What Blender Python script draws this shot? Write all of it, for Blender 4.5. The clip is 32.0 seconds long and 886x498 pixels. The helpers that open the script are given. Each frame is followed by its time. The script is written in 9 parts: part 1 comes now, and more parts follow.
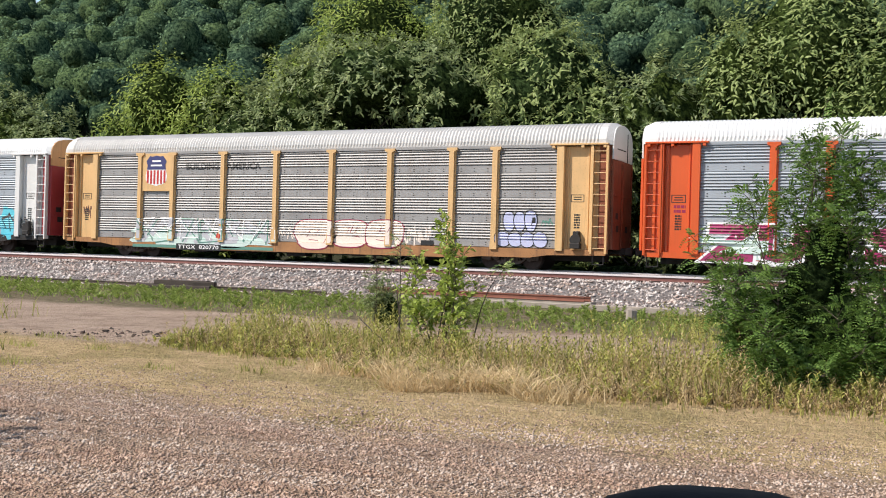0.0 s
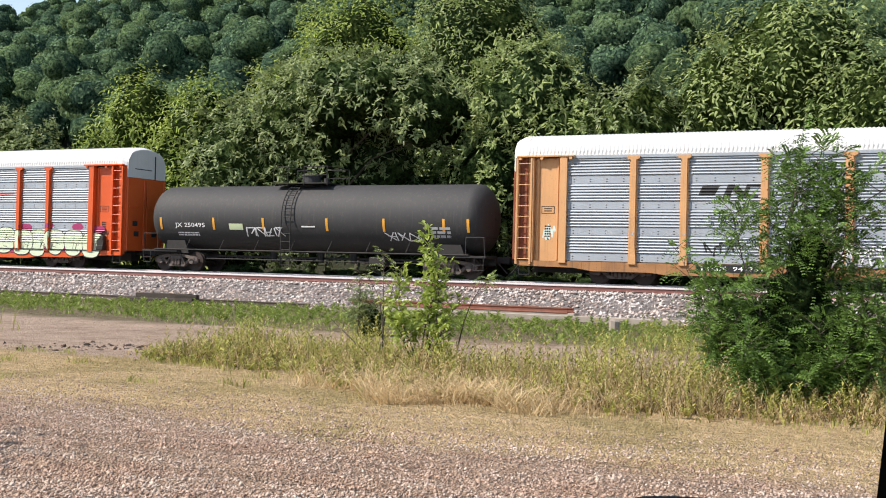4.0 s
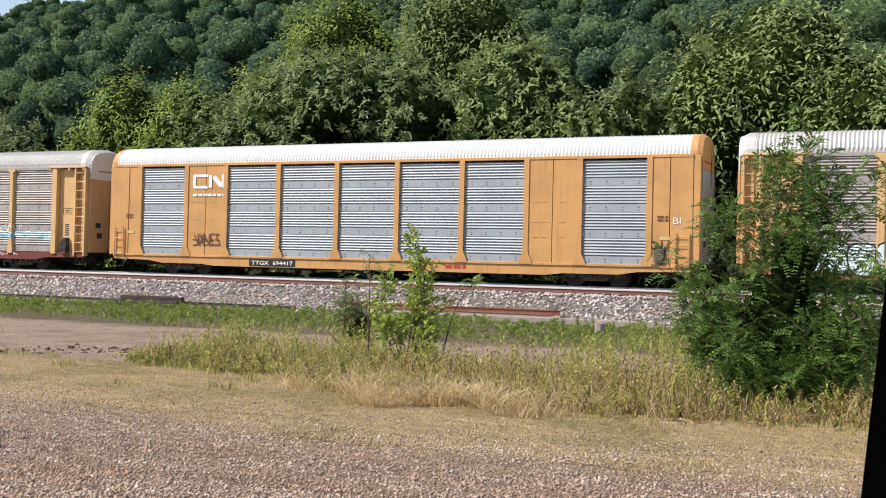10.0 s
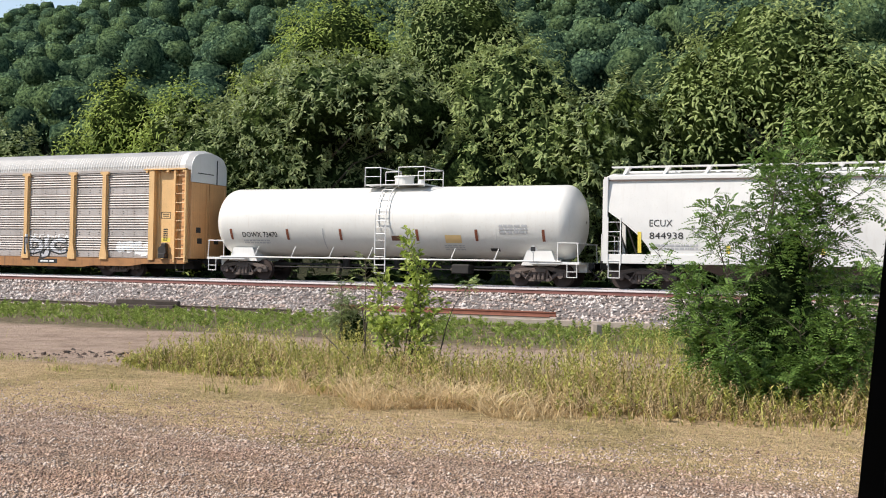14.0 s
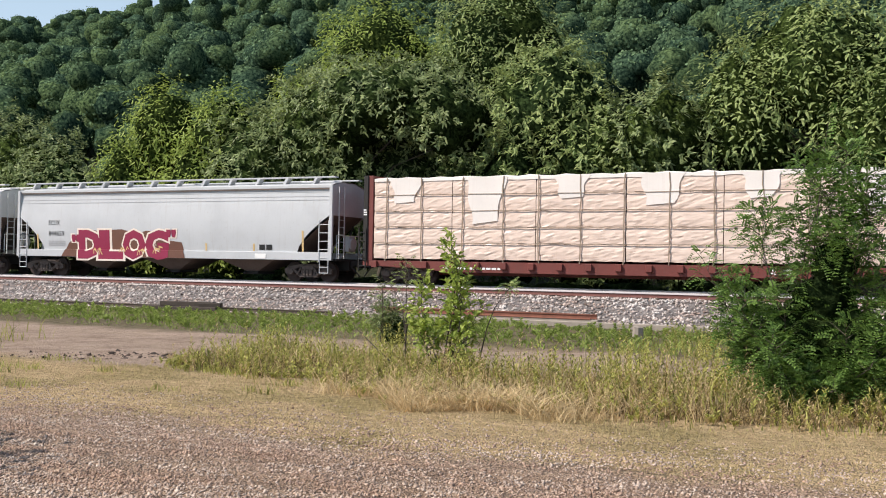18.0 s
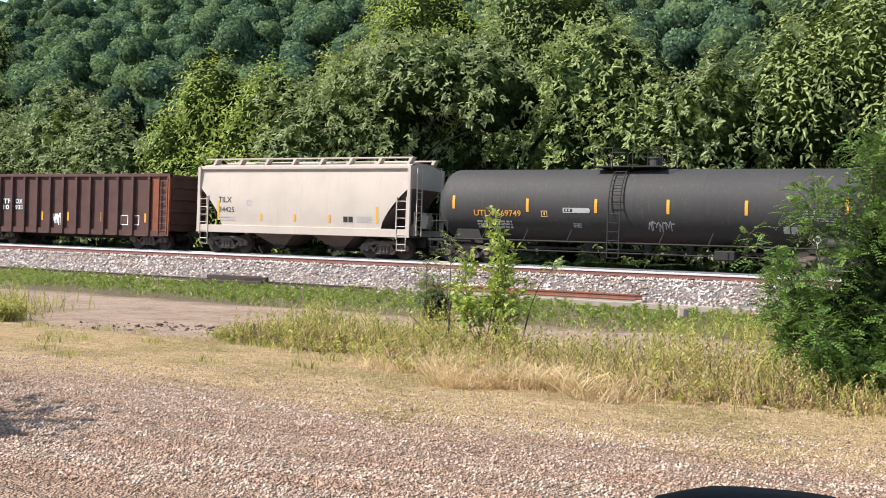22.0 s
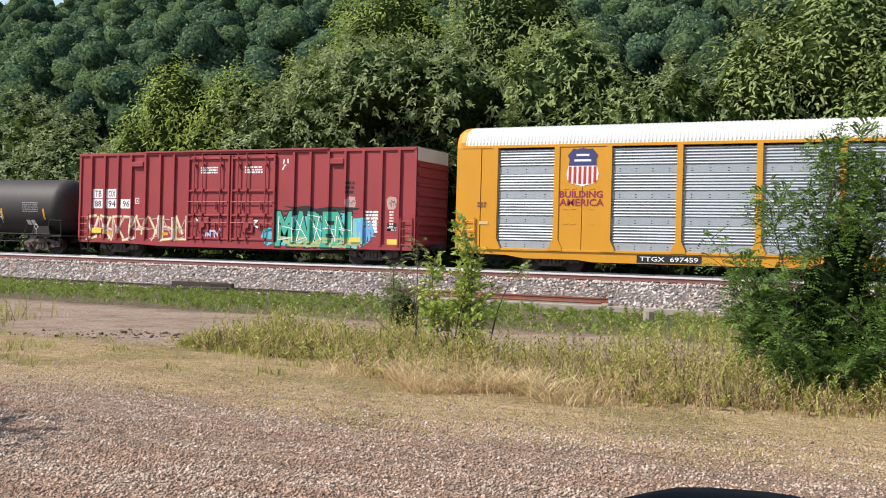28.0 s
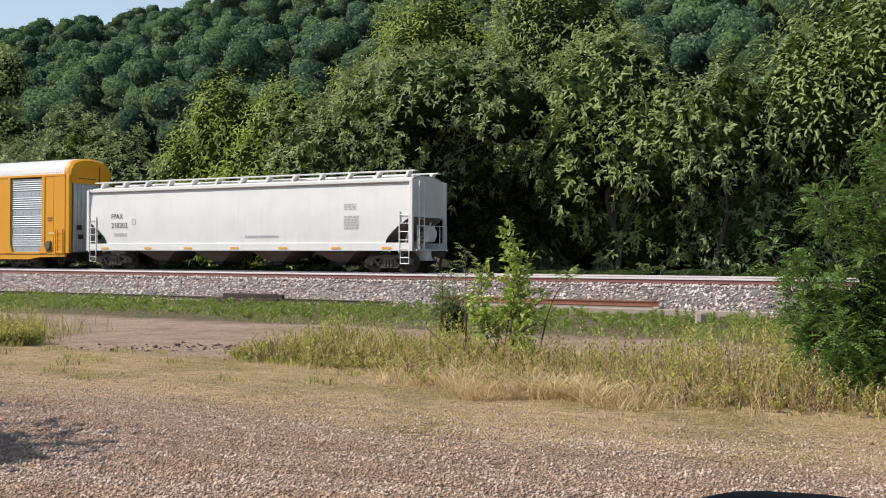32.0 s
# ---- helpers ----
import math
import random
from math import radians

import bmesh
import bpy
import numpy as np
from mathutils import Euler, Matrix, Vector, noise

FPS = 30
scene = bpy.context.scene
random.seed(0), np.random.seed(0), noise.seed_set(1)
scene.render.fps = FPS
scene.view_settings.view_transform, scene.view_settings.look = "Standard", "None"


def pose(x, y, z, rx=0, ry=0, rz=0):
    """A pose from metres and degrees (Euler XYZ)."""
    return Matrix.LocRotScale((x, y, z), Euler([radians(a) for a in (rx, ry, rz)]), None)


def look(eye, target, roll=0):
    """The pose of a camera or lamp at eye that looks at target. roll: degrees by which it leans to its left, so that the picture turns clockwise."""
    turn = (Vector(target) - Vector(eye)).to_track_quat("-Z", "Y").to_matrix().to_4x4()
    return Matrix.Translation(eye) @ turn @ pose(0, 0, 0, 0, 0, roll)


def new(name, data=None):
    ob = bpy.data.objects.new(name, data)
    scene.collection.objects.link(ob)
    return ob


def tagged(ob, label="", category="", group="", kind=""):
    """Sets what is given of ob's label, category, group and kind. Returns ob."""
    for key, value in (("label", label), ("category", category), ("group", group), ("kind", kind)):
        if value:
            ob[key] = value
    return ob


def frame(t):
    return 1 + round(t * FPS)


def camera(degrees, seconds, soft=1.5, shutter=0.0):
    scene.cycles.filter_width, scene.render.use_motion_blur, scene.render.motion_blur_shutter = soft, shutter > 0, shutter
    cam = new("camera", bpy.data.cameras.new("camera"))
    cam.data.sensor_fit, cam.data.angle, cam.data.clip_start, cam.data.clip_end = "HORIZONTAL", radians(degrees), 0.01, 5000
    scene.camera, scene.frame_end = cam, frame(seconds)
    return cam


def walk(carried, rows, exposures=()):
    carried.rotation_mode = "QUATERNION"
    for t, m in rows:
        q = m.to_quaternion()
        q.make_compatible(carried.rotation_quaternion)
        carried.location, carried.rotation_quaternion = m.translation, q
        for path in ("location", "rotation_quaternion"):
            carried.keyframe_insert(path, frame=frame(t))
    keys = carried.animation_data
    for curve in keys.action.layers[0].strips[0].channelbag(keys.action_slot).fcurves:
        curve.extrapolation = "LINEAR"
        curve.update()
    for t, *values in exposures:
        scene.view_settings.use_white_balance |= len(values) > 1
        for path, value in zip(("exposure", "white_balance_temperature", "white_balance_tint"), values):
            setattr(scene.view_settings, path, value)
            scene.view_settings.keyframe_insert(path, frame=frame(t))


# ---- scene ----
cam = camera(45.48, 32.0, 1.0)
EYE = (0.0, 0.0, 0.72)


def aim(yaw, pitch, roll):
    """The camera's pose: turned left from the view straight across the track, tilted up, leaning."""
    a, b = radians(yaw), radians(pitch)
    way = Vector((-math.sin(a) * math.cos(b), math.cos(a) * math.cos(b), math.sin(b)))
    return look(EYE, Vector(EYE) + way, roll)


walk(cam, [
    (0, aim(25.10, 0.04, 1.58)), (0.5, aim(24.89, 0.13, 1.54)), (1, aim(24.78, 0.16, 1.48)), (1.5, aim(24.59, 0.28, 1.53)),
    (2, aim(24.44, 0.43, 1.55)), (2.5, aim(24.40, 0.54, 1.48)), (3, aim(24.38, 0.64, 1.42)), (3.5, aim(24.30, 0.69, 1.41)),
    (5.5, aim(24.00, 0.72, 1.33)), (6, aim(23.98, 0.77, 1.35)), (6.5, aim(23.95, 0.77, 1.33)), (7, aim(23.92, 0.80, 1.37)),
    (7.5, aim(23.88, 0.85, 1.40)), (8, aim(23.85, 0.87, 1.39)), (8.5, aim(23.81, 0.89, 1.45)), (9, aim(23.68, 0.89, 1.36)),
    (9.5, aim(23.65, 0.87, 1.38)), (10, aim(23.45, 0.85, 1.38)), (10.5, aim(23.47, 0.87, 1.28)), (11, aim(23.45, 0.88, 1.28)),
    (11.5, aim(23.43, 0.91, 1.27)), (12, aim(23.42, 0.94, 1.20)), (12.5, aim(23.28, 0.95, 1.15)), (13, aim(23.27, 0.97, 1.14)),
    (13.5, aim(23.23, 0.99, 1.14)), (14, aim(23.23, 0.98, 1.04)), (14.5, aim(23.22, 1.02, 0.92)), (16.5, aim(22.90, 1.12, 0.61)),
    (17, aim(22.95, 1.15, 0.56)), (17.5, aim(23.25, 1.20, 0.58)), (18, aim(25.42, 1.06, 1.06)), (18.5, aim(31.88, 0.83, 1.37)),
    (19, aim(35.76, 0.52, 2.08)), (19.5, aim(35.48, 0.41, 2.09)), (20, aim(31.93, 0.06, 2.16)), (20.5, aim(30.06, -0.17, 2.18)),
    (21, aim(28.95, -0.21, 2.20)), (21.5, aim(28.15, -0.20, 2.04)), (22, aim(27.81, -0.22, 1.91)), (22.5, aim(27.48, -0.27, 1.86)),
    (23, aim(27.17, -0.29, 1.75)), (23.5, aim(26.94, -0.24, 1.71)), (24, aim(26.69, -0.14, 1.74)), (24.5, aim(26.67, -0.05, 1.71)),
    (26.5, aim(26.33, 0.15, 1.71)), (27, aim(26.11, 0.16, 1.71)), (27.5, aim(26.02, 0.15, 1.59)), (28, aim(26.01, 0.09, 1.54)),
    (28.5, aim(25.86, 0.09, 1.49)), (29, aim(25.94, 0.08, 1.34)), (29.5, aim(26.01, 0.06, 1.14)), (30, aim(26.44, 0.09, 0.84)),
    (30.5, aim(26.48, 0.11, 0.64)), (31, aim(26.63, 0.21, 0.48)), (31.5, aim(26.91, 0.29, 0.36)), (32, aim(28.61, 0.43, 0.23)),
], exposures=((0, 0.18), (1, 0.08), (2, 0.0), (3, 0.38), (6, 0.2), (7, 0.15), (8, 0.2), (9, 0.17), (10, 0.1), (12, 0.25), (13, 0.3), (14, 0.2), (17, 0.3), (18, 0.1), (19, -0.06), (20, 0.2), (21, 0.52), (22, 0.62), (23, 0.72), (24, 0.7), (27, 0.75), (28, 0.2), (29, -0.16), (30, -0.15), (31, -0.06), (32, 0.04)))

# ---- light ----
SUN_FROM = Vector((-0.62, -0.55, 0.88)).normalized()
world = bpy.data.worlds.new("world")
scene.world = world
world.use_nodes = True
wn = world.node_tree.nodes
sky = wn.new("ShaderNodeTexSky")
sky.sky_type, sky.sun_disc = "NISHITA", False
sky.sun_elevation = math.asin(SUN_FROM.z)
sky.sun_rotation = math.atan2(SUN_FROM.x, SUN_FROM.y)
sky.air_density, sky.dust_density, sky.ozone_density = 1.0, 0.7, 1.0
wn["Background"].inputs["Strength"].default_value = 0.11
# pale summer haze low in the sky, all round
way = wn.new("ShaderNodeTexCoord")
part_z = wn.new("ShaderNodeSeparateXYZ")
low = wn.new("ShaderNodeMapRange")
low.inputs["From Min"].default_value, low.inputs["From Max"].default_value = 0.55, 0.05
haze = wn.new("ShaderNodeMix")
haze.data_type = "RGBA"
haze.inputs[7].default_value = (5.6, 7.1, 8.5, 1)
wl = world.node_tree.links
wl.new(way.outputs["Generated"], part_z.inputs["Vector"])
wl.new(part_z.outputs["Z"], low.inputs["Value"])
wl.new(low.outputs["Result"], haze.inputs[0])
wl.new(sky.outputs["Color"], haze.inputs[6])
wl.new(haze.outputs[2], wn["Background"].inputs["Color"])
sun = new("sun", bpy.data.lights.new("sun", "SUN"))
sun.data.energy, sun.data.angle, sun.data.color = 5.0, radians(0.53), (1.0, 0.925, 0.85)
sun.matrix_world = look(SUN_FROM * 100, (0, 0, 0))
scene.view_settings.exposure = 0.0

# ---- materials ----
MATS = M = {}


class Nodes:
    """A short hand for node materials."""

    def __init__(self, name):
        self.mat = bpy.data.materials.new(name)
        self.mat.use_nodes = True
        self.tree = self.mat.node_tree
        self.bsdf = self.tree.nodes["Principled BSDF"]
        self.out = self.tree.nodes["Material Output"]

    def add(self, kind, **inputs):
        n = self.tree.nodes.new("ShaderNode" + kind)
        for k, v in inputs.items():
            key = k.replace("_", " ")
            if isinstance(v, bpy.types.NodeSocket):
                self.tree.links.new(v, n.inputs[key])
            else:
                n.inputs[key].default_value = v
        return n

    def link(self, a, b):
        self.tree.links.new(a, b)

    def pos(self):
        return self.add("NewGeometry").outputs["Position"]

    def obj(self):
        return self.add("TexCoord").outputs["Object"]

    def noise(self, vec, scale, detail=4.0, rough=0.55):
        n = self.add("TexNoise", Scale=scale, Detail=detail, Roughness=rough)
        self.link(vec, n.inputs["Vector"])
        return n.outputs["Fac"]

    def ramp(self, fac, *stops):
        n = self.tree.nodes.new("ShaderNodeValToRGB")
        self.link(fac, n.inputs["Fac"])
        el = n.color_ramp.elements
        while len(el) < len(stops):
            el.new(0.5)
        for e, (p, c) in zip(el, stops):
            e.position, e.color = p, (*c, 1) if len(c) == 3 else c
        return n.outputs["Color"]

    def mix(self, fac, a, b, blend="MIX"):
        n = self.tree.nodes.new("ShaderNodeMix")
        n.data_type, n.blend_type = "RGBA", blend
        for sock, v in ((n.inputs[0], fac), (n.inputs[6], a), (n.inputs[7], b)):
            if isinstance(v, bpy.types.NodeSocket):
                self.link(v, sock)
            else:
                sock.default_value = v if isinstance(v, (int, float)) else (*v, 1)
        return n.outputs[2]

    def math(self, op, a, b=0.0, clamp=False):
        n = self.tree.nodes.new("ShaderNodeMath")
        n.operation, n.use_clamp = op, clamp
        for sock, v in ((n.inputs[0], a), (n.inputs[1], b)):
            if isinstance(v, bpy.types.NodeSocket):
                self.link(v, sock)
            else:
                sock.default_value = v
        return n.outputs[0]

    def step(self, value, lo, hi):
        """0 below lo, 1 above hi, smooth between."""
        n = self.tree.nodes.new("ShaderNodeMapRange")
        n.interpolation_type = "SMOOTHSTEP"
        self.link(value, n.inputs["Value"])
        n.inputs["From Min"].default_value, n.inputs["From Max"].default_value = lo, hi
        return n.outputs["Result"]

    def bump(self, height, strength, distance=0.02):
        n = self.add("Bump", Strength=strength, Distance=distance)
        self.link(height, n.inputs["Height"])
        self.link(n.outputs["Normal"], self.bsdf.inputs["Normal"])

    def colour(self, c):
        if isinstance(c, bpy.types.NodeSocket):
            self.link(c, self.bsdf.inputs["Base Color"])
        else:
            self.bsdf.inputs["Base Color"].default_value = (*c, 1)

    def set(self, rough=0.6, metal=0.0, spec=0.5):
        self.bsdf.inputs["Roughness"].default_value = rough
        self.bsdf.inputs["Metallic"].default_value = metal
        self.bsdf.inputs["Specular IOR Level"].default_value = spec
        return self.mat


def painted(name, colour, rough=0.5, dirt=0.35, dirt_colour=(0.16, 0.12, 0.09), metal=0.0, scale=1.0, streaks=True):
    """Weathered paint: faint mottling, vertical streaks of dirt, small scuffs."""
    n = Nodes(name)
    p = n.obj()
    big = n.noise(p, 0.9 * scale, 5)
    fine = n.noise(p, 14 * scale, 3)
    c = n.mix(n.step(big, 0.35, 0.75), colour, tuple(v * (1 - 0.4 * dirt) for v in colour))
    if dirt and streaks:
        m = n.add("Mapping")
        n.link(p, m.inputs["Vector"])
        m.inputs["Scale"].default_value = (9, 9, 0.35)
        st = n.noise(m.outputs["Vector"], 1.0, 4, 0.6)
        c = n.mix(n.math("MULTIPLY", n.step(st, 0.52, 0.78), dirt), c, dirt_colour)
    if dirt:
        c = n.mix(n.math("MULTIPLY", n.step(fine, 0.58, 0.72), dirt * 0.8), c, dirt_colour)
    n.colour(c)
    n.bump(fine, 0.12, 0.01)
    return n.set(rough, metal)


def plain(name, colour, rough=0.6, metal=0.0, var=0.25, scale=8.0):
    n = Nodes(name)
    f = n.noise(n.obj(), scale, 4)
    n.colour(n.mix(f, tuple(v * (1 - var) for v in colour), tuple(min(1, v * (1 + var)) for v in colour)))
    n.bump(f, 0.15, 0.01)
    return n.set(rough, metal)


def leafy(name, dark, light, gloss=0.45, through_light=0.3, patch=0.6):
    """Leaves: each leaf its own shade, with broad lighter and darker patches, and light through the blade."""
    n = Nodes(name)
    isle = n.add("NewGeometry").outputs["Random Per Island"]
    broad = n.noise(n.pos(), patch, 3)
    f = n.math("ADD", n.math("MULTIPLY", isle, 0.55), n.math("MULTIPLY", broad, 0.6), True)
    c = n.ramp(f, (0.2, dark), (0.8, light))
    n.colour(c)
    n.set(gloss, 0, 0.2)
    tr = n.add("BsdfTranslucent", Color=c)
    mix = n.add("MixShader", Fac=through_light)
    n.link(n.bsdf.outputs[0], mix.inputs[1])
    n.link(tr.outputs[0], mix.inputs[2])
    n.link(mix.outputs[0], n.out.inputs["Surface"])
    return n.mat


# ---- meshes ----
def part(name, bm, material, parent, label=""):
    """Links a bmesh as one mesh object under a thing or under a part."""
    me = bpy.data.meshes.new(name)
    bm.to_mesh(me)
    bm.free()
    return attach(name, me, material, parent, label)


def attach(name, me, material, parent, label=""):
    if not me.materials:
        me.materials.append(material)
    ob = new(name, me)
    ob.parent = parent
    if label:
        ob["label"] = label
    return ob


def raw(name, verts, faces, material, parent=None, smooth=False):
    """A mesh object from arrays of corners and faces, all faces with the same number of corners."""
    me = bpy.data.meshes.new(name)
    verts, faces = np.asarray(verts, np.float32), np.asarray(faces, np.int32)
    n, k = faces.shape
    me.vertices.add(len(verts))
    me.vertices.foreach_set("co", verts.ravel())
    me.loops.add(n * k)
    me.loops.foreach_set("vertex_index", faces.ravel())
    me.polygons.add(n)
    me.polygons.foreach_set("loop_start", np.arange(n, dtype=np.int32) * k)
    me.polygons.foreach_set("use_smooth", np.full(n, smooth))
    me.update(calc_edges=True)
    me.materials.append(material)
    ob = new(name, me)
    ob.parent = parent
    return ob


def box(bm, x0, x1, y0, y1, z0, z1, bevel=0.0):
    r = bmesh.ops.create_cube(bm, size=1)
    for v in r["verts"]:
        v.co = ((x0 + x1) / 2 + v.co.x * (x1 - x0), (y0 + y1) / 2 + v.co.y * (y1 - y0), (z0 + z1) / 2 + v.co.z * (z1 - z0))
    if bevel:
        es = list({e for v in r["verts"] for e in v.link_edges})
        bmesh.ops.bevel(bm, geom=es, offset=bevel, segments=1, affect="EDGES")
    return r["verts"]


def rod(bm, a, b, r0, r1=None, seg=8, caps=True):
    """A round bar or tapered limb from a to b."""
    a, b = Vector(a), Vector(b)
    r1 = r0 if r1 is None else r1
    q = (b - a).to_track_quat("Z", "Y").to_matrix()
    rings = []
    for c, r in ((a, r0), (b, r1)):
        rings.append([bm.verts.new(c + q @ Vector((r * math.cos(i * math.tau / seg), r * math.sin(i * math.tau / seg), 0))) for i in range(seg)])
    for i in range(seg):
        bm.faces.new((rings[0][i], rings[0][(i + 1) % seg], rings[1][(i + 1) % seg], rings[1][i]))
    if caps:
        bm.faces.new(rings[0][::-1])
        bm.faces.new(rings[1])


def slab(bm, outline, y0, y1):
    """A plate whose outline lies in x and z, from y0 to y1."""
    a = [bm.verts.new((x, y0, z)) for x, z in outline]
    b = [bm.verts.new((x, y1, z)) for x, z in outline]
    n = len(a)
    bm.faces.new(a)
    bm.faces.new(b[::-1])
    for i in range(n):
        bm.faces.new((a[(i + 1) % n], a[i], b[i], b[(i + 1) % n]))


def sweep(bm, profile, x0, x1, closed=False, caps=False):
    """A profile in y and z drawn along x."""
    a = [bm.verts.new((x0, y, z)) for y, z in profile]
    b = [bm.verts.new((x1, y, z)) for y, z in profile]
    n = len(a)
    for i in range(n if closed else n - 1):
        bm.faces.new((a[i], b[i], b[(i + 1) % n], a[(i + 1) % n]))
    if caps:
        bm.faces.new(a[::-1])
        bm.faces.new(b)


def thing(name, label, category, group="", kind="", at=None):
    ob = tagged(new(name), label, category, group, kind)
    if at:
        ob.location = at
    return ob


# ---- ground, road, hill ----
TRACK, NEAR_TRACK, LEVEL = 41.45, 37.12, -1.1


def lie(x, y):
    """The height of the ground."""
    z = LEVEL
    if 32.9 < y < 46.2:
        z = LEVEL + 0.86 * min(1.0, (y - 32.9) / 2.3) * min(1.0, (46.2 - y) / 1.6)
    if y > 62:
        u = min(1.0, (y - 62) / 200)
        z = LEVEL + (77 - 7.0 * min(1.3, max(0.0, (-x - 235) / 150))) * (u ** 1.15) * (1 - 0.04 * math.sin(x * 0.021))
    if y < 32:
        z += 0.05 * math.sin(x * 0.31 + y * 0.2) * math.sin(y * 0.23 + 1) + (0.07 if 14.5 < y < 21.5 and x < -9 else 0) * -1
    return z


def ground_material():
    n = Nodes("ground")
    p = n.pos()
    sep = n.add("SeparateXYZ", Vector=p)
    y = sep.outputs["Y"]
    warp = n.math("MULTIPLY", n.math("SUBTRACT", n.noise(p, 0.35, 4), 0.5), 3.2)
    yy = n.math("ADD", y, warp)
    grit = n.noise(p, 26, 3)
    mid = n.noise(p, 4.5, 5)
    broad = n.noise(p, 0.55, 4)
    vor = n.add("TexVoronoi", Scale=42.0)
    n.link(p, vor.inputs["Vector"])
    cell = n.add("SeparateXYZ", Vector=vor.outputs["Color"]).outputs["X"]
    stones = n.ramp(cell, (0.0, (0.30, 0.205, 0.15)), (0.4, (0.62, 0.445, 0.335)), (0.8, (0.76, 0.57, 0.45)), (1.0, (0.84, 0.68, 0.565)))
    earth = n.ramp(mid, (0.3, (0.34, 0.23, 0.15)), (0.7, (0.50, 0.36, 0.245)))
    ruts = n.add("Mapping")
    n.link(p, ruts.inputs["Vector"])
    ruts.inputs["Scale"].default_value = (0.12, 1.5, 1)
    ruts.inputs["Rotation"].default_value = (0, 0, radians(6))
    lumps = n.add("Mapping", Scale=(3.2, 9.0, 1.0))
    n.link(p, lumps.inputs["Vector"])
    lump = n.noise(lumps.outputs["Vector"], 1.0, 3, 0.6)
    stones = n.mix(n.step(lump, 0.4, 0.58), n.mix(1.0, stones, (0.66, 0.62, 0.6), "MULTIPLY"), stones)
    worn = n.step(n.noise(ruts.outputs["Vector"], 1.0, 4), 0.38, 0.66)
    stones = n.mix(n.math("MULTIPLY", worn, 0.8), stones, n.mix(1.0, stones, (0.74, 0.66, 0.62), "MULTIPLY"))
    gravel = n.mix(n.step(broad, 0.42, 0.62), n.mix(0.3, stones, earth), stones)
    # More earth darkens the bed, so gaps between pebbles read as shade.
    gravel = n.mix(0.45, gravel, earth)
    straw = n.ramp(mid, (0.3, (0.52, 0.365, 0.19)), (0.7, (0.74, 0.55, 0.315)))
    straw = n.mix(n.step(broad, 0.48, 0.66), straw, n.ramp(n.noise(p, 9, 4), (0.35, (0.33, 0.25, 0.115)), (0.65, (0.56, 0.43, 0.21))))
    dirt = n.ramp(n.noise(p, 1.3, 6, 0.7), (0.3, (0.36, 0.255, 0.185)), (0.5, (0.56, 0.415, 0.315)), (0.7, (0.66, 0.505, 0.395)))
    soil = n.ramp(mid, (0.3, (0.14, 0.12, 0.06)), (0.7, (0.34, 0.27, 0.17)))
    c = n.mix(n.step(yy, 8.8, 10.2), gravel, straw)
    c = n.mix(n.step(yy, 14.0, 15.4), c, dirt)
    c = n.mix(n.step(yy, 22.2, 23.4), c, soil)
    rough = n.noise(p, 2.5, 4)
    # Ballast bed darker than its stones, painting shade into the gaps.
    c = n.mix(n.step(y, 32.6, 33.4), c, n.ramp(rough, (0.3, (0.24, 0.21, 0.195)), (0.7, (0.42, 0.375, 0.35))))
    # Woodland floor near black, its colour doubling as shade between crowns.
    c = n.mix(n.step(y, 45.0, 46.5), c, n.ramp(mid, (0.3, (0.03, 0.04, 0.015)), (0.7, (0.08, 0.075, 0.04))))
    clods = n.noise(p, 11, 4, 0.7)
    # Low spots of this noise are darkened: shade of pits in the colour.
    c = n.mix(n.math("MULTIPLY", n.math("SUBTRACT", 1.0, n.step(clods, 0.34, 0.46)), 0.6), c, n.mix(1.0, c, (0.42, 0.36, 0.33), "MULTIPLY"))
    n.colour(c)
    n.bump(n.math("ADD", n.math("ADD", n.math("MULTIPLY", vor.outputs["Distance"], -0.8), n.math("ADD", grit, n.math("MULTIPLY", lump, 1.6))), n.math("SUBTRACT", n.math("MULTIPLY", clods, 2.4), n.math("MULTIPLY", worn, 2.0))), 1.0, 0.065)
    return n.set(0.92, 0, 0.2)


MATS["ground"] = ground_material()


def build_ground():
    xs = [-1500, -700, -500] + list(np.arange(-430, -60, 12)) + list(np.arange(-60, 20, 1.0)) + list(np.arange(20, 140, 15)) + [300, 700, 1500]
    ys = [-1200, -300, -80, -30] + list(np.arange(-10, 32, 1.0)) + list(np.arange(32, 48, 0.5)) + [50, 55, 60] + list(np.arange(64, 264, 8)) + [275, 400, 900, 2500]
    v = [(x, y, lie(x, y)) for y in ys for x in xs]
    w = len(xs)
    f = [(j * w + i, j * w + i + 1, (j + 1) * w + i + 1, (j + 1) * w + i) for j in range(len(ys) - 1) for i in range(w - 1)]
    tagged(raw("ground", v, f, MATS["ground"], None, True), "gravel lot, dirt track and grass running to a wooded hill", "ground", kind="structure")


build_ground()

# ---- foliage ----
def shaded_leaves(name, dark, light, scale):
    """Close-set small leaves seen as a mass: deep relief, with specks of light and dark green for lit leaves and shaded
    dips.
    """
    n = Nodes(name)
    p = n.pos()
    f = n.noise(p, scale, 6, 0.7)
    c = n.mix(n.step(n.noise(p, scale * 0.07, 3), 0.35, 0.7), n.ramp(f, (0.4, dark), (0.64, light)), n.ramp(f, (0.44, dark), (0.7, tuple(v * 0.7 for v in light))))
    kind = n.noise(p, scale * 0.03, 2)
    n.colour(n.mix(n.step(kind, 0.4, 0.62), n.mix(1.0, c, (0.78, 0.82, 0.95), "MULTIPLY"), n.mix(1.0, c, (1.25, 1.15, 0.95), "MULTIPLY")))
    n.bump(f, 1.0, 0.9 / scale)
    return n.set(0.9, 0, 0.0)


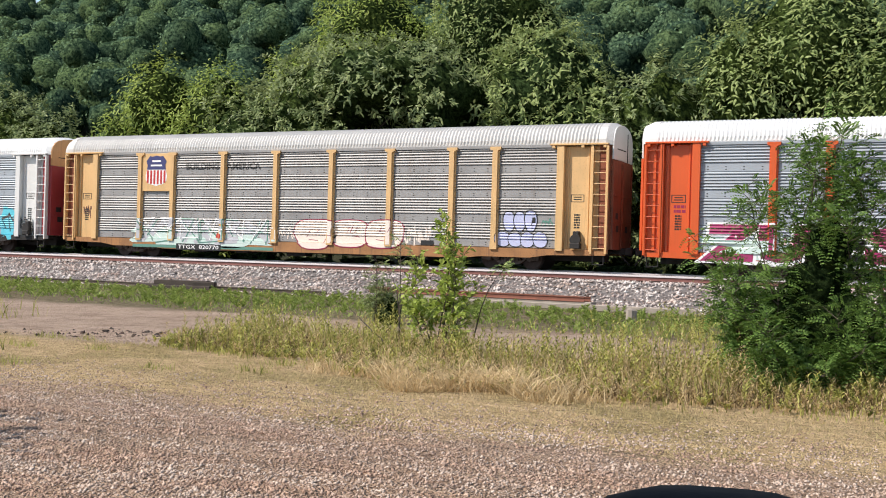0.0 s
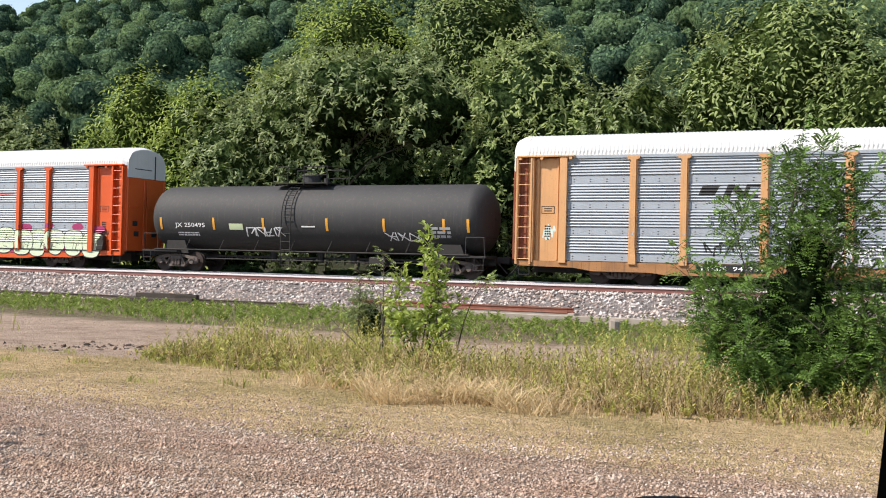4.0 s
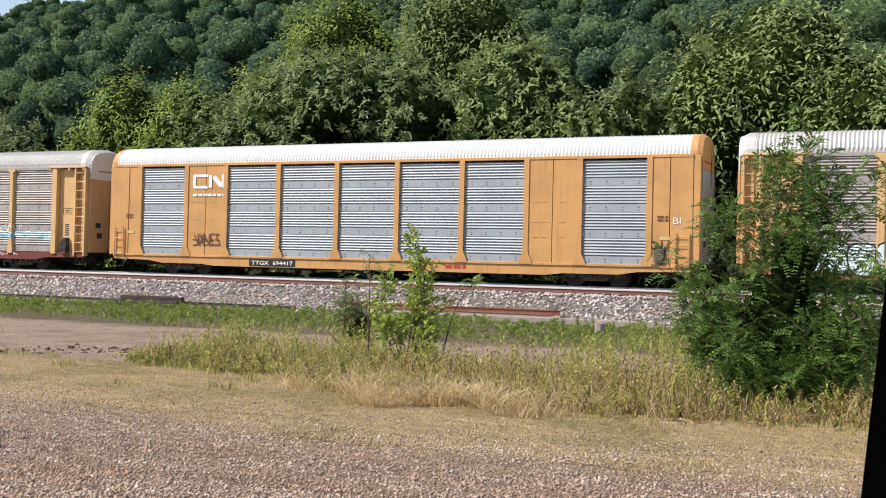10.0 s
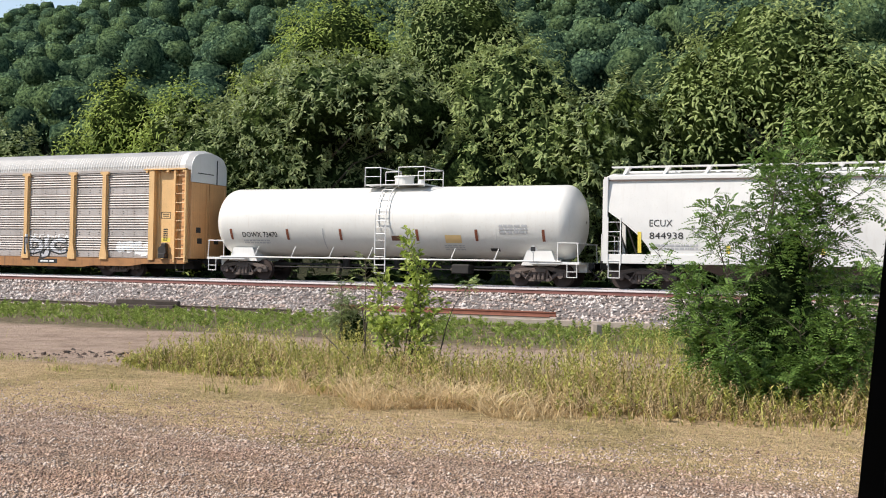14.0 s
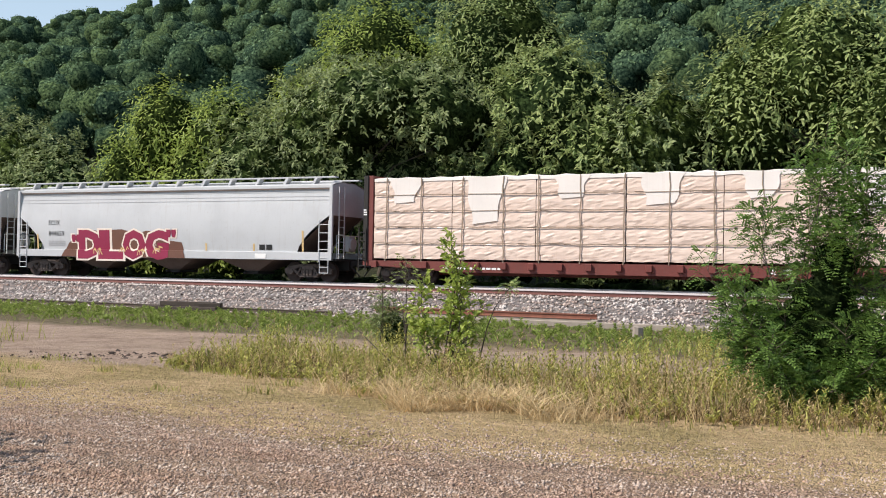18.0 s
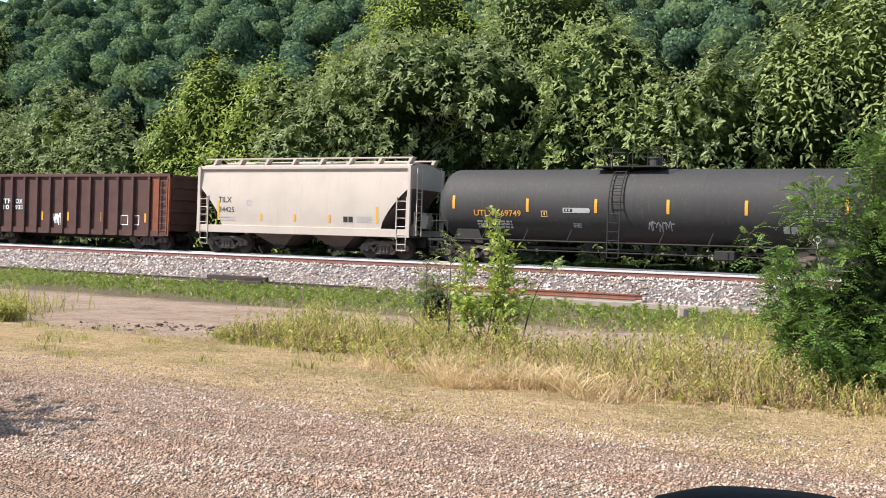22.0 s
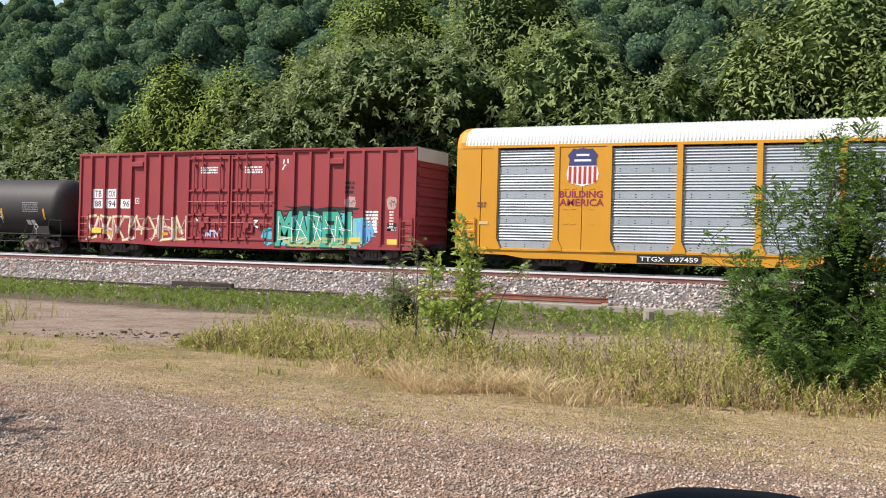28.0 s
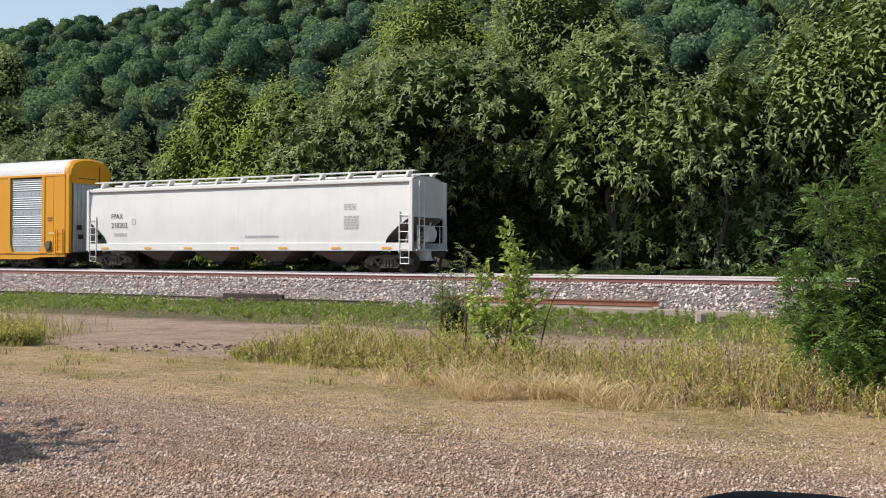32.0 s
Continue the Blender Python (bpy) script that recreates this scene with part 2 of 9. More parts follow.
MATS["leaf_sumac"] = leafy("leaf_sumac", (0.075, 0.12, 0.04), (0.35, 0.41, 0.175), 0.4, 0.25)
MATS["leaf_locust"] = leafy("leaf_locust", (0.12, 0.185, 0.03), (0.43, 0.52, 0.12))
MATS["leaf_ash"] = leafy("leaf_ash", (0.09, 0.155, 0.045), (0.43, 0.50, 0.19))
# Far leaves are tinted bluer: distance haze mixed into their green.
MATS["leaf_far_haze"] = leafy("leaf_far_haze", (0.052, 0.10, 0.052), (0.17, 0.26, 0.13), 0.85, 0.15, 0.05)
MATS["leaf_sapling"] = leafy("leaf_sapling", (0.24, 0.32, 0.05), (0.52, 0.60, 0.17), 0.45, 0.4)
# Leaf green lowered to stand for shade under trees and behind the train.
MATS["leaf_shade"] = leafy("leaf_shade", (0.04, 0.075, 0.02), (0.11, 0.17, 0.05))
# Very dark green that stands for the shade inside a crown.
MATS["leaf_inner_shade"] = shaded_leaves("leaf_inner_shade", (0.01, 0.019, 0.006), (0.08, 0.122, 0.038), 4.5)
# Far crowns carry the same blue tint for haze in their colour.
MATS["wood_crown_haze"] = shaded_leaves("wood_crown_haze", (0.017, 0.037, 0.022), (0.148, 0.228, 0.116), 2.6)
MATS["bark"] = plain("bark", (0.10, 0.08, 0.06), 0.9, 0, 0.4, 12)


def unit(a):
    return a / np.maximum(np.linalg.norm(a, axis=-1, keepdims=True), 1e-6)


def fronds(p, d, up, length, pairs, blade, wide, droop=0.35):
    """Compound leaves: from each p along d, leaflets in pairs to both sides, the frond bent down towards its tip. pairs=0: one simple blade; below 0: one feathery vane."""
    d, side = unit(d), unit(np.cross(d, up))
    nrm = np.cross(side, d)
    L = length[:, None]
    quads = []
    if pairs == 0:
        tip = p + d * L - nrm * L * droop * 0.5
        m = p + d * L * 0.5
        quads.append(np.stack([p, m + side * L * wide + nrm * L * 0.08, tip, m - side * L * wide + nrm * L * 0.08], 1))
    elif pairs < 0:
        # a whole feathery leaf as two folded, arching vanes with uneven edges
        fall = np.array([0, 0, -1.0])
        c0, c2, c3 = p, p + d * L * 0.55 + fall * L * droop * 0.3, p + d * L + fall * L * droop
        for s in (1, -1):
            w1, w2 = L * wide * (0.75 + 0.5 * np.abs(np.sin(L * 97 + s))), L * wide * (0.6 + 0.5 * np.abs(np.sin(L * 131 + s)))
            e1 = p + d * L * 0.22 + side * s * w1 - nrm * w1 * 0.35
            e2 = p + d * L * 0.66 + fall * L * droop * 0.42 + side * s * w2 - nrm * w2 * 0.35
            e3 = p + d * L * 0.88 + fall * L * droop * 0.78 + side * s * w2 * 0.55
            quads.append(np.stack([c0, e1, e2, c2], 1))
            quads.append(np.stack([c2, e2, e3, c3], 1))
    else:
        for i in range(pairs):
            u = 0.2 + 0.8 * (i + 0.5) / pairs
            root = p + d * L * u + np.array([0, 0, -1]) * L * droop * u * u
            k = blade * L * (1.0 - 0.45 * abs(u - 0.55))
            for s in (1, -1):
                out = unit(side * s + d * 0.45 + np.array([0, 0, -0.35]))
                wv = unit(np.cross(out, nrm))
                mid = root + out * k * 0.5 + nrm * k * 0.06
                quads.append(np.stack([root, mid + wv * k * wide, root + out * k, mid - wv * k * wide], 1))
    q = np.concatenate(quads, 0)
    return q.reshape(-1, 3), np.arange(len(q) * 4).reshape(-1, 4)


def crown_points(rng, blobs, clumps, per, spread, low=-0.9):
    """Rosettes of leaves on shoots over the outside of some ellipsoids: the leaves' feet, the way of each leaf, and the way up of its rosette."""
    P, D, G = [], [], []
    for (c, r) in blobs:
        c, r = np.array(c), np.array(r)
        k = max(8, int(clumps * r[0] * r[2]))
        g = unit(rng.normal(size=(k, 3)) + np.array([0.0, -0.45, 0.15]))
        g[:, 2] = np.where(g[:, 2] < low, -g[:, 2], g[:, 2])
        lump = lumpy(g, c)
        depth = np.where(rng.random((k, 1)) < 0.3, rng.uniform(0.72, 0.9, (k, 1)), rng.uniform(0.9, 1.07, (k, 1)))
        centre = c + g * r * lump * depth
        g = unit(g + np.array([0, 0, 0.4]) + rng.normal(size=(k, 3)) * 0.35)
        a = (np.arange(per) * math.tau / per)[None] + rng.uniform(0, 6.3, (k, 1)) + rng.normal(size=(k, per)) * 0.25
        t = unit(np.cross(g, np.array([0.3, 0.2, 1.0])))
        b = np.cross(g, t)
        d = np.cos(a)[..., None] * t[:, None] + np.sin(a)[..., None] * b[:, None] + g[:, None] * rng.uniform(0.1, 0.95, (k, per, 1))
        P.append((centre[:, None] + rng.normal(size=(k, per, 3)) * spread * 0.2).reshape(-1, 3))
        D.append(unit(d).reshape(-1, 3))
        G.append(np.repeat(g, per, 0))
    return np.concatenate(P), np.concatenate(D), np.concatenate(G)


def lumpy(g, c):
    """How far a crown swells or dents along the directions g."""
    x, y, z = g[:, :1], g[:, 1:2], g[:, 2:]
    return 1 + 0.14 * np.sin(x * 5.1 + c[0]) * np.cos(z * 4.7 + c[2]) + 0.12 * np.sin(x * 11 + y * 8 + c[1]) * np.cos(z * 9 + c[0]) + 0.06 * np.sin(x * 19 + y * 17 + c[2]) * np.sin(z * 21 + c[1])


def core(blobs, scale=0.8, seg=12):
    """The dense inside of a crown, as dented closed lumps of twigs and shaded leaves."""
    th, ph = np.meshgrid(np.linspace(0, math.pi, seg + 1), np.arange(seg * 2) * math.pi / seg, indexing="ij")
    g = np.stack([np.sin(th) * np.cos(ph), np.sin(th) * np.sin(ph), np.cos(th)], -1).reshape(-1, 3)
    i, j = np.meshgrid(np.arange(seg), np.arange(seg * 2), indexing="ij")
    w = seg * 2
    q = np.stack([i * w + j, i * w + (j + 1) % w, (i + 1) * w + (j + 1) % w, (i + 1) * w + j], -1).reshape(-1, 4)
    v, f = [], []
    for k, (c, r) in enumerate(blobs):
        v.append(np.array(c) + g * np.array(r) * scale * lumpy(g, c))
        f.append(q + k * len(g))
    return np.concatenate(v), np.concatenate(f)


def limbs(bm, rng, base, top, r, ends):
    """A trunk from base to top in leaning pieces, and limbs from it to the ends."""
    base, top = Vector(base), Vector(top)
    pts = [base + (top - base) * u + Vector(rng.normal(size=3) * 0.12 * (top - base).length * 0.25 * (0 < u < 1)) for u in (0, 0.3, 0.6, 1)]
    for i in range(3):
        rod(bm, pts[i], pts[i + 1], r * (1 - 0.28 * i), r * (1 - 0.28 * (i + 1)), 8)
    for e in ends:
        e = Vector(e)
        u = rng.uniform(0.25, 0.95)
        s = pts[min(2, int(u * 3))].lerp(pts[min(3, int(u * 3) + 1)], (u * 3) % 1)
        m = s.lerp(e, 0.55) + Vector((0, 0, 0.12 * (e - s).length))
        rod(bm, s, m, r * 0.36, r * 0.22, 6)
        rod(bm, m, e, r * 0.22, r * 0.06, 5)


def tree(name, label, seed, at, blobs, material, clumps=3.0, per=9, spread=0.35, leaf=0.55, pairs=4, blade=0.42, wide=0.17, fill=0.3, trunk=0.2, droop=0.35, group="trees behind the track"):
    """A tree: trunk with limbs, and a crown of clumped leaves round several ellipsoids (places from the foot)."""
    rng = np.random.default_rng(seed)
    root = thing(name, label, "tree", group, at=at)
    P, D, G = crown_points(rng, blobs, clumps, per, spread)
    size = leaf * rng.uniform(0.65, 1.25, len(P))
    up = unit(G + np.array([0, 0, 0.6]) + rng.normal(size=P.shape) * 0.25)
    v, f = fronds(P, D, up, size, pairs, blade, wide, droop)
    raw("crown", v, f, material, root)
    # A dark core fills the crown, so gaps between leaves read as shade.
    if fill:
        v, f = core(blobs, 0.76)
        raw("inner_foliage", v, f, MATS["leaf_inner_shade"], root, True)
    bm = bmesh.new()
    hi = max(b[0][2] for b in blobs)
    ends = [tuple(np.array(c) + unit(rng.normal(size=3)) * np.array(r) * 0.6) for c, r in blobs for _ in range(3)]
    if trunk > 0.05:
        limbs(bm, rng, (0, 0, -0.2), (blobs[0][0][0] * 0.5, blobs[0][0][1] * 0.5, hi * 0.8), trunk, ends)
    else:
        # low growth: a short stem under each clump
        for c, r in blobs:
            rod(bm, (c[0], c[1], -0.2), (c[0], c[1], c[2] + 0.3 * r[2]), trunk, trunk * 0.4, 5)
    part("trunk", bm, MATS["bark"], root)
    return root


def on(x, y):
    return (x, y, lie(x, y))


SUMAC = "dark green sumac tree with drooping compound leaves beside the track"
LOCUST = "yellow-green locust tree with feathery foliage beside the track"
WALNUT = "tall green walnut tree rising behind the track-side bushes"


def build_trees():
    t = tree
    big = dict(clumps=29.0, per=9, leaf=0.3, pairs=-1, blade=0, wide=0.16, spread=0.45, droop=0.25)
    fine = dict(clumps=28.0, per=8, leaf=0.29, pairs=-1, blade=0, wide=0.165, spread=1.3, droop=0.4)
    # the long thicket, from the far end of the line to the near end
    t("cottonwood_tree", "tall cottonwood with pale glinting leaves beside the track", 1, on(-76, 57), [((0, 0, 9.0), (3.6, 3.0, 3.4)), ((2.4, -1, 13.8), (3.0, 2.6, 3.4)), ((4.6, 0, 16.0), (2.4, 2.2, 2.2)), ((-1.6, 0, 14.2), (2.6, 2.4, 2.6)), ((4.8, -0.5, 10.6), (3.2, 2.6, 3.4)), ((-4, 0, 5), (4, 3, 4.5)), ((3.4, -1, 5.6), (4, 2.6, 4.0)), ((-3.4, 0.4, 11.0), (2.2, 2, 2.4))], MATS["leaf_ash"], 34, 9, 1.6, 0.3, 0, 0, 0.4)
    t("sumac_tree", SUMAC, 2, on(-92, 54), [((0, 0, 4.5), (8, 3.5, 4.8)), ((7, 0, 3.2), (5, 3, 3.6))], MATS["leaf_sumac"], **big)
    t("sumac_tree", SUMAC, 3, on(-66, 52), [((0, 0, 5.5), (6, 3.5, 5)), ((5, -1, 4.5), (5, 3, 4.6)), ((-5, 0, 4), (4, 3, 4))], MATS["leaf_sumac"], **big)
    t("sumac_tree", SUMAC, 4, on(-55, 51), [((0, 0, 6.0), (5.5, 3.2, 5.4)), ((4.5, -1, 4.5), (4, 3, 4.4)), ((-3, -1, 3), (4, 2.6, 3.4))], MATS["leaf_sumac"], **big)
    t("locust_tree", LOCUST, 5, on(-43.4, 51), [((0.2, 0, 9.8), (2.4, 2.2, 3.2)), ((-2.0, -0.6, 6.4), (2.3, 2.2, 3.2)), ((1.0, -1, 4.0), (3.0, 2.2, 3.4))], MATS["leaf_locust"], **fine)
    t("locust_tree", LOCUST, 6, on(-38.8, 51), [((0, 0, 9.3), (2.3, 2.2, 3.0)), ((-1.2, -0.6, 6.4), (2.6, 2.2, 3.0)), ((1.0, -1, 3.6), (2.6, 2.2, 3.4))], MATS["leaf_locust"], **fine)
    t("walnut_tree", WALNUT, 7, on(-34, 61), [((0, 0, 15.2), (4.2, 3.6, 4.4)), ((-4.6, 0, 11.6), (3.6, 3, 4.0)), ((4.0, 0, 11.0), (4, 3.4, 5))], MATS["leaf_locust"], **fine)
    t("walnut_tree", WALNUT, 17, on(-25, 60), [((0, 0, 15.4), (4.4, 3.4, 4.6)), ((3.2, 0, 11.5), (3.0, 3, 5)), ((-3, 0, 10), (4, 3, 5))], MATS["leaf_ash"], **fine)
    t("sumac_tree", "broad dark sumac thicket with bare stems showing beneath", 8, on(-30, 49.5), [((-0.6, 0, 8.4), (4.2, 3.2, 4.6)), ((3.4, -1.2, 10.2), (3.8, 3.6, 2.5)), ((-4.4, -0.6, 6.2), (3.4, 2.8, 4.6)), ((7.0, -0.8, 9.4), (2.6, 3.2, 2.3)), ((4.6, 1.5, 11.0), (3.0, 2.4, 2.2)), ((2.8, 0.9, 7.2), (3.2, 1.8, 2.9)), ((-0.4, -1.2, 4.0), (2.6, 1.6, 3.0))], MATS["leaf_sumac"], **big)
    t("sumac_tree", SUMAC, 9, on(-17.6, 50), [((0, -0.8, 9.8), (3.4, 2.8, 3.2)), ((-1.7, -0.4, 6.4), (2.5, 2.4, 2.9)), ((2.4, -1.0, 7.2), (3.0, 2.6, 3.2)), ((0.6, 1.6, 3.6), (3.4, 2.0, 3.4))], MATS["leaf_ash"], **big)
    t("sumac_tree", SUMAC, 10, on(-12.0, 49.5), [((0, -0.8, 7.6), (2.8, 2.8, 3.1)), ((0.6, 1.6, 3.8), (3.4, 2.0, 3.8))], MATS["leaf_sumac"], **big)
    t("ash_tree", "tall ash tree with grey branches showing through its leaves", 11, on(-5.6, 51), [((0.5, -0.4, 11.0), (4.0, 3, 3.8)), ((-2.8, -0.9, 9.0), (2.6, 2.6, 3.6)), ((3.4, -1.0, 8.4), (3.6, 2.8, 4.0)), ((-1.0, 1.6, 4.6), (4.2, 2.0, 4.4))], MATS["leaf_ash"], **fine)
    t("sumac_tree", SUMAC, 12, on(3.2, 50), [((0, -0.6, 8.4), (4.2, 3.2, 4.2)), ((3.0, 1.6, 4.2), (4.2, 2.0, 4.0))], MATS["leaf_sumac"], **big)
    # Rear thicket in the darkened green, as shade in the hollows.
    t("sumac_tree", SUMAC, 13, on(-21.5, 54.6), [((0, 0, 5.2), (3.4, 2.2, 4.8)), ((-6, 0.4, 4.0), (5.0, 2, 4.0)), ((6, 0, 4.0), (4.0, 2, 4.0)), ((14, 0, 4), (5, 2, 4))], MATS["leaf_shade"], **{**big, "clumps": 15.0, "leaf": 0.4})
    t("sumac_tree", SUMAC, 14, on(-47, 55), [((0, 0, 4.4), (6.0, 2.2, 4.6)), ((8, 0, 3.6), (5.0, 2, 3.8)), ((-8, 0, 4.0), (5.0, 2, 4.2))], MATS["leaf_shade"], **{**big, "clumps": 15.0, "leaf": 0.4})
    # Undergrowth takes the darkened green too, for shade beneath the train.
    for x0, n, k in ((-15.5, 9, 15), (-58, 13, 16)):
        t("undergrowth", "low weeds on the shoulder behind the rails, darkened as shade", k, on(x0, 44.75), [((3.3 * i, 0.1 * (i % 2), 0.25), (2.0, 0.5, 0.3 + 0.1 * (i % 3))) for i in range(n)], MATS["leaf_shade"], 13, 7, 0.3, 0.22, 3, 0.45, 0.2, trunk=0.03)


def build_far_woods():
    """The wood on the hill: each crown a heap of rounded masses of leaves, all in one mesh, with small loose leaves over them."""
    rng = np.random.default_rng(77)
    P, D, blobs = [], [], []
    y = 84.0
    while y < 284:
        x = -490.0 + rng.uniform(0, 8)
        while x < 40:
            if -1.75 * y - 25 < x < 0.06 * y + 16:
                cx, cy = x + rng.normal() * 2.2, y + rng.normal() * 2.2
                r = rng.uniform(3.0, 5.2) + 2.2 * rng.random() ** 3
                tall = rng.uniform(0.9, 1.45)
                foot = np.array([cx, cy, lie(cx, cy) + rng.uniform(2.0, 6.0) + 0.5 * r])
                m = 7 if y < 170 else 5
                way = unit(rng.normal(size=(m, 3)) + np.array([0, -0.2, 0.35]))
                for k in range(m + 1):
                    c = foot if k == m else foot + way[k] * r * np.array([0.7, 0.7, 0.7 * tall]) * rng.uniform(0.7, 1.0)
                    b = r * (0.7 if k == m else rng.uniform(0.28, 0.6))
                    blobs.append((tuple(c), (b * rng.uniform(0.85, 1.15), b, b * rng.uniform(0.7, 1.1))))
                    q = int((8 if y < 135 else 4.5 if y < 170 else 3.2) * b * b) + 5
                    g = unit(rng.normal(size=(q, 3)) + np.array([0, -0.3, 0.35]))
                    P.append(c + g * np.array(blobs[-1][1]) * lumpy(g, c) * rng.uniform(0.93, 1.05, (q, 1)))
                    D.append(g)
            x += rng.uniform(7.6, 12.0)
        y += rng.uniform(6.4, 8.8)
    P, D = np.concatenate(P), np.concatenate(D)
    d = unit(np.cross(D, rng.normal(size=P.shape)) + np.array([0, 0, -0.1]))
    v, f = fronds(P - d * 0.25, d, D + rng.normal(size=P.shape) * 0.25, rng.uniform(0.4, 0.8, len(P)) * np.clip(P[:, 1] / 165, 0.62, 1), 0, 0, 0.42, 0.3)
    tagged(raw("hillside_woods", v, f, MATS["leaf_far_haze"]), "dense dark green woods covering the hillside, haze in their colour", "woods", kind="stuff")
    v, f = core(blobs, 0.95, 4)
    tagged(raw("hillside_crowns", v, f, MATS["wood_crown_haze"], None, True), "rounded dark green crowns of the hillside woods, haze in the colour", "woods", kind="stuff")


build_trees()
build_far_woods()


# ---- track ----
MATS["rail"] = plain("rail", (0.20, 0.085, 0.07), 0.7, 0.2, 0.3, 6)
# Polished steel, with the sun's glint put in as a pale colour.
MATS["rail_top_glint"] = plain("rail_top_glint", (0.70, 0.63, 0.61), 0.4, 0.2, 0.06, 4)
MATS["tie"] = plain("tie", (0.11, 0.085, 0.065), 0.9, 0, 0.4, 5)


def rail_profile(y, top=0.0):
    return [(y - 0.07, top - 0.17), (y - 0.07, top - 0.155), (y - 0.012, top - 0.13), (y - 0.012, top - 0.045), (y - 0.036, top - 0.035), (y - 0.036, top - 0.006),
            (y + 0.036, top - 0.006), (y + 0.036, top - 0.035), (y + 0.012, top - 0.045), (y + 0.012, top - 0.13), (y + 0.07, top - 0.155), (y + 0.07, top - 0.17)]


def build_track(name, label, yc):
    root = thing(name, label, "railway track", kind="structure", at=(0, yc, 0))
    for s in (-0.7525, 0.7525):
        bm = bmesh.new()
        sweep(bm, rail_profile(s), -260, 160, True, True)
        rail = part("rail", bm, MATS["rail"], root, "rusty steel rail")
        bm = bmesh.new()
        sweep(bm, [(s - 0.039, -0.04), (s - 0.039, -0.008), (s - 0.03, 0.001), (s + 0.03, 0.001), (s + 0.039, -0.008), (s + 0.039, -0.04)], -260, 160)
        part("running_surface", bm, MATS["rail_top_glint"], rail, "polished top of the rail, glint in its pale colour")
    bm = bmesh.new()
    box(bm, -0.115, 0.115, -1.29, 1.29, -0.36, -0.17, 0.012)
    me = bpy.data.meshes.new("tie")
    bm.to_mesh(me)
    bm.free()
    rng = random.Random(5)
    for i in range(150):
        ob = attach("tie", me, MATS["tie"], root)
        ob.matrix_local = pose(-70 + i * 0.56, rng.uniform(-0.04, 0.04), rng.uniform(-0.01, 0.005), 0, 0, rng.uniform(-1, 1))


build_track("track_near", "empty near railway track with rusty rails on pale ballast", NEAR_TRACK)
build_track("track_far", "far railway track under the train", TRACK)


# ---- plants and things before the track ----
M["weed_green"] = leafy("weed_green", (0.10, 0.115, 0.02), (0.54, 0.51, 0.155), 0.6, 0.35, 1.5)
M["weed_mixed"] = leafy("weed_mixed", (0.30, 0.245, 0.09), (0.60, 0.48, 0.24), 0.7, 0.25, 1.2)
M["weed_leaf"] = leafy("weed_leaf", (0.085, 0.105, 0.018), (0.60, 0.57, 0.17), 0.6, 0.35, 2.0)
M["straw"] = leafy("straw", (0.40, 0.285, 0.14), (0.84, 0.67, 0.40), 0.7, 0.35, 1.0)
M["withered"] = leafy("withered", (0.28, 0.2, 0.09), (0.68, 0.53, 0.28), 0.7, 0.4, 1.5)
# Brown of dead stems, taken darker to stand for shade among weeds.
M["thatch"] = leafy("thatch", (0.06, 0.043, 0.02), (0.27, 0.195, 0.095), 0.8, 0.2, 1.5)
M["turf"] = leafy("turf", (0.11, 0.17, 0.03), (0.38, 0.46, 0.12), 0.6, 0.3, 0.7)


def stone_material(name, *stops):
    n = Nodes(name)
    isle = n.add("NewGeometry").outputs["Random Per Island"]
    c = n.ramp(isle, *stops)
    m = n.add("Mapping", Scale=(0.7, 2.2, 1.0))
    n.link(n.pos(), m.inputs["Vector"])
    patch = n.noise(m.outputs["Vector"], 1.0, 4, 0.65)
    c = n.mix(n.step(patch, 0.36, 0.6), n.mix(1.0, c, (0.86, 0.74, 0.67), "MULTIPLY"), c)
    c = n.mix(n.step(n.noise(m.outputs["Vector"], 4.5, 3, 0.6), 0.4, 0.58), n.mix(1.0, c, (0.66, 0.64, 0.64), "MULTIPLY"), c)
    n.colour(n.mix(n.math("MULTIPLY", n.noise(n.pos(), 40, 3), 0.3), c, (0.12, 0.1, 0.09)))
    return n.set(0.85, 0, 0.3)


M["stone"] = stone_material("lot_stone", (0.0, (0.36, 0.265, 0.2)), (0.3, (0.61, 0.465, 0.365)), (0.75, (0.75, 0.60, 0.485)), (1.0, (0.81, 0.68, 0.575)))
M["clod"] = stone_material("clod", (0.0, (0.05, 0.04, 0.03)), (0.6, (0.14, 0.10, 0.08)), (1.0, (0.3, 0.22, 0.17)))
M["ballast"] = stone_material("ballast_stone", (0.0, (0.16, 0.13, 0.115)), (0.22, (0.58, 0.50, 0.46)), (0.6, (0.82, 0.735, 0.685)), (1.0, (0.9, 0.84, 0.79)))
M["old_timber"] = plain("old_timber", (0.055, 0.042, 0.033), 0.9, 0, 0.45, 4)
M["grey_timber"] = plain("grey_timber", (0.34, 0.29, 0.24), 0.9, 0, 0.35, 3)
M["rust_rail"] = plain("rust_rail", (0.22, 0.085, 0.055), 0.8, 0.1, 0.4, 5)


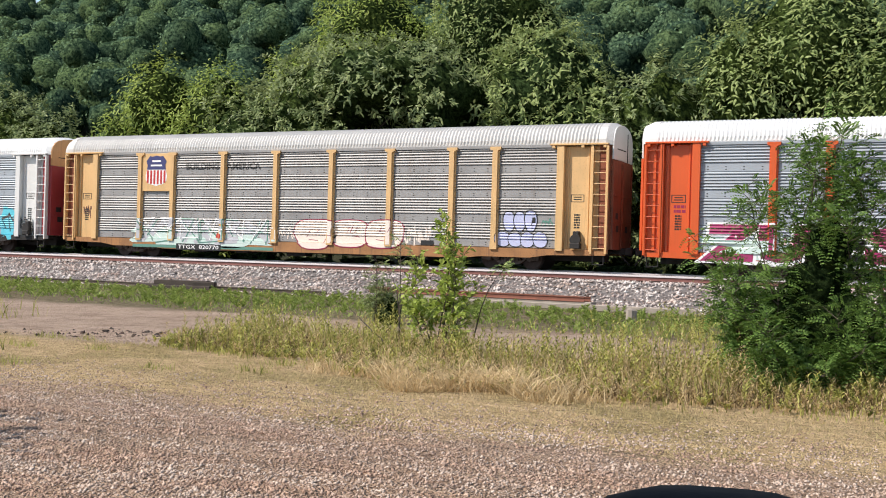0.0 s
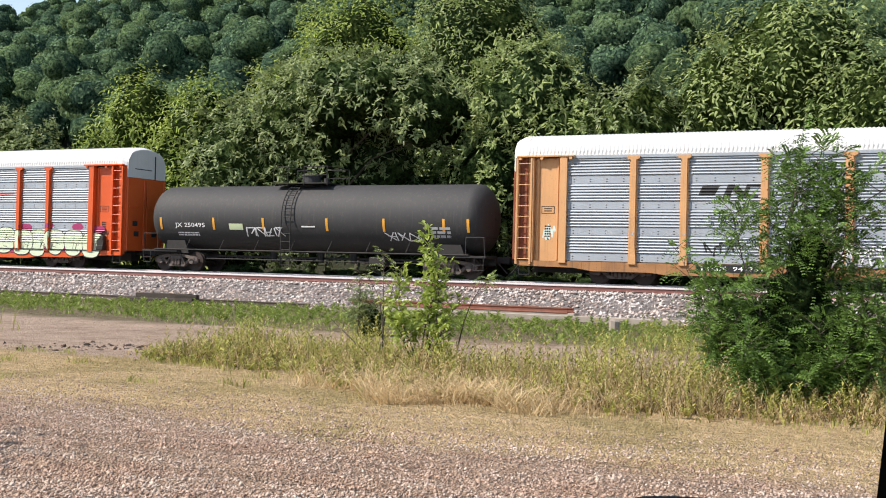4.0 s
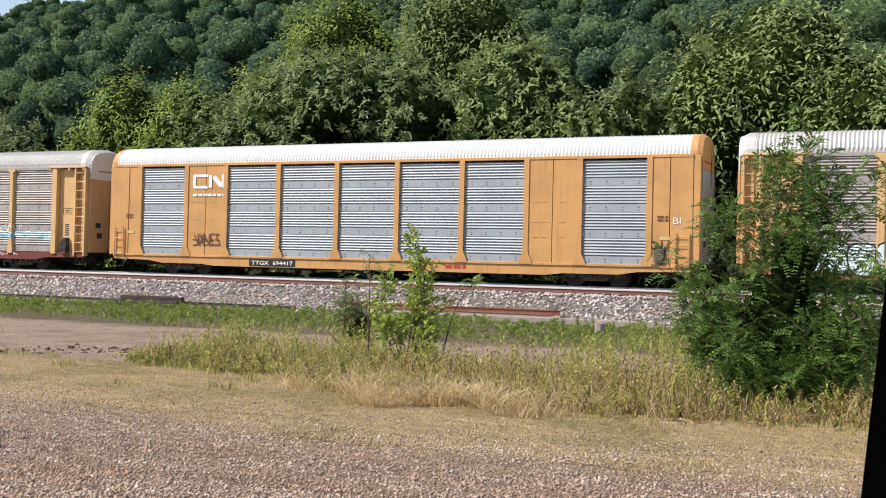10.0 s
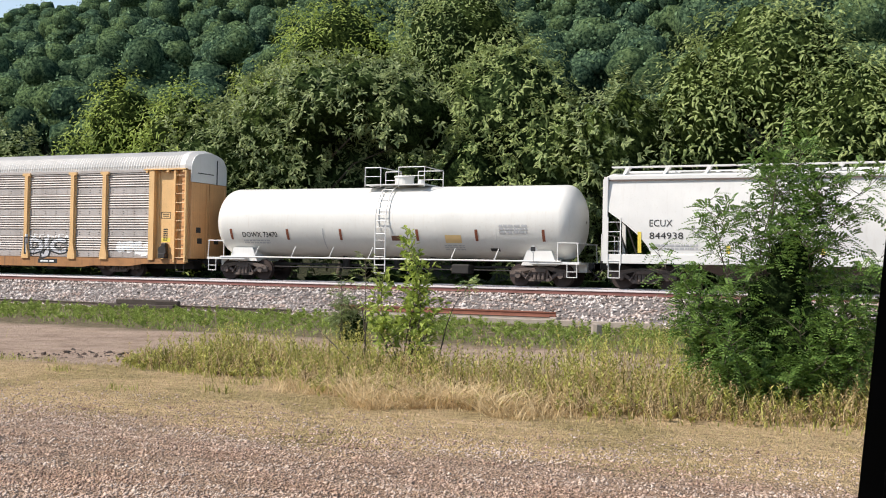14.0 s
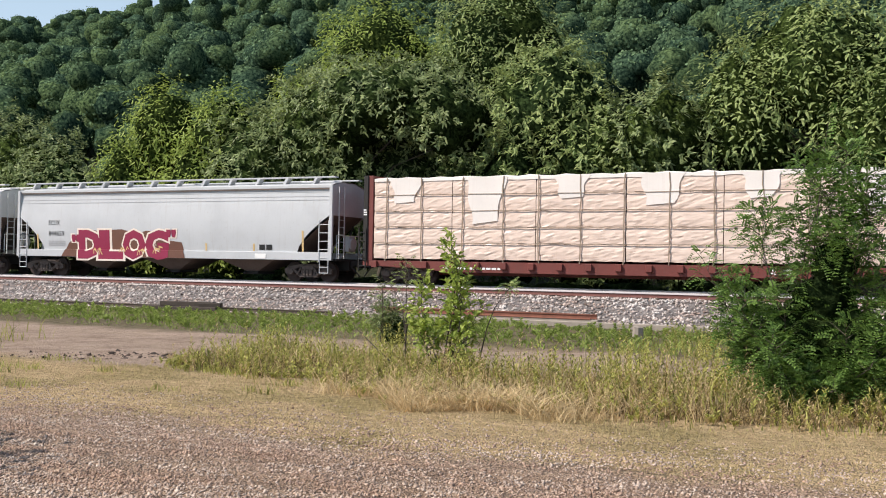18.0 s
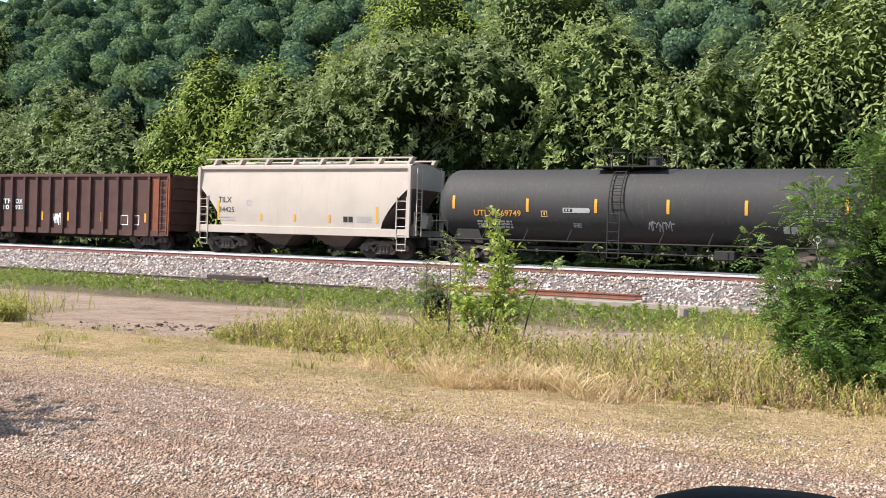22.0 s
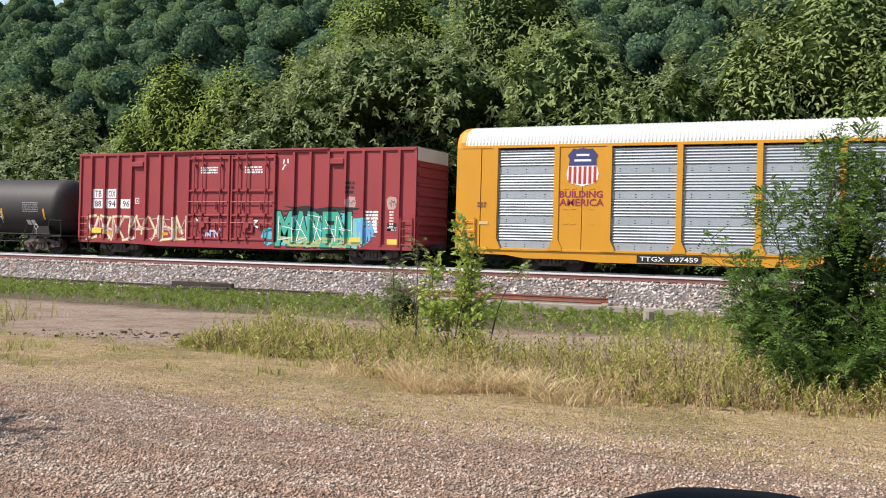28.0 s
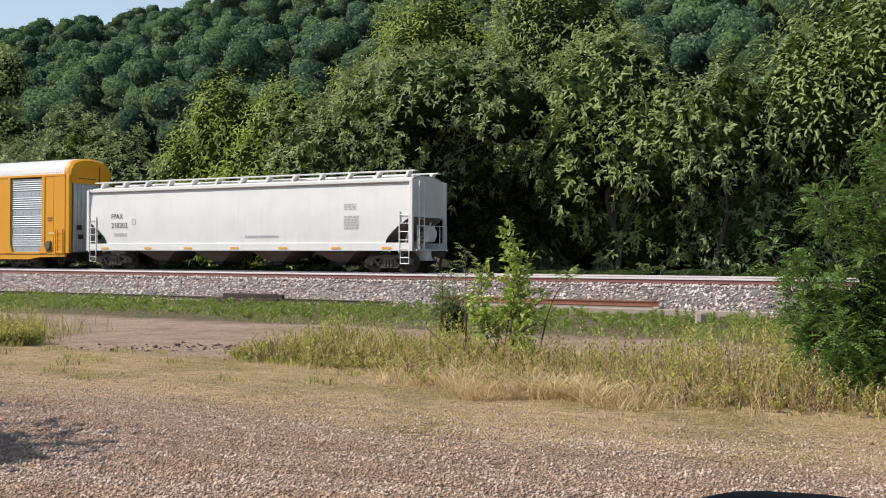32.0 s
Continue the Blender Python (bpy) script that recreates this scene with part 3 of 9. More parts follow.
def pebbles(name, label, rng, x, y, z, size, material, flat=0.65, smooth=False):
    """Small broken stones, each an uneven eight-sided lump, in one mesh."""
    n = len(x)
    base = np.array([(1, 0, 0), (-1, 0, 0), (0, 1, 0), (0, -1, 0), (0, 0, 1), (0, 0, -0.5)], float)
    face = np.array([(0, 2, 4), (2, 1, 4), (1, 3, 4), (3, 0, 4), (2, 0, 5), (1, 2, 5), (3, 1, 5), (0, 3, 5)])
    v = base[None] * (size[:, None, None] * rng.uniform(0.6, 1.25, (n, 6, 1))) * np.array([1, 1, flat])
    v += rng.normal(size=v.shape) * size[:, None, None] * 0.22
    a = rng.uniform(0, math.tau, n)
    c, s = np.cos(a)[:, None], np.sin(a)[:, None]
    v = np.stack([v[..., 0] * c - v[..., 1] * s, v[..., 0] * s + v[..., 1] * c, v[..., 2]], -1)
    v += np.stack([x, y, z], -1)[:, None]
    f = face[None] + (np.arange(n) * 6)[:, None, None]
    return tagged(raw(name, v.reshape(-1, 3), f.reshape(-1, 3), material, None, smooth), label, "gravel", kind="stuff")


def blades(rng, x, y, z, h, width, bend):
    """Grass blades: each a bent, tapering strip of three triangles."""
    n = len(x)
    p = np.stack([x, y, z], -1)
    a = rng.uniform(0, math.tau, n)
    side = np.stack([np.cos(a), np.sin(a), 0 * a], -1) * width[:, None]
    b = rng.uniform(0, math.tau, n)
    out = np.stack([np.cos(b), np.sin(b), 0 * b], -1) * (h * bend * rng.uniform(0.2, 1.2, n))[:, None]
    up = np.array([0, 0, 1.0]) * h[:, None]
    mid = p + up * 0.55 + out * 0.35
    tip = p + up * rng.uniform(0.8, 1.0, (n, 1)) + out
    v = np.stack([p - side, p + side, mid - side * 0.8, mid + side * 0.8, tip], 1)
    f = np.array([(0, 1, 3), (0, 3, 2), (2, 3, 4)])[None] + (np.arange(n) * 5)[:, None, None]
    return v.reshape(-1, 3), f.reshape(-1, 3)


def ground_z(x, y):
    return np.array([lie(a, b) for a, b in zip(x, y)])


def grass(name, label, rng, x, y, h, width, bend, material, category="grass"):
    v, f = blades(rng, x, y, ground_z(x, y) - 0.02, h, width, bend)
    return tagged(raw(name, v, f, material), label, category, kind="stuff")


FRONT = ((-14.0, 15.2), (-12.2, 14.3), (-9.0, 13.7), (-6.6, 12.2), (-3.6, 12.4), (-0.7, 13.0), (4.0, 13.6))


def front_edge(x):
    return np.interp(x, [a for a, _ in FRONT], [b for _, b in FRONT])


def build_grass():
    rng = np.random.default_rng(11)
    # loose stones of the lot
    n = 72000
    y = 5.6 + 6.4 * rng.random(n) ** 1.1
    x = -y * 1.5 + rng.random(n) * (y * 1.58 + 0.6)
    strewn = 0.5 + 0.5 * np.sin(y * 3.1 + 0.25 * x + 1.2 * np.sin(x * 0.8)) * np.cos(x * 0.7 + y * 0.6) + 0.25 * np.sin(x * 3.7 + 2 * np.sin(y * 4.1))
    keep = rng.random(n) < np.clip(1.3 - (y - 8.0) / 3.0, 0.08, 1) * np.clip(0.35 + 0.75 * strewn, 0.2, 1)
    x, y = x[keep], y[keep]
    pebbles("gravel", "loose pinkish-brown gravel strewn over the lot", rng, x, y, ground_z(x, y) + 0.002, rng.uniform(0.009, 0.0195, len(x)) + 0.011 * rng.random(len(x)) ** 9, M["stone"], 0.8, True)
    # dark clods of broken paving on the dirt track
    n = 190
    x, y = -14.6 + rng.normal(size=n) * 1.1, rng.normal(size=n) * 0.55 + 0.3 * np.sin(np.arange(n))
    y = 16.35 + 0.75 * (x + 14.6) + y
    pebbles("clods", "dark clods of broken paving on the dirt track", rng, x, y, ground_z(x, y), rng.uniform(0.012, 0.04, n) + 0.06 * rng.random(n) ** 6, M["clod"], 0.6)
    # stones on the shoulder of the near track
    n = 34000
    x = rng.uniform(-68, 6, n)
    y = 32.7 + 6.2 * rng.random(n) ** 1.2
    pebbles("ballast", "pale crushed-stone ballast along the tracks", rng, x, y, ground_z(x, y) + 0.005, rng.uniform(0.038, 0.085, len(x)), M["ballast"], 0.85, True)
    # short dry turf before the weeds
    n = 26000
    x = rng.uniform(-26, 3, n)
    y = np.where(x < -13, rng.uniform(8.5, 15, n), front_edge(x) - 3.1 + 3.4 * rng.random(n) ** 0.7)
    keep = rng.random(n) < 0.25 + 0.75 * (np.sin(x * 1.7 + y * 2.1) * np.cos(y * 1.3 - x * 0.6) > -0.3)
    x, y = x[keep], y[keep]
    grass("dry_turf", "short dry tan turf at the edge of the gravel", rng, x, y, rng.uniform(0.02, 0.075, len(x)), np.full(len(x), 0.005), 0.9, M["weed_mixed"])
    # the tall band of weeds and straw, in uneven clumps
    def clumpy(x, y):
        a = np.sin(x * 2.3 + 1.1 * np.sin(y * 1.9)) * np.cos(y * 2.7 + 0.8 * np.sin(x * 1.3))
        b = np.sin(x * 7.1 + 2.0 * np.sin(y * 3.3)) * np.cos(y * 8.3 + 1.7 * np.sin(x * 5.2))
        return np.clip(0.5 + 0.3 * a + 0.3 * b, 0, 1)

    n = 17000
    x = rng.uniform(-12.8, 3.0, n)
    depth = rng.random(n) ** 1.1
    y = front_edge(x) + 4.2 * depth + rng.normal(size=n) * 0.12
    k = clumpy(x, y)
    h = (0.08 + 0.4 * np.clip(depth * 1.8, 0, 1)) * (0.2 + 1.1 * k) * rng.uniform(0.4, 1.35, n)
    keep = rng.random(n) < 0.25 + 0.75 * k
    x, y, h, k = x[keep], y[keep], h[keep], k[keep]
    n = len(x)
    deep = y - front_edge(x)
    green = rng.random(n) < np.where(x < -8.5, 0.7, 0.22 + 0.14 * np.clip(deep, 0, 4)) + 0.15 * np.sin(x * 0.9 + 2.0) - 0.3 * np.exp(-((x + 5.8) / 1.6) ** 2)
    grass("tall_weeds", "tall green and yellowing weeds along the lot", rng, x[green], y[green], h[green] * 1.1, rng.uniform(0.006, 0.013, green.sum()), 0.45, M["weed_green"], "weeds")
    s = ~green
    h[s] *= np.clip(0.35 + (y[s] - front_edge(x[s])) / 1.6, 0.3, 1)
    grass("dry_grass", "dry straw-coloured grass standing among the weeds", rng, x[s], y[s], h[s], rng.uniform(0.004, 0.009, s.sum()), 0.5, M["straw"], "weeds")
    n = 4600
    x = -5.9 + rng.normal(size=n) * 1.15
    y = front_edge(x) + 0.15 + np.abs(rng.normal(size=n)) * 0.9 + 0.35 * np.sin(x * 3.3)
    tuft = 0.4 + 0.8 * clumpy(x * 1.4, y * 1.4)
    grass("bent_straw", "mat of bleached bent straw at the foot of the sapling", rng, x, y, rng.uniform(0.1, 0.42, n) * tuft, rng.uniform(0.004, 0.009, n), 2.0, M["straw"], "weeds")
    # dead brown stems low in the band, darkened as shade between the weeds
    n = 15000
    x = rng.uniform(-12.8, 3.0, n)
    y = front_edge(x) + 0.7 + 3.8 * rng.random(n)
    grass("thatch", "low brown dead stems, darkened as shade between the weeds", rng, x, y, rng.uniform(0.05, 0.26, n) * (0.5 + clumpy(x, y)), rng.uniform(0.005, 0.012, n), 1.3, M["thatch"], "weeds")
    # leafy stems in the band
    k = 2100
    sx = rng.uniform(-12.9, 2.8, k)
    sd = rng.random(k)
    sy = front_edge(sx) + 0.3 + 4.0 * sd
    cl = clumpy(sx, sy)
    sh = (0.14 + 0.36 * np.clip(sd * 1.6, 0, 1)) * (0.4 + 1.0 * cl) * rng.uniform(0.5, 1.35, k) * (1 - 0.45 * np.exp(-((sx + 5.8) / 1.4) ** 2) * (sd < 0.5))
    extra = np.array([(-11.6, 15.2), (-11.2, 15.4), (-10.9, 15.1), (-11.9, 15.5), (-10.5, 15.4), (-12.1, 15.1)])
    sx, sy = np.concatenate([sx, extra[:, 0]]), np.concatenate([sy, extra[:, 1]])
    sh = np.concatenate([sh, rng.uniform(0.7, 0.9, 6)])
    dry = (rng.random(len(sx)) < np.where(sx > -8.5, 0.6, 0.3)) & (sy - front_edge(sx) < 3.2)
    leafy_stems("dry_leafy_weeds", "dried brown and tan weed stems with withered leaves", rng, sx[dry], sy[dry], sh[dry] * 1.2, M["withered"], 0.75, 0.14)
    sx, sy, sh = sx[~dry], sy[~dry], sh[~dry]
    leafy_stems("leafy_weeds", "leafy goldenrod-like weeds with narrow leaves", rng, sx, sy, sh, M["weed_leaf"], 0.95, 0.15)
    # weeds between the lot and the track, to the near end
    n = 2600
    x = rng.uniform(-6.5, 2, n)
    y = rng.uniform(17, 26, n)
    tuft = np.sin(x * 2.1 + y) * np.cos(y * 1.7 - x) > -0.25
    x, y = x[tuft], y[tuft]
    n = len(x)
    grass("back_weeds", "green weeds in loose clumps on stony ground", rng, x, y, rng.uniform(0.12, 0.42, n), rng.uniform(0.006, 0.012, n), 0.6, M["weed_green"], "weeds")
    k = 170
    leafy_stems("back_leafy_weeds", "leafy weeds before the ballast", rng, rng.uniform(-6.4, 1.5, k), rng.uniform(17.5, 28, k), rng.uniform(0.35, 0.8, k), M["weed_green"])
    # green strip before the ballast
    n = 46000
    x = rng.uniform(-66, 4, n)
    y = 23.0 + 9.8 * rng.random(n)
    wave = np.sin(x * 0.5 + 1.0) * 0.9 + np.sin(x * 0.17) * 0.8
    patchy = 0.5 + 0.4 * np.sin(x * 0.9 + 1.5 * np.sin(y * 0.8)) * np.cos(y * 1.1 + 0.4 * x) + 0.3 * np.sin(x * 2.7 + y * 1.9)
    keep = (y > 22.8 + wave + 1.3 * np.sin(x * 2.3 + 2 * np.sin(x * 0.7))) & (rng.random(n) < np.clip((y - 22.0 - wave) / 3.5, 0.1, 1) * np.clip(0.25 + 1.0 * patchy, 0.08, 1))
    x, y = x[keep], y[keep]
    grass("green_grass", "fresh green grass growing up to the ballast", rng, x, y, (0.04 + 0.18 * np.clip(0.45 + 0.5 * np.sin(x * 1.9 + 2 * np.sin(y)) * np.cos(y * 2.2) + 0.35 * np.sin(x * 5.3 + y), 0, 1)) * rng.uniform(0.5, 1.3, len(x)), rng.uniform(0.01, 0.022, len(x)), 1.0, M["turf"])
    k = 1500
    leafy_stems("green_weeds", "broad-leaved green weeds in the grass strip", rng, rng.uniform(-60, 2, k), rng.uniform(24.5, 32.0, k), rng.uniform(0.08, 0.3, k), M["turf"], 1.2, 0.2)
    # low clump at the left of the dirt track
    n = 6000
    x = -20.1 + rng.uniform(-2.4, 2.2, n)
    y = 13.9 + 0.35 * (x + 18) + rng.normal(size=n) * 0.55 + 0.8
    y = np.maximum(y, 12.2)
    grass("weed_clump", "low clump of green and yellow weeds beside the dirt track", rng, x, y, rng.uniform(0.1, 0.32, n), rng.uniform(0.005, 0.011, n), 0.8, M["weed_green"], "weeds")
    n = 5000
    x = rng.uniform(-34, -19, n)
    y = 16.4 + rng.normal(size=n) * 1.6 - 0.25 * (x + 24)
    grass("weed_clump", "green weeds round the foot of the sumac shrub", rng, x, y, rng.uniform(0.2, 0.7, n), rng.uniform(0.006, 0.013, n), 0.5, M["weed_green"], "weeds")
    k = 650
    x = -20.1 + rng.uniform(-2.5, 2.3, k)
    leafy_stems("weed_clump_leaves", "leafy weeds in the clump beside the dirt track", rng, x, np.maximum(14.7 + 0.35 * (x + 18) + rng.normal(size=k) * 0.5, 12.3), rng.uniform(0.15, 0.48, k), M["weed_leaf"])
    k = 420
    x = rng.uniform(-33, -19.5, k)
    leafy_stems("weed_clump_leaves", "leafy weeds round the foot of the sumac shrub", rng, x, 16.2 + rng.normal(size=k) * 1.4 - 0.25 * (x + 24), rng.uniform(0.25, 0.75, k), M["weed_leaf"])
    # scattered tufts on the dirt
    n = 1500
    cx, cy = rng.uniform(-20, -8, 26), rng.uniform(10.5, 15.0, 26)
    i = rng.integers(0, 26, n)
    x, y = cx[i] + rng.normal(size=n) * 0.16, cy[i] + rng.normal(size=n) * 0.12
    grass("tufts", "scattered small tufts on bare dirt", rng, x, y, rng.uniform(0.05, 0.2, n), np.full(n, 0.006), 0.7, M["weed_green"])


def leafy_stems(name, label, rng, x, y, h, material, leaf=1.0, slim=0.165):
    P, D, L = [], [], []
    for a, b, k in zip(x, y, h):
        m = int(12 + 22 * k)
        u = np.linspace(0.15, 1.0, m)
        lean = rng.normal(size=2) * 0.14 * k
        base = np.array([a, b, lie(a, b)])
        pts = base + np.stack([lean[0] * u * u, lean[1] * u * u, k * u], -1)
        ang = np.arange(m) * 2.4 + rng.uniform(0, 6)
        P.append(pts)
        D.append(np.stack([np.cos(ang), np.sin(ang), 0.8 + 0.5 * rng.random(m)], -1))
        L.append((0.045 + 0.075 * (1 - u * 0.6)) * rng.uniform(0.6, 1.5, m) * leaf)
    P, D, L = np.concatenate(P), np.concatenate(D), np.concatenate(L)
    v, f = fronds(P, D, np.tile([0, 0, 1.0], (len(P), 1)), L, 0, 0, slim, 0.4)
    return tagged(raw(name, v, f, material), label, "weeds", kind="stuff")


build_grass()


# ---- shrubs near the camera ----
def twiggy(name, label, at, stems, material, leaf, seed, pairs, blade, wide, droop=0.3, per=1.0, radius=0.018, category="shrub", dense=()):
    """A shrub: stems as bent rods with side twigs; compound or simple leaves along the twigs' outer parts.
    stems: (foot, tip, leaves from this share upward, number of twigs, twig length)."""
    rng = np.random.default_rng(seed)
    root = thing(name, label, category, at=at)
    P, D, L = [], [], []
    wood = bmesh.new()
    for foot, tip, start, twigs, tl in stems:
        a, b = np.array(foot, float), np.array(tip, float)
        ln = np.linalg.norm(b - a)
        bow = rng.normal(size=3) * 0.06 * ln
        c = lambda u: a + (b - a) * u + bow * math.sin(math.pi * u)
        us = np.linspace(0, 1, 6)
        for u0, u1 in zip(us, us[1:]):
            rod(wood, c(u0), c(u1), radius * (1.1 - u0) * ln ** 0.5, radius * (1.1 - u1) * ln ** 0.5, 5, False)
        for k in range(twigs):
            u = start + (1 - start) * (k + rng.random()) / twigs
            ang = k * 2.4 + rng.uniform(-0.5, 0.5)
            t = tl * (1.15 - 0.75 * u) * rng.uniform(0.7, 1.25)
            d = np.array([math.cos(ang), math.sin(ang), 0.35 + 0.5 * u])
            d /= np.linalg.norm(d)
            p0 = c(u)
            p1 = p0 + d * t
            rod(wood, p0, p1, 0.007, 0.002, 4, False)
            m = max(2, int(t * 16 * per))
            w = np.linspace(0.2, 1.0, m)
            P.append(p0 + d * t * w[:, None])
            dd = d + rng.normal(size=(m, 3)) * 0.75
            dd[:, 2] -= 0.1
            D.append(dd)
            L.append(leaf * rng.uniform(0.7, 1.25, m))
    part("branchwork", wood, M["bark"], root)
    P, D, L = np.concatenate(P), np.concatenate(D), np.concatenate(L)
    up = unit(np.tile([0, 0, 1.0], (len(P), 1)) + rng.normal(size=P.shape) * 0.35)
    v, f = fronds(P, D, up, L, pairs, blade, wide, droop)
    raw("foliage", v, f, material, root)
    # Dark lumps among the twigs, with inner shade in their colour.
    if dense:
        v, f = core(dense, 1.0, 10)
        raw("inner_foliage", v, f, M["leaf_inner_shade"], root, True)
    return root


def build_shrubs():
    rng = np.random.default_rng(5)
    M["leaf_young_locust"] = leafy("leaf_young_locust", (0.035, 0.085, 0.018), (0.20, 0.315, 0.075), 0.4, 0.3, 1.5)
    st = []
    # young locust: a dense dark skirt, and light sprays above
    for k in range(42):
        a = rng.uniform(0, math.tau)
        r = rng.uniform(0.3, 1.25)
        st.append(((rng.normal() * 0.12, rng.normal() * 0.12, 0.0), (r * math.cos(a) * 1.32 + 0.02, r * math.sin(a) * 0.95, rng.uniform(0.25, 1.9)), 0.35, 12, 0.46))
    # rising limbs: a lower spray, a tall one, and one reaching the far way
    for foot, tip, n in (((-0.05, 0, 0.2), (-0.75, -0.1, 2.9), 3), ((0.05, 0, 0.2), (0.4, 0.1, 3.6), 11), ((0.1, 0, 0.2), (1.1, 0, 3.2), 10), ((0, 0.1, 0.2), (0.25, 0.4, 2.9), 7)):
        a, b = np.array(foot), np.array(tip)
        st.append((foot, tip, 0.45, 9, 0.45))
        for k in range(n):
            u = 0.45 + 0.5 * k / n
            c = a + (b - a) * u
            e = c + np.array([math.cos(k * 2.4), 0.8 * math.sin(k * 2.4), 0.5 + 0.35 * rng.random()]) * (0.75 - 0.4 * (u - 0.45)) * rng.uniform(0.7, 1.15)
            st.append((tuple(c), tuple(e), 0.25, 6, 0.42))
    st += [((0, 0, 0), (0.25, 0, 3.95), 0.65, 6, 0.42), ((0, 0, 0), (-1.5, -0.1, 2.2), 0.55, 9, 0.5), ((0, 0, 0), (1.6, 0, 2.2), 0.5, 9, 0.5)]
    for k in range(12):
        st.append(((0.2, 0, 0.1), (rng.uniform(1.1, 2.1), rng.uniform(-0.5, 0.5), rng.uniform(0.5, 2.1)), 0.4, 11, 0.48))
    twiggy("young_locust_tree", "young locust tree with feathery compound leaves and a dense base", on(-1.75, 15.6), st, M["leaf_young_locust"], 0.285, 31, 6, 0.15, 0.42, 0.4, 2.3, 0.008, "tree", [((-0.2, 0.1, 0.95), (0.42, 0.4, 0.5)), ((0.45, 0.1, 0.9), (0.5, 0.4, 0.5)), ((0.15, 0.1, 1.45), (0.42, 0.35, 0.4)), ((0.35, 0.1, 2.0), (0.3, 0.3, 0.36))])
    # sapling with upright bright leaves
    st = [((0, 0, 0), (0.02, 0, 2.46), 0.28, 36, 0.34), ((0.05, 0, 0), (-0.42, 0.05, 1.75), 0.3, 22, 0.33), ((0, 0, 0), (0.46, 0.1, 1.85), 0.35, 22, 0.32), ((0.02, 0, 0), (0.2, -0.1, 2.1), 0.4, 18, 0.3), ((0.05, 0, 0), (0.72, 0, 1.3), 0.35, 16, 0.32), ((0, 0, 0), (-0.72, 0, 1.2), 0.35, 14, 0.32), ((0.1, 0, 0), (0.55, -0.15, 0.9), 0.2, 14, 0.34), ((-0.1, 0, 0), (-0.45, -0.15, 0.95), 0.2, 14, 0.34), ((0.05, 0.1, 0), (0.12, 0.2, 1.4), 0.2, 16, 0.36)]
    twiggy("sapling", "young sapling with upright yellow-green leaves among the weeds", on(-7.75, 16.4), st, M["leaf_sapling"], 0.125, 32, 0, 0, 0.33, 0.2, 2.4, 0.012)
    st = [((0, 0, 0), (-0.02, 0, 2.0), 0.72, 13, 0.32), ((0, 0, 0.5), (-0.42, 0, 1.6), 0.7, 6, 0.25), ((0, 0, 0.7), (0.25, 0, 1.75), 0.75, 5, 0.22)]
    twiggy("sapling", "thin half-bare sapling beside the bushier one", on(-8.9, 17.2), st, M["leaf_ash"], 0.17, 33, 4, 0.3, 0.22, 0.3, 1.2, 0.012)
    st = [((0, 0, 0), (0.55, 0.1, 1.55), 0.9, 6, 0.26)]
    twiggy("sapling", "leaning sumac sprout with one leafy tuft", on(-7.3, 16.8), st, M["leaf_ash"], 0.26, 34, 6, 0.3, 0.2, 0.4, 1.5, 0.012)
    st = [((rng.normal() * 0.15, rng.normal() * 0.15, 0), (rng.normal() * 0.22, rng.normal() * 0.22, rng.uniform(0.4, 1.55)), 0.2, 13, 0.26) for _ in range(11)]
    # The dense lump paints the deep shade at the bush's foot.
    twiggy("bush", "small dark green bush on the grass strip", on(-12.0, 22.3), st, M["leaf_sumac"], 0.24, 35, 5, 0.3, 0.2, 0.4, 1.4, 0.014, "shrub", [((0.15, 0.05, 0.3), (0.32, 0.25, 0.34))])
    # sumac shrub at the far side of the lot
    st = [((rng.normal() * 0.3, rng.normal() * 0.2, 0), (rng.normal() * 1.1, rng.normal() * 0.7, rng.uniform(1.4, 2.75)), 0.35, 13, 0.55) for _ in range(16)]
    twiggy("sumac_shrub", "sumac shrub with long compound leaves in the weeds", on(-24.6, 16.9), st, M["leaf_young_locust"], 0.46, 36, 7, 0.3, 0.22, 0.4, 0.7, 0.016)
    # dead stick leaning in the weeds
    s = thing("dead_stick", "bare dead stick leaning out of the weeds", "stick", at=on(-8.5, 16.4))
    bm = bmesh.new()
    rod(bm, (0, 0, 0), (-0.55, 0.02, 0.4), 0.018, 0.013, 6)
    rod(bm, (-0.55, 0.02, 0.4), (-1.05, 0.05, 0.78), 0.013, 0.005, 6)
    rod(bm, (-0.3, 0, 0.2), (-0.2, 0.05, 0.55), 0.008, 0.003, 5)
    part("stick", bm, M["bark"], s)


build_shrubs()


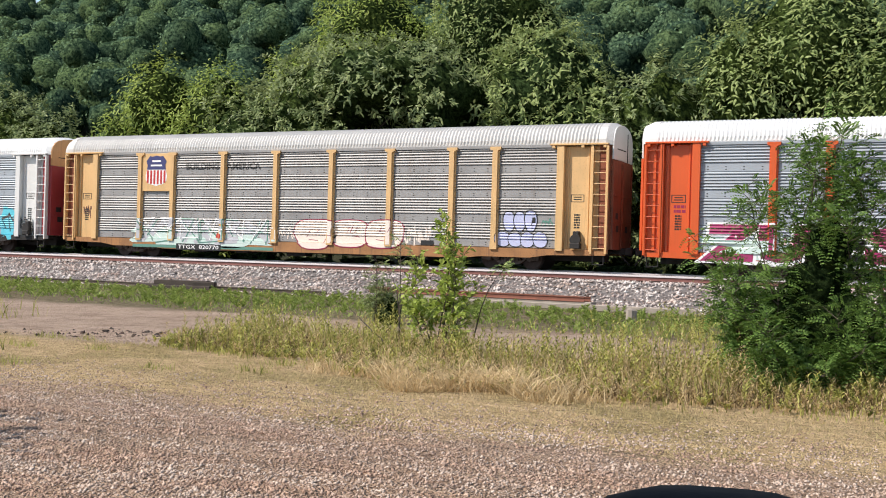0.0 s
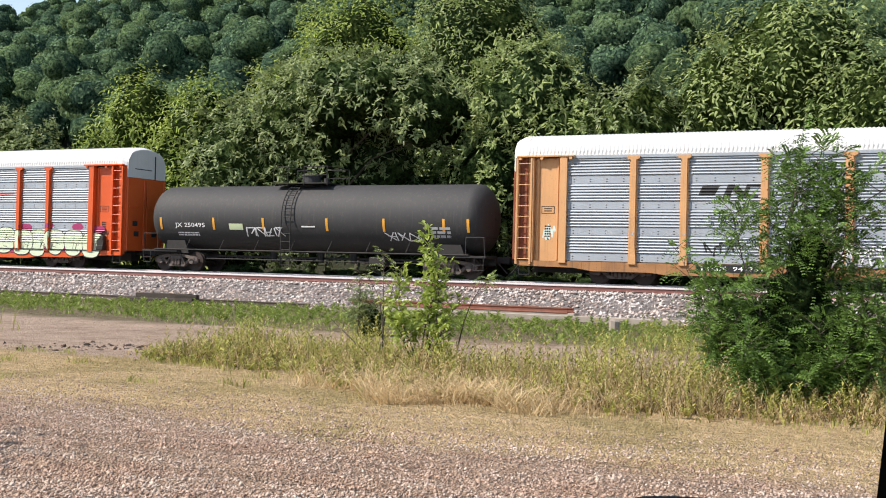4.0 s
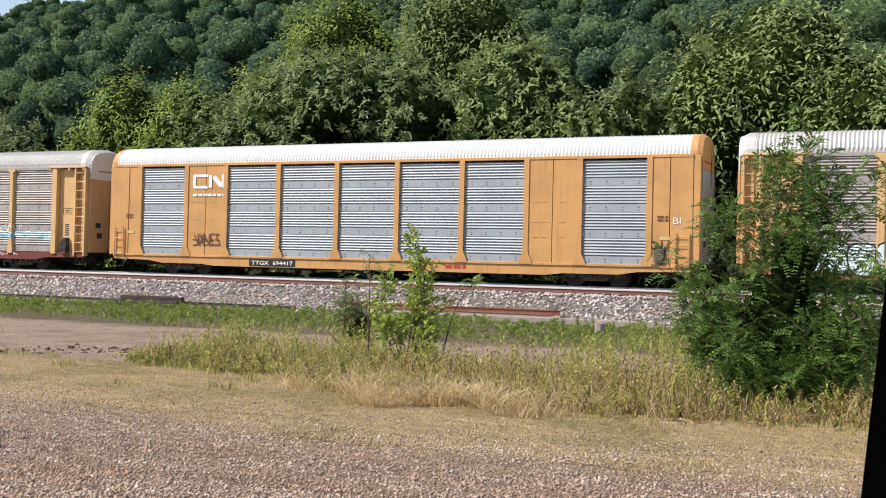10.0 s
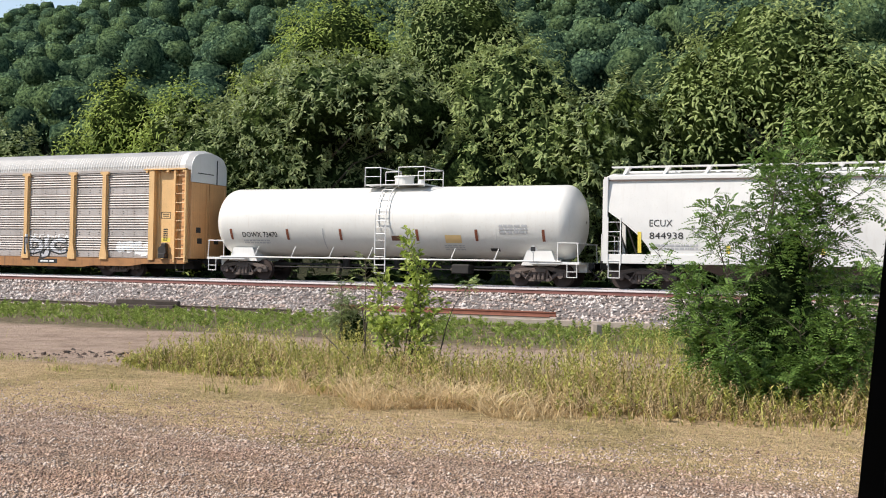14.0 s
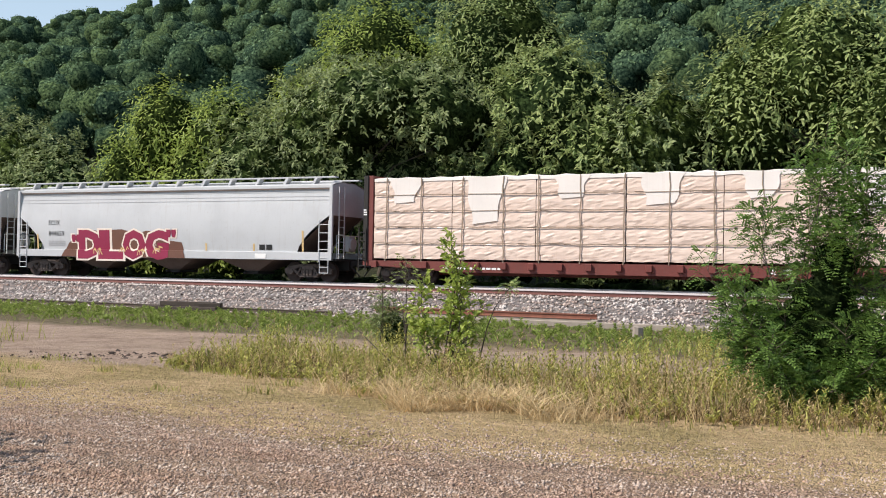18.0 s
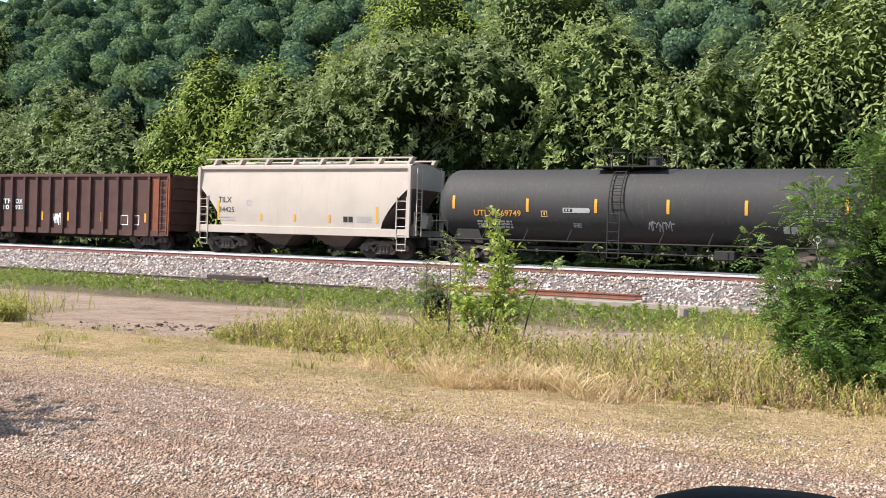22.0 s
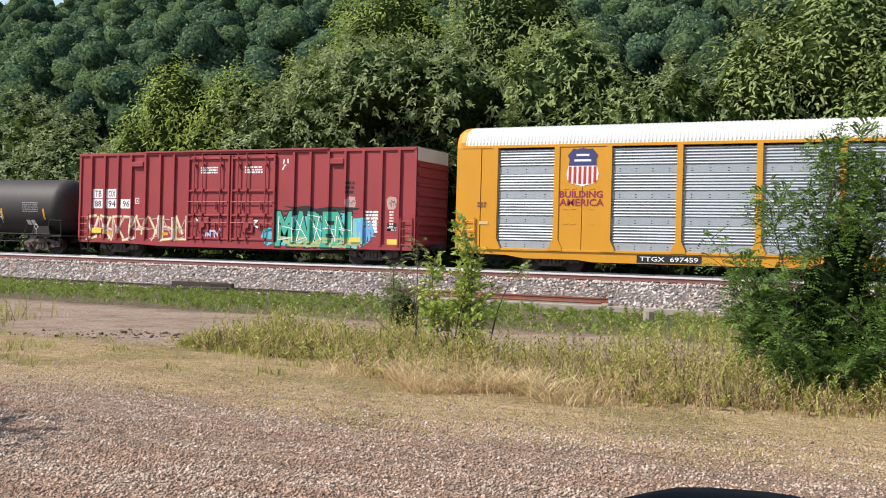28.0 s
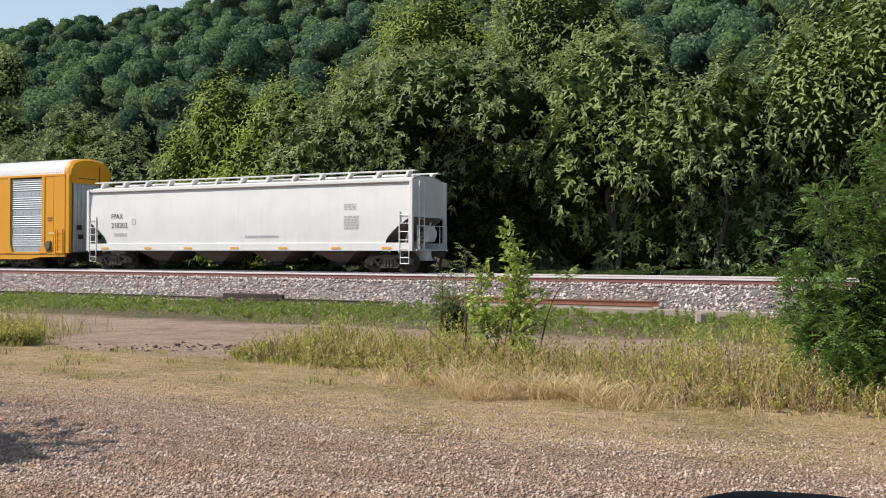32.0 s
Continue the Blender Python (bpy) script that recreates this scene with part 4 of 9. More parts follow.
def build_clutter():
    # heap of old ties
    rng = random.Random(4)
    heap = thing("tie_heap", "heap of dark old ties and rail ends beside the ballast", "timber heap", at=(-26.2, 32.5, LEVEL))
    for k, (x, y, z, w, r) in enumerate(((-0.6, 0, 0.1, 2.4, 2), (0.5, -0.25, 0.1, 2.2, -3), (-0.1, 0.05, 0.28, 2.5, 1), (1.1, -0.1, 0.26, 0.9, 14), (-1.6, 0.1, 0.1, 1.6, -6))):
        bm = bmesh.new()
        box(bm, -w / 2, w / 2, -0.12, 0.12, -0.09, 0.09, 0.015)
        ob = part("old_tie", bm, M["old_timber"], heap)
        ob.matrix_local = pose(x, y, z, 0, rng.uniform(-2, 2), r)
    # discarded rails on timbers
    pile = thing("rail_stack", "rusty discarded rails lying on weathered timbers", "rail stack", at=(-14.2, 32.75, LEVEL))
    for k, (dx, dy, dz, ln) in enumerate(((0.0, -0.05, 0.44, 7.9), (0.5, 0.12, 0.44, 7.2), (-0.2, 0.28, 0.44, 7.6))):
        bm = bmesh.new()
        sweep(bm, rail_profile(0), -ln / 2, ln / 2, True, True)
        part("rail", bm, M["rust_rail"], pile).location = (dx, dy, dz)
    bm = bmesh.new()
    box(bm, -4.6, 7.6, -0.35, -0.1, 0.0, 0.2, 0.02)
    part("timber", bm, M["grey_timber"], pile, "long grey weathered timber")
    bm = bmesh.new()
    box(bm, -3.0, 4.2, -0.1, 0.45, 0.04, 0.27, 0.02)
    part("timber", bm, M["grey_timber"], pile)
    line = thing("old_rail", "long dark rusty rail half buried in grass beside the ballast", "rail", at=(-46, 32.9, LEVEL))
    bm = bmesh.new()
    sweep(bm, rail_profile(0, 0.2), -20, 26, True, True)
    part("rail", bm, M["tie"], line)
    st = thing("stump", "short weathered wooden post in the grass", "post", at=on(-7.33, 27.5))
    bm = bmesh.new()
    rod(bm, (0, 0, -0.1), (0.01, 0, 0.36), 0.15, 0.14, 9)
    rod(bm, (0.01, 0, 0.36), (0.02, 0, 0.4), 0.14, 0.06, 9)
    part("post", bm, M["grey_timber"], st)
    # green bin beyond the sumac
    bin_ = thing("waste_container", "faded green steel waste container beside the track", "dumpster", at=on(-48.6, 30.2))
    bm = bmesh.new()
    slab(bm, [(-1.6, 0.1), (1.4, 0.1), (1.7, 1.3), (-1.6, 1.3)], -0.8, 0.8)
    body = part("body", bm, M.setdefault("bin_green", painted("bin_green", (0.10, 0.22, 0.13), 0.55, 0.3)), bin_)
    bm = bmesh.new()
    box(bm, -1.65, 1.72, -0.84, 0.84, 1.28, 1.38, 0.02)
    part("rim", bm, M["bin_green"], bin_)
    for x in (-1.0, 0, 1.0):
        bm = bmesh.new()
        box(bm, x - 0.05, x + 0.05, -0.86, -0.8, 0.12, 1.28)
        part("rib", bm, M["bin_green"], body)
    # the vehicle from which the view is taken
    M["black_trim"] = plain("black_trim", (0.004, 0.004, 0.004), 0.85, 0, 0.2, 30)
    car = thing("parked_vehicle", "dark parked vehicle with black window frame and side mirror", "car", at=(0, 0, LEVEL))
    up = -LEVEL + 0.72

    def ray(az, el, d):
        a, e = radians(az), radians(el)
        return Vector((math.sin(a) * math.cos(e), math.cos(a) * math.cos(e), math.sin(e))) * d + Vector((0, 0, up))

    lo, hi = ray(-1.75, -12.0, 0.62), ray(0.2, 9.5, 0.62)
    bm = bmesh.new()
    top = [(hi + (hi - lo) * 0.8), (hi + (hi - lo) * 0.8) + Vector((0.14, 0.0, 0))]
    foot = [lo - (hi - lo) * 0.6, lo - (hi - lo) * 0.6 + Vector((0.14, 0, 0))]
    ring = [[bm.verts.new(p + Vector((0, dy, 0))) for p in (foot[0], foot[1], top[1], top[0])] for dy in (-0.02, 0.05)]
    bm.faces.new(ring[0])
    bm.faces.new(ring[1][::-1])
    for i in range(4):
        bm.faces.new((ring[0][i], ring[1][i], ring[1][(i + 1) % 4], ring[0][(i + 1) % 4]))
    bmesh.ops.recalc_face_normals(bm, faces=bm.faces[:])
    bmesh.ops.bevel(bm, geom=bm.edges[:], offset=0.012, segments=2, affect="EDGES")
    part("window_pillar", bm, M["black_trim"], car)
    bm = bmesh.new()
    c = ray(-10.9, -12.3, 0.95)
    pts = []
    for i in range(28):
        a = i * math.tau / 28
        k = (abs(math.cos(a)) ** 3.4 + abs(math.sin(a)) ** 3.4) ** (-1 / 3.4)
        pts.append((math.cos(a) * k * 0.11, math.sin(a) * k * 0.085))
    rings = []
    for dy, s in ((-0.05, 0.86), (-0.04, 0.97), (0.0, 1.0), (0.06, 0.92), (0.1, 0.7)):
        rings.append([bm.verts.new((c.x + x * s + (0.012 if z > 0 else 0) * x * 6, c.y + dy, c.z - 0.083 + z * s + 0.05 * x)) for x, z in pts])
    for r0, r1 in zip(rings, rings[1:]):
        for i in range(28):
            bm.faces.new((r0[i], r0[(i + 1) % 28], r1[(i + 1) % 28], r1[i]))
    bm.faces.new(rings[0][::-1])
    bm.faces.new(rings[-1])
    for f in bm.faces:
        f.smooth = True
    part("side_mirror", bm, M["black_trim"], car, "black rounded mirror housing")
    bm = bmesh.new()
    box(bm, -0.9, 0.75, 0.60, 0.74, 0.35, 1.42, 0.05)
    box(bm, c.x - 0.05, c.x + 0.05, 0.70, c.y, 1.36, 1.44, 0.02)
    part("door", bm, M["black_trim"], car, "dark vehicle door")
    bm = bmesh.new()
    box(bm, -1.0, 0.9, -1.0, 0.7, 0.2, 0.45, 0.05)
    part("floor_pan", bm, M["black_trim"], car)
    # Unseen roof and walls of the vehicle, added to shade the window pillar.
    bm = bmesh.new()
    box(bm, -1.1, 0.9, -1.0, 0.66, 2.12, 2.18, 0.02)
    part("roof_panel", bm, M["black_trim"], car)
    bm = bmesh.new()
    box(bm, -1.1, 0.9, -1.06, -0.98, 0.3, 2.12, 0.02)
    part("far_side_panel", bm, M["black_trim"], car)
    bm = bmesh.new()
    box(bm, 0.84, 0.9, -0.98, 0.66, 0.3, 2.12, 0.02)
    part("rear_panel", bm, M["black_trim"], car)
    for x in (-0.75, 0.7):
        bm = bmesh.new()
        rod(bm, (x, 0.55, 0.31), (x, 0.75, 0.31), 0.31, 0.31, 20)
        part("wheel", bm, M["black_trim"], car)


build_clutter()
# a tree beside the lot, whose shade lies on the gravel
tree("maple_tree", "broad tree beside the lot throwing shade on gravel", 55, on(-13.85, 4.05), [((0.1, 0.1, 4.6), (2.3, 0.6, 0.6)), ((-1.6, -0.9, 5.2), (1.3, 0.22, 0.3)), ((1.6, -0.3, 4.6), (1.5, 0.4, 0.5)), ((-1.7, 1.3, 5.0), (1.3, 0.35, 0.4))], MATS["leaf_ash"], 40.0, 9, 1.6, 0.2, 0, 0, 0.42, 0.3, 0.1, 0.3, "")


# ---- the train: shared pieces ----
def share(name, bm):
    me = bpy.data.meshes.new(name)
    bm.to_mesh(me)
    bm.free()
    return me


M["steel_dark"] = plain("steel_dark", (0.03, 0.027, 0.025), 0.75, 0.2, 0.4, 5)
M["truck"] = plain("truck", (0.13, 0.10, 0.085), 0.8, 0.1, 0.5, 6)
M["wheel"] = plain("wheel", (0.06, 0.042, 0.036), 0.65, 0.4, 0.35, 9)
M["galvanised"] = painted("galvanised", (0.40, 0.435, 0.465), 0.5, 0.25, (0.27, 0.26, 0.25), 0.3)
M["galvanised_soft"] = painted("galvanised_soft", (0.39, 0.425, 0.46), 0.56, 0.3, (0.3, 0.28, 0.26), 0.2)
M["galvanised_worn"] = painted("galvanised_worn", (0.35, 0.34, 0.33), 0.55, 0.5, (0.22, 0.165, 0.125), 0.25)
M["galvanised_dirty"] = painted("galvanised_dirty", (0.45, 0.41, 0.385), 0.6, 0.55, (0.2, 0.15, 0.115), 0.2)
M["roof_white"] = painted("roof_white", (0.82, 0.82, 0.80), 0.45, 0.15, (0.45, 0.42, 0.38), 0.0)
M["roof_grey"] = painted("roof_grey", (0.62, 0.60, 0.57), 0.5, 0.3, (0.35, 0.3, 0.26), 0.2)
M["yellow"] = painted("yellow", (0.65, 0.35, 0.15), 0.5, 0.35, (0.25, 0.14, 0.06))
M["sill_rust"] = painted("sill_rust", (0.40, 0.19, 0.07), 0.7, 0.75, (0.13, 0.07, 0.04), 0, 1.5)
M["yellow_pale"] = painted("yellow_pale", (0.74, 0.47, 0.21), 0.5, 0.35, (0.3, 0.19, 0.09))
M["yellow_new"] = painted("yellow_new", (0.66, 0.305, 0.018), 0.4, 0.12, (0.4, 0.2, 0.05))
M["yellow_cn"] = painted("yellow_cn", (0.66, 0.35, 0.125), 0.5, 0.5, (0.34, 0.17, 0.07))
M["orange"] = painted("orange", (0.66, 0.105, 0.02), 0.42, 0.2, (0.32, 0.1, 0.04))
M["white"] = painted("white", (0.74, 0.73, 0.70), 0.4, 0.2, (0.5, 0.45, 0.38))
M["white_tank"] = painted("white_tank", (0.70, 0.69, 0.65), 0.4, 0.25, (0.55, 0.48, 0.40), 0, 0.6)
M["grey_hopper"] = painted("grey_hopper", (0.58, 0.59, 0.60), 0.5, 0.3, (0.42, 0.39, 0.36), 0, 0.6)
M["beige"] = painted("beige", (0.53, 0.46, 0.40), 0.5, 0.3, (0.36, 0.28, 0.21), 0, 0.7)
# Dirt and rust brown, darkened further for the shade beneath a hopper.
M["chute_dirty_shaded"] = painted("chute_dirty_shaded", (0.17, 0.125, 0.105), 0.75, 0.6, (0.09, 0.045, 0.03), 0, 1.3)
M["black_tank"] = painted("black_tank", (0.038, 0.037, 0.037), 0.72, 0.3, (0.12, 0.10, 0.085), 0, 0.6)
M["black_tank_brown"] = painted("black_tank_brown", (0.04, 0.034, 0.032), 0.62, 0.3, (0.13, 0.10, 0.085), 0, 0.6)
M["boxcar_red"] = painted("boxcar_red", (0.36, 0.056, 0.054), 0.55, 0.3, (0.2, 0.07, 0.06), 0, 0.7)
M["boxcar_red_dull"] = painted("boxcar_red_dull", (0.34, 0.042, 0.048), 0.55, 0.35, (0.2, 0.09, 0.07), 0, 0.7)
M["gondola"] = painted("gondola", (0.085, 0.038, 0.032), 0.75, 0.7, (0.21, 0.075, 0.04), 0, 1.7, False)
M["rust"] = painted("rust", (0.25, 0.075, 0.035), 0.8, 0.8, (0.09, 0.035, 0.025), 0, 2)
M["brown_red"] = painted("brown_red", (0.19, 0.045, 0.035), 0.6, 0.35, (0.1, 0.05, 0.04))
M["wrap"] = painted("wrap", (0.83, 0.655, 0.55), 0.35, 0.2, (0.6, 0.42, 0.3), 0, 0.8)
M["wrap_white"] = painted("wrap_white", (0.9, 0.83, 0.77), 0.4, 0.2, (0.6, 0.5, 0.42), 0, 0.8)
M["strap"] = plain("strap", (0.30, 0.225, 0.165), 0.7)
M["hole"] = plain("hole", (0.03, 0.03, 0.03), 0.9)
for nm, c in dict(ink_white=(0.85, 0.84, 0.82), ink_black=(0.02, 0.02, 0.02), ink_navy=(0.045, 0.05, 0.16), ink_red=(0.5, 0.04, 0.035), ink_maroon=(0.29, 0.02, 0.065), ink_teal=(0.25, 0.55, 0.52), ink_seagreen=(0.06, 0.42, 0.28), ink_olive=(0.42, 0.47, 0.22), ink_amber=(0.80, 0.47, 0.12), ink_slate=(0.20, 0.21, 0.24), ink_pine=(0.12, 0.27, 0.21), ink_mauve=(0.34, 0.33, 0.50), ink_silver=(0.50, 0.50, 0.52), ink_rose=(0.56, 0.36, 0.33),
                  ink_mint=(0.60, 0.72, 0.66), ink_pink=(0.80, 0.55, 0.52), ink_cream=(0.85, 0.74, 0.64), ink_lilac=(0.52, 0.54, 0.74), ink_lime=(0.60, 0.68, 0.42), ink_blue=(0.16, 0.42, 0.72), ink_cyan=(0.12, 0.55, 0.66),
                  ink_green=(0.07, 0.42, 0.30), ink_gold=(0.68, 0.48, 0.22), ink_orange=(0.75, 0.36, 0.04), ink_yellow=(0.78, 0.62, 0.10), ink_brown=(0.16, 0.07, 0.045), ink_purple=(0.25, 0.22, 0.45), ink_grey=(0.45, 0.45, 0.46), ink_fuchsia=(0.55, 0.06, 0.25), ink_frost=(0.66, 0.77, 0.75), ink_berry=(0.36, 0.035, 0.13), ink_pistachio=(0.66, 0.74, 0.52), ink_sky=(0.45, 0.66, 0.82), ink_cloak=(0.20, 0.09, 0.075)).items():
    M[nm] = plain(nm, c, 0.5, 0, 0.12, 3)


def truck_meshes():
    bm = bmesh.new()
    side = [[(-1.25, 0.6), (-0.95, 0.71), (-0.42, 0.8), (0.42, 0.8), (0.95, 0.71), (1.25, 0.6), (1.22, 0.38), (0.98, 0.36), (0.8, 0.56), (0.4, 0.67), (-0.4, 0.67), (-0.8, 0.56), (-0.98, 0.36), (-1.22, 0.38)],
            [(-0.9, 0.56), (-0.44, 0.22), (0.44, 0.22), (0.9, 0.56), (0.74, 0.585), (0.37, 0.34), (-0.37, 0.34), (-0.74, 0.585)],
            [(-0.37, 0.3), (-0.27, 0.3), (-0.27, 0.7), (-0.37, 0.7)], [(0.27, 0.3), (0.37, 0.3), (0.37, 0.7), (0.27, 0.7)]]
    for s in (-1, 1):
        for bar in side:
            slab(bm, bar, s * 1.02 - 0.07, s * 1.02 + 0.07)
        for x in (-0.89, 0.89):
            rod(bm, (x, s * 1.04, 0.457), (x, s * 1.16, 0.457), 0.13, 0.12, 10)
            box(bm, x - 0.16, x + 0.16, s * 1.02 - 0.09, s * 1.02 + 0.09, 0.5, 0.64, 0.02)
        for x in (-0.17, 0, 0.17):
            rod(bm, (x, s * 1.1, 0.3), (x, s * 1.1, 0.56), 0.075, 0.075, 8)
        box(bm, -0.3, 0.3, s * 1.1 - 0.06, s * 1.1 + 0.06, 0.56, 0.74, 0.02)
        rod(bm, (-0.55, s * 1.13, 0.32), (-0.33, s * 1.13, 0.66), 0.035, 0.035, 6)
        rod(bm, (0.55, s * 1.13, 0.32), (0.33, s * 1.13, 0.66), 0.035, 0.035, 6)
    box(bm, -0.22, 0.22, -1.1, 1.1, 0.5, 0.82, 0.03)
    frame_mesh = share("truck", bm)
    bm = bmesh.new()
    rod(bm, (0, -1.0, 0), (0, 1.0, 0), 0.08, 0.08, 10)
    for s in (-1, 1):
        a = s * 0.70
        rod(bm, (0, a - s * 0.03, 0), (0, a, 0), 0.485, 0.485, 28)
        rod(bm, (0, a, 0), (0, a + s * 0.12, 0), 0.457, 0.45, 28)
        rod(bm, (0, a + s * 0.12, 0), (0, a + s * 0.125, 0), 0.36, 0.3, 20)
        rod(bm, (0, a + s * 0.12, 0), (0, a + s * 0.2, 0), 0.13, 0.11, 12)
        for k in range(3):
            g = k * math.tau / 3
            rod(bm, (0.24 * math.cos(g), a + s * 0.12, 0.24 * math.sin(g)), (0.24 * math.cos(g), a + s * 0.14, 0.24 * math.sin(g)), 0.05, 0.05, 6)
    return frame_mesh, share("wheelset", bm)


TRUCK_MESH, WHEEL_MESH = truck_meshes()
TRAIN = []


def rail_car(name, label, at, group="cars of the freight train"):
    """An empty at the rails under the car's middle; at: its place along the train."""
    ob = thing(name, label, "freight car", group, at=(at, TRACK, 0))
    TRAIN.append((ob, at))
    return ob


def running_gear(car, centres, half):
    for x in centres:
        tr = attach("truck", TRUCK_MESH, M["truck"], car)
        tr.location = (x, 0, 0)
        for dx in (-0.89, 0.89):
            w = attach("wheelset", WHEEL_MESH, M["wheel"], tr)
            w.location = (dx, 0, 0.457)
    for s in (-1, 1):
        bm = bmesh.new()
        box(bm, s * half - 0.35, s * half + 0.35, -0.13, 0.13, 0.72, 0.98, 0.03)
        box(bm, s * (half + 0.5) - 0.17, s * (half + 0.5) + 0.17, -0.17, 0.17, 0.68, 1.0, 0.05)
        rod(bm, (s * (half + 0.2), -0.35, 0.75), (s * (half + 0.62), -0.3, 0.3), 0.03, 0.03, 6)
        part("coupler", bm, M["steel_dark"], car, "black steel coupler and air hose")


def ladder(name, car, material, x, y, z0, z1, width=0.5, rungs=8, t=0.025, label=""):
    bm = bmesh.new()
    for s in (-0.5, 0.5):
        box(bm, x + s * width - t, x + s * width + t, y - t, y + t, z0, z1)
    ob = part(name, bm, material, car, label)
    for i in range(rungs):
        z = z0 + (z1 - z0) * (i + 0.5) / rungs
        bm = bmesh.new()
        rod(bm, (x - width / 2, y, z), (x + width / 2, y, z), 0.017, 0.017, 6)
        part("rung", bm, material, ob)
    return ob


# ---- lettering and painting ----
FONT = {}


def glyphs(text, fat=0.0):
    """Corners and faces of a text in the built-in font, one unit high, from x = 0."""
    if (text, fat) not in FONT:
        cu = bpy.data.curves.new("glyphs", "FONT")
        cu.body, cu.offset, cu.resolution_u, cu.fill_mode = text, fat, 2, "FRONT"
        ob = new("glyphs", cu)
        bpy.context.view_layer.update()
        me = bpy.data.meshes.new_from_object(ob.evaluated_get(bpy.context.evaluated_depsgraph_get()))
        v = np.zeros(len(me.vertices) * 3)
        me.vertices.foreach_get("co", v)
        v = v.reshape(-1, 3)[:, :2]
        faces = [tuple(p.vertices) for p in me.polygons]
        bpy.data.objects.remove(ob)
        bpy.data.meshes.remove(me)
        bpy.data.curves.remove(cu)
        FONT[(text, fat)] = v, faces
    return FONT[(text, fat)]


def paint(name, car, material, x0, x1, z0, z1, depth, text=None, fat=0.0, shape=None, lift=0.005, cuts=((), ()), grow=0.0, label="", slant=0.0):
    """Paint on a car's near side: a text or a list of outlines in the unit square, laid into the box and onto the side's relief.
    depth: the y of the side, or a function of x and z; cuts: the x and z at which the relief bends."""
    bm = bmesh.new()
    if text is not None:
        v, faces = glyphs(text, fat)
        base = glyphs(text, 0.0)[0] if grow else v
        lo, hi = base.min(0), base.max(0)
        u = (v - lo) / (hi - lo)
        # letters that overlap lie a hair above one another
        group = list(range(len(v)))

        def root(k):
            while group[k] != k:
                k = group[k]
            return k

        for f in faces:
            for k in f[1:]:
                group[root(k)] = root(f[0])
        order = {k: i for i, k in enumerate(sorted({root(k) for k in range(len(v))}, key=lambda k: u[k][0]))}
        vs = [bm.verts.new((x0 + a * (x1 - x0) + slant * b, 0.0005 * (order[root(k)] % 4), z0 + b * (z1 - z0))) for k, (a, b) in enumerate(u)]
        for f in faces:
            try:
                bm.faces.new([vs[i] for i in f])
            except ValueError:
                pass
    else:
        for i, poly in enumerate(shape):
            bm.faces.new([bm.verts.new((x0 + a * (x1 - x0), 0.0002 * i, z0 + b * (z1 - z0))) for a, b in poly])
    if callable(depth):
        for x in cuts[0]:
            if x0 - 0.2 < x < x1 + 0.2:
                bmesh.ops.bisect_plane(bm, geom=bm.verts[:] + bm.edges[:] + bm.faces[:], plane_co=(x, 0, 0), plane_no=(1, 0, 0))
        for z in cuts[1]:
            if z0 - 0.2 < z < z1 + 0.2:
                bmesh.ops.bisect_plane(bm, geom=bm.verts[:] + bm.edges[:] + bm.faces[:], plane_co=(0, 0, z), plane_no=(0, 0, 1))
        for v in bm.verts:
            v.co.y = depth(v.co.x, v.co.z) - lift - v.co.y
    else:
        for v in bm.verts:
            v.co.y = depth - lift - v.co.y
    bmesh.ops.recalc_face_normals(bm, faces=bm.faces[:])
    ob = part(name, bm, material, car, label)
    if name == "small_print" or (name in ("graffiti", "notice") and shape and len(shape) > 3):
        ob["kind"] = "stuff"
    return ob


def bars(rng, rows, cols, gap=0.25):
    """Outlines of rows of short bars in the unit square, for small writing."""
    out = []
    for r in range(rows):
        z0, z1 = (r + gap / 2) / rows, (r + 1 - gap) / rows
        x = 0.0
        while x < 1:
            w = rng.uniform(0.5, 1.6) / cols
            out.append([(x, z0), (min(1, x + w * 0.8), z0), (min(1, x + w * 0.8), z1), (x, z1)])
            x += w
    return out


def strokes(rng, n, wide=0.03, lean=0.3):
    """Outlines of a hand-drawn tangle of strokes in the unit square."""
    out = []
    for i in range(n):
        c = (i + 0.5) / n
        a = np.array([c + rng.uniform(-0.06, 0.06), rng.uniform(0.0, 0.35)])
        b = np.array([c + rng.uniform(-lean, lean) / n * 2, rng.uniform(0.65, 1.0)])
        for p, q in ((a, b), (b, (np.array([c + 0.9 / n, rng.uniform(0.1, 0.9)])))):
            d = q - p
            nrm = np.array([-d[1], d[0]]) / max(1e-6, np.hypot(*d)) * np.array([wide * 0.5, wide * 1.6])
            out.append([tuple(p - nrm), tuple(q - nrm), tuple(q + nrm), tuple(p + nrm)])
    return out


def wild(rng, n, rough=0.2):
    """Outlines of n lumpy letter-like bodies side by side in the unit square, leaning on one another."""
    out = []
    for i in range(n):
        c = (i + 0.5) / n
        w, h = rng.uniform(0.5, 0.68) / n, rng.uniform(0.36, 0.5)
        z = 0.5 + rng.uniform(-0.06, 0.06)
        lean = rng.uniform(-0.3, 0.3) / n
        pts = []
        for k in range(14):
            a = k * math.tau / 14
            q = (abs(math.cos(a)) ** 5 + abs(math.sin(a)) ** 5) ** -0.2 * (1 + rng.uniform(-rough, 0.05))
            pts.append((c + w * math.cos(a) * q + lean * math.sin(a), z + h * math.sin(a) * q))
        out.append(pts)
    return out


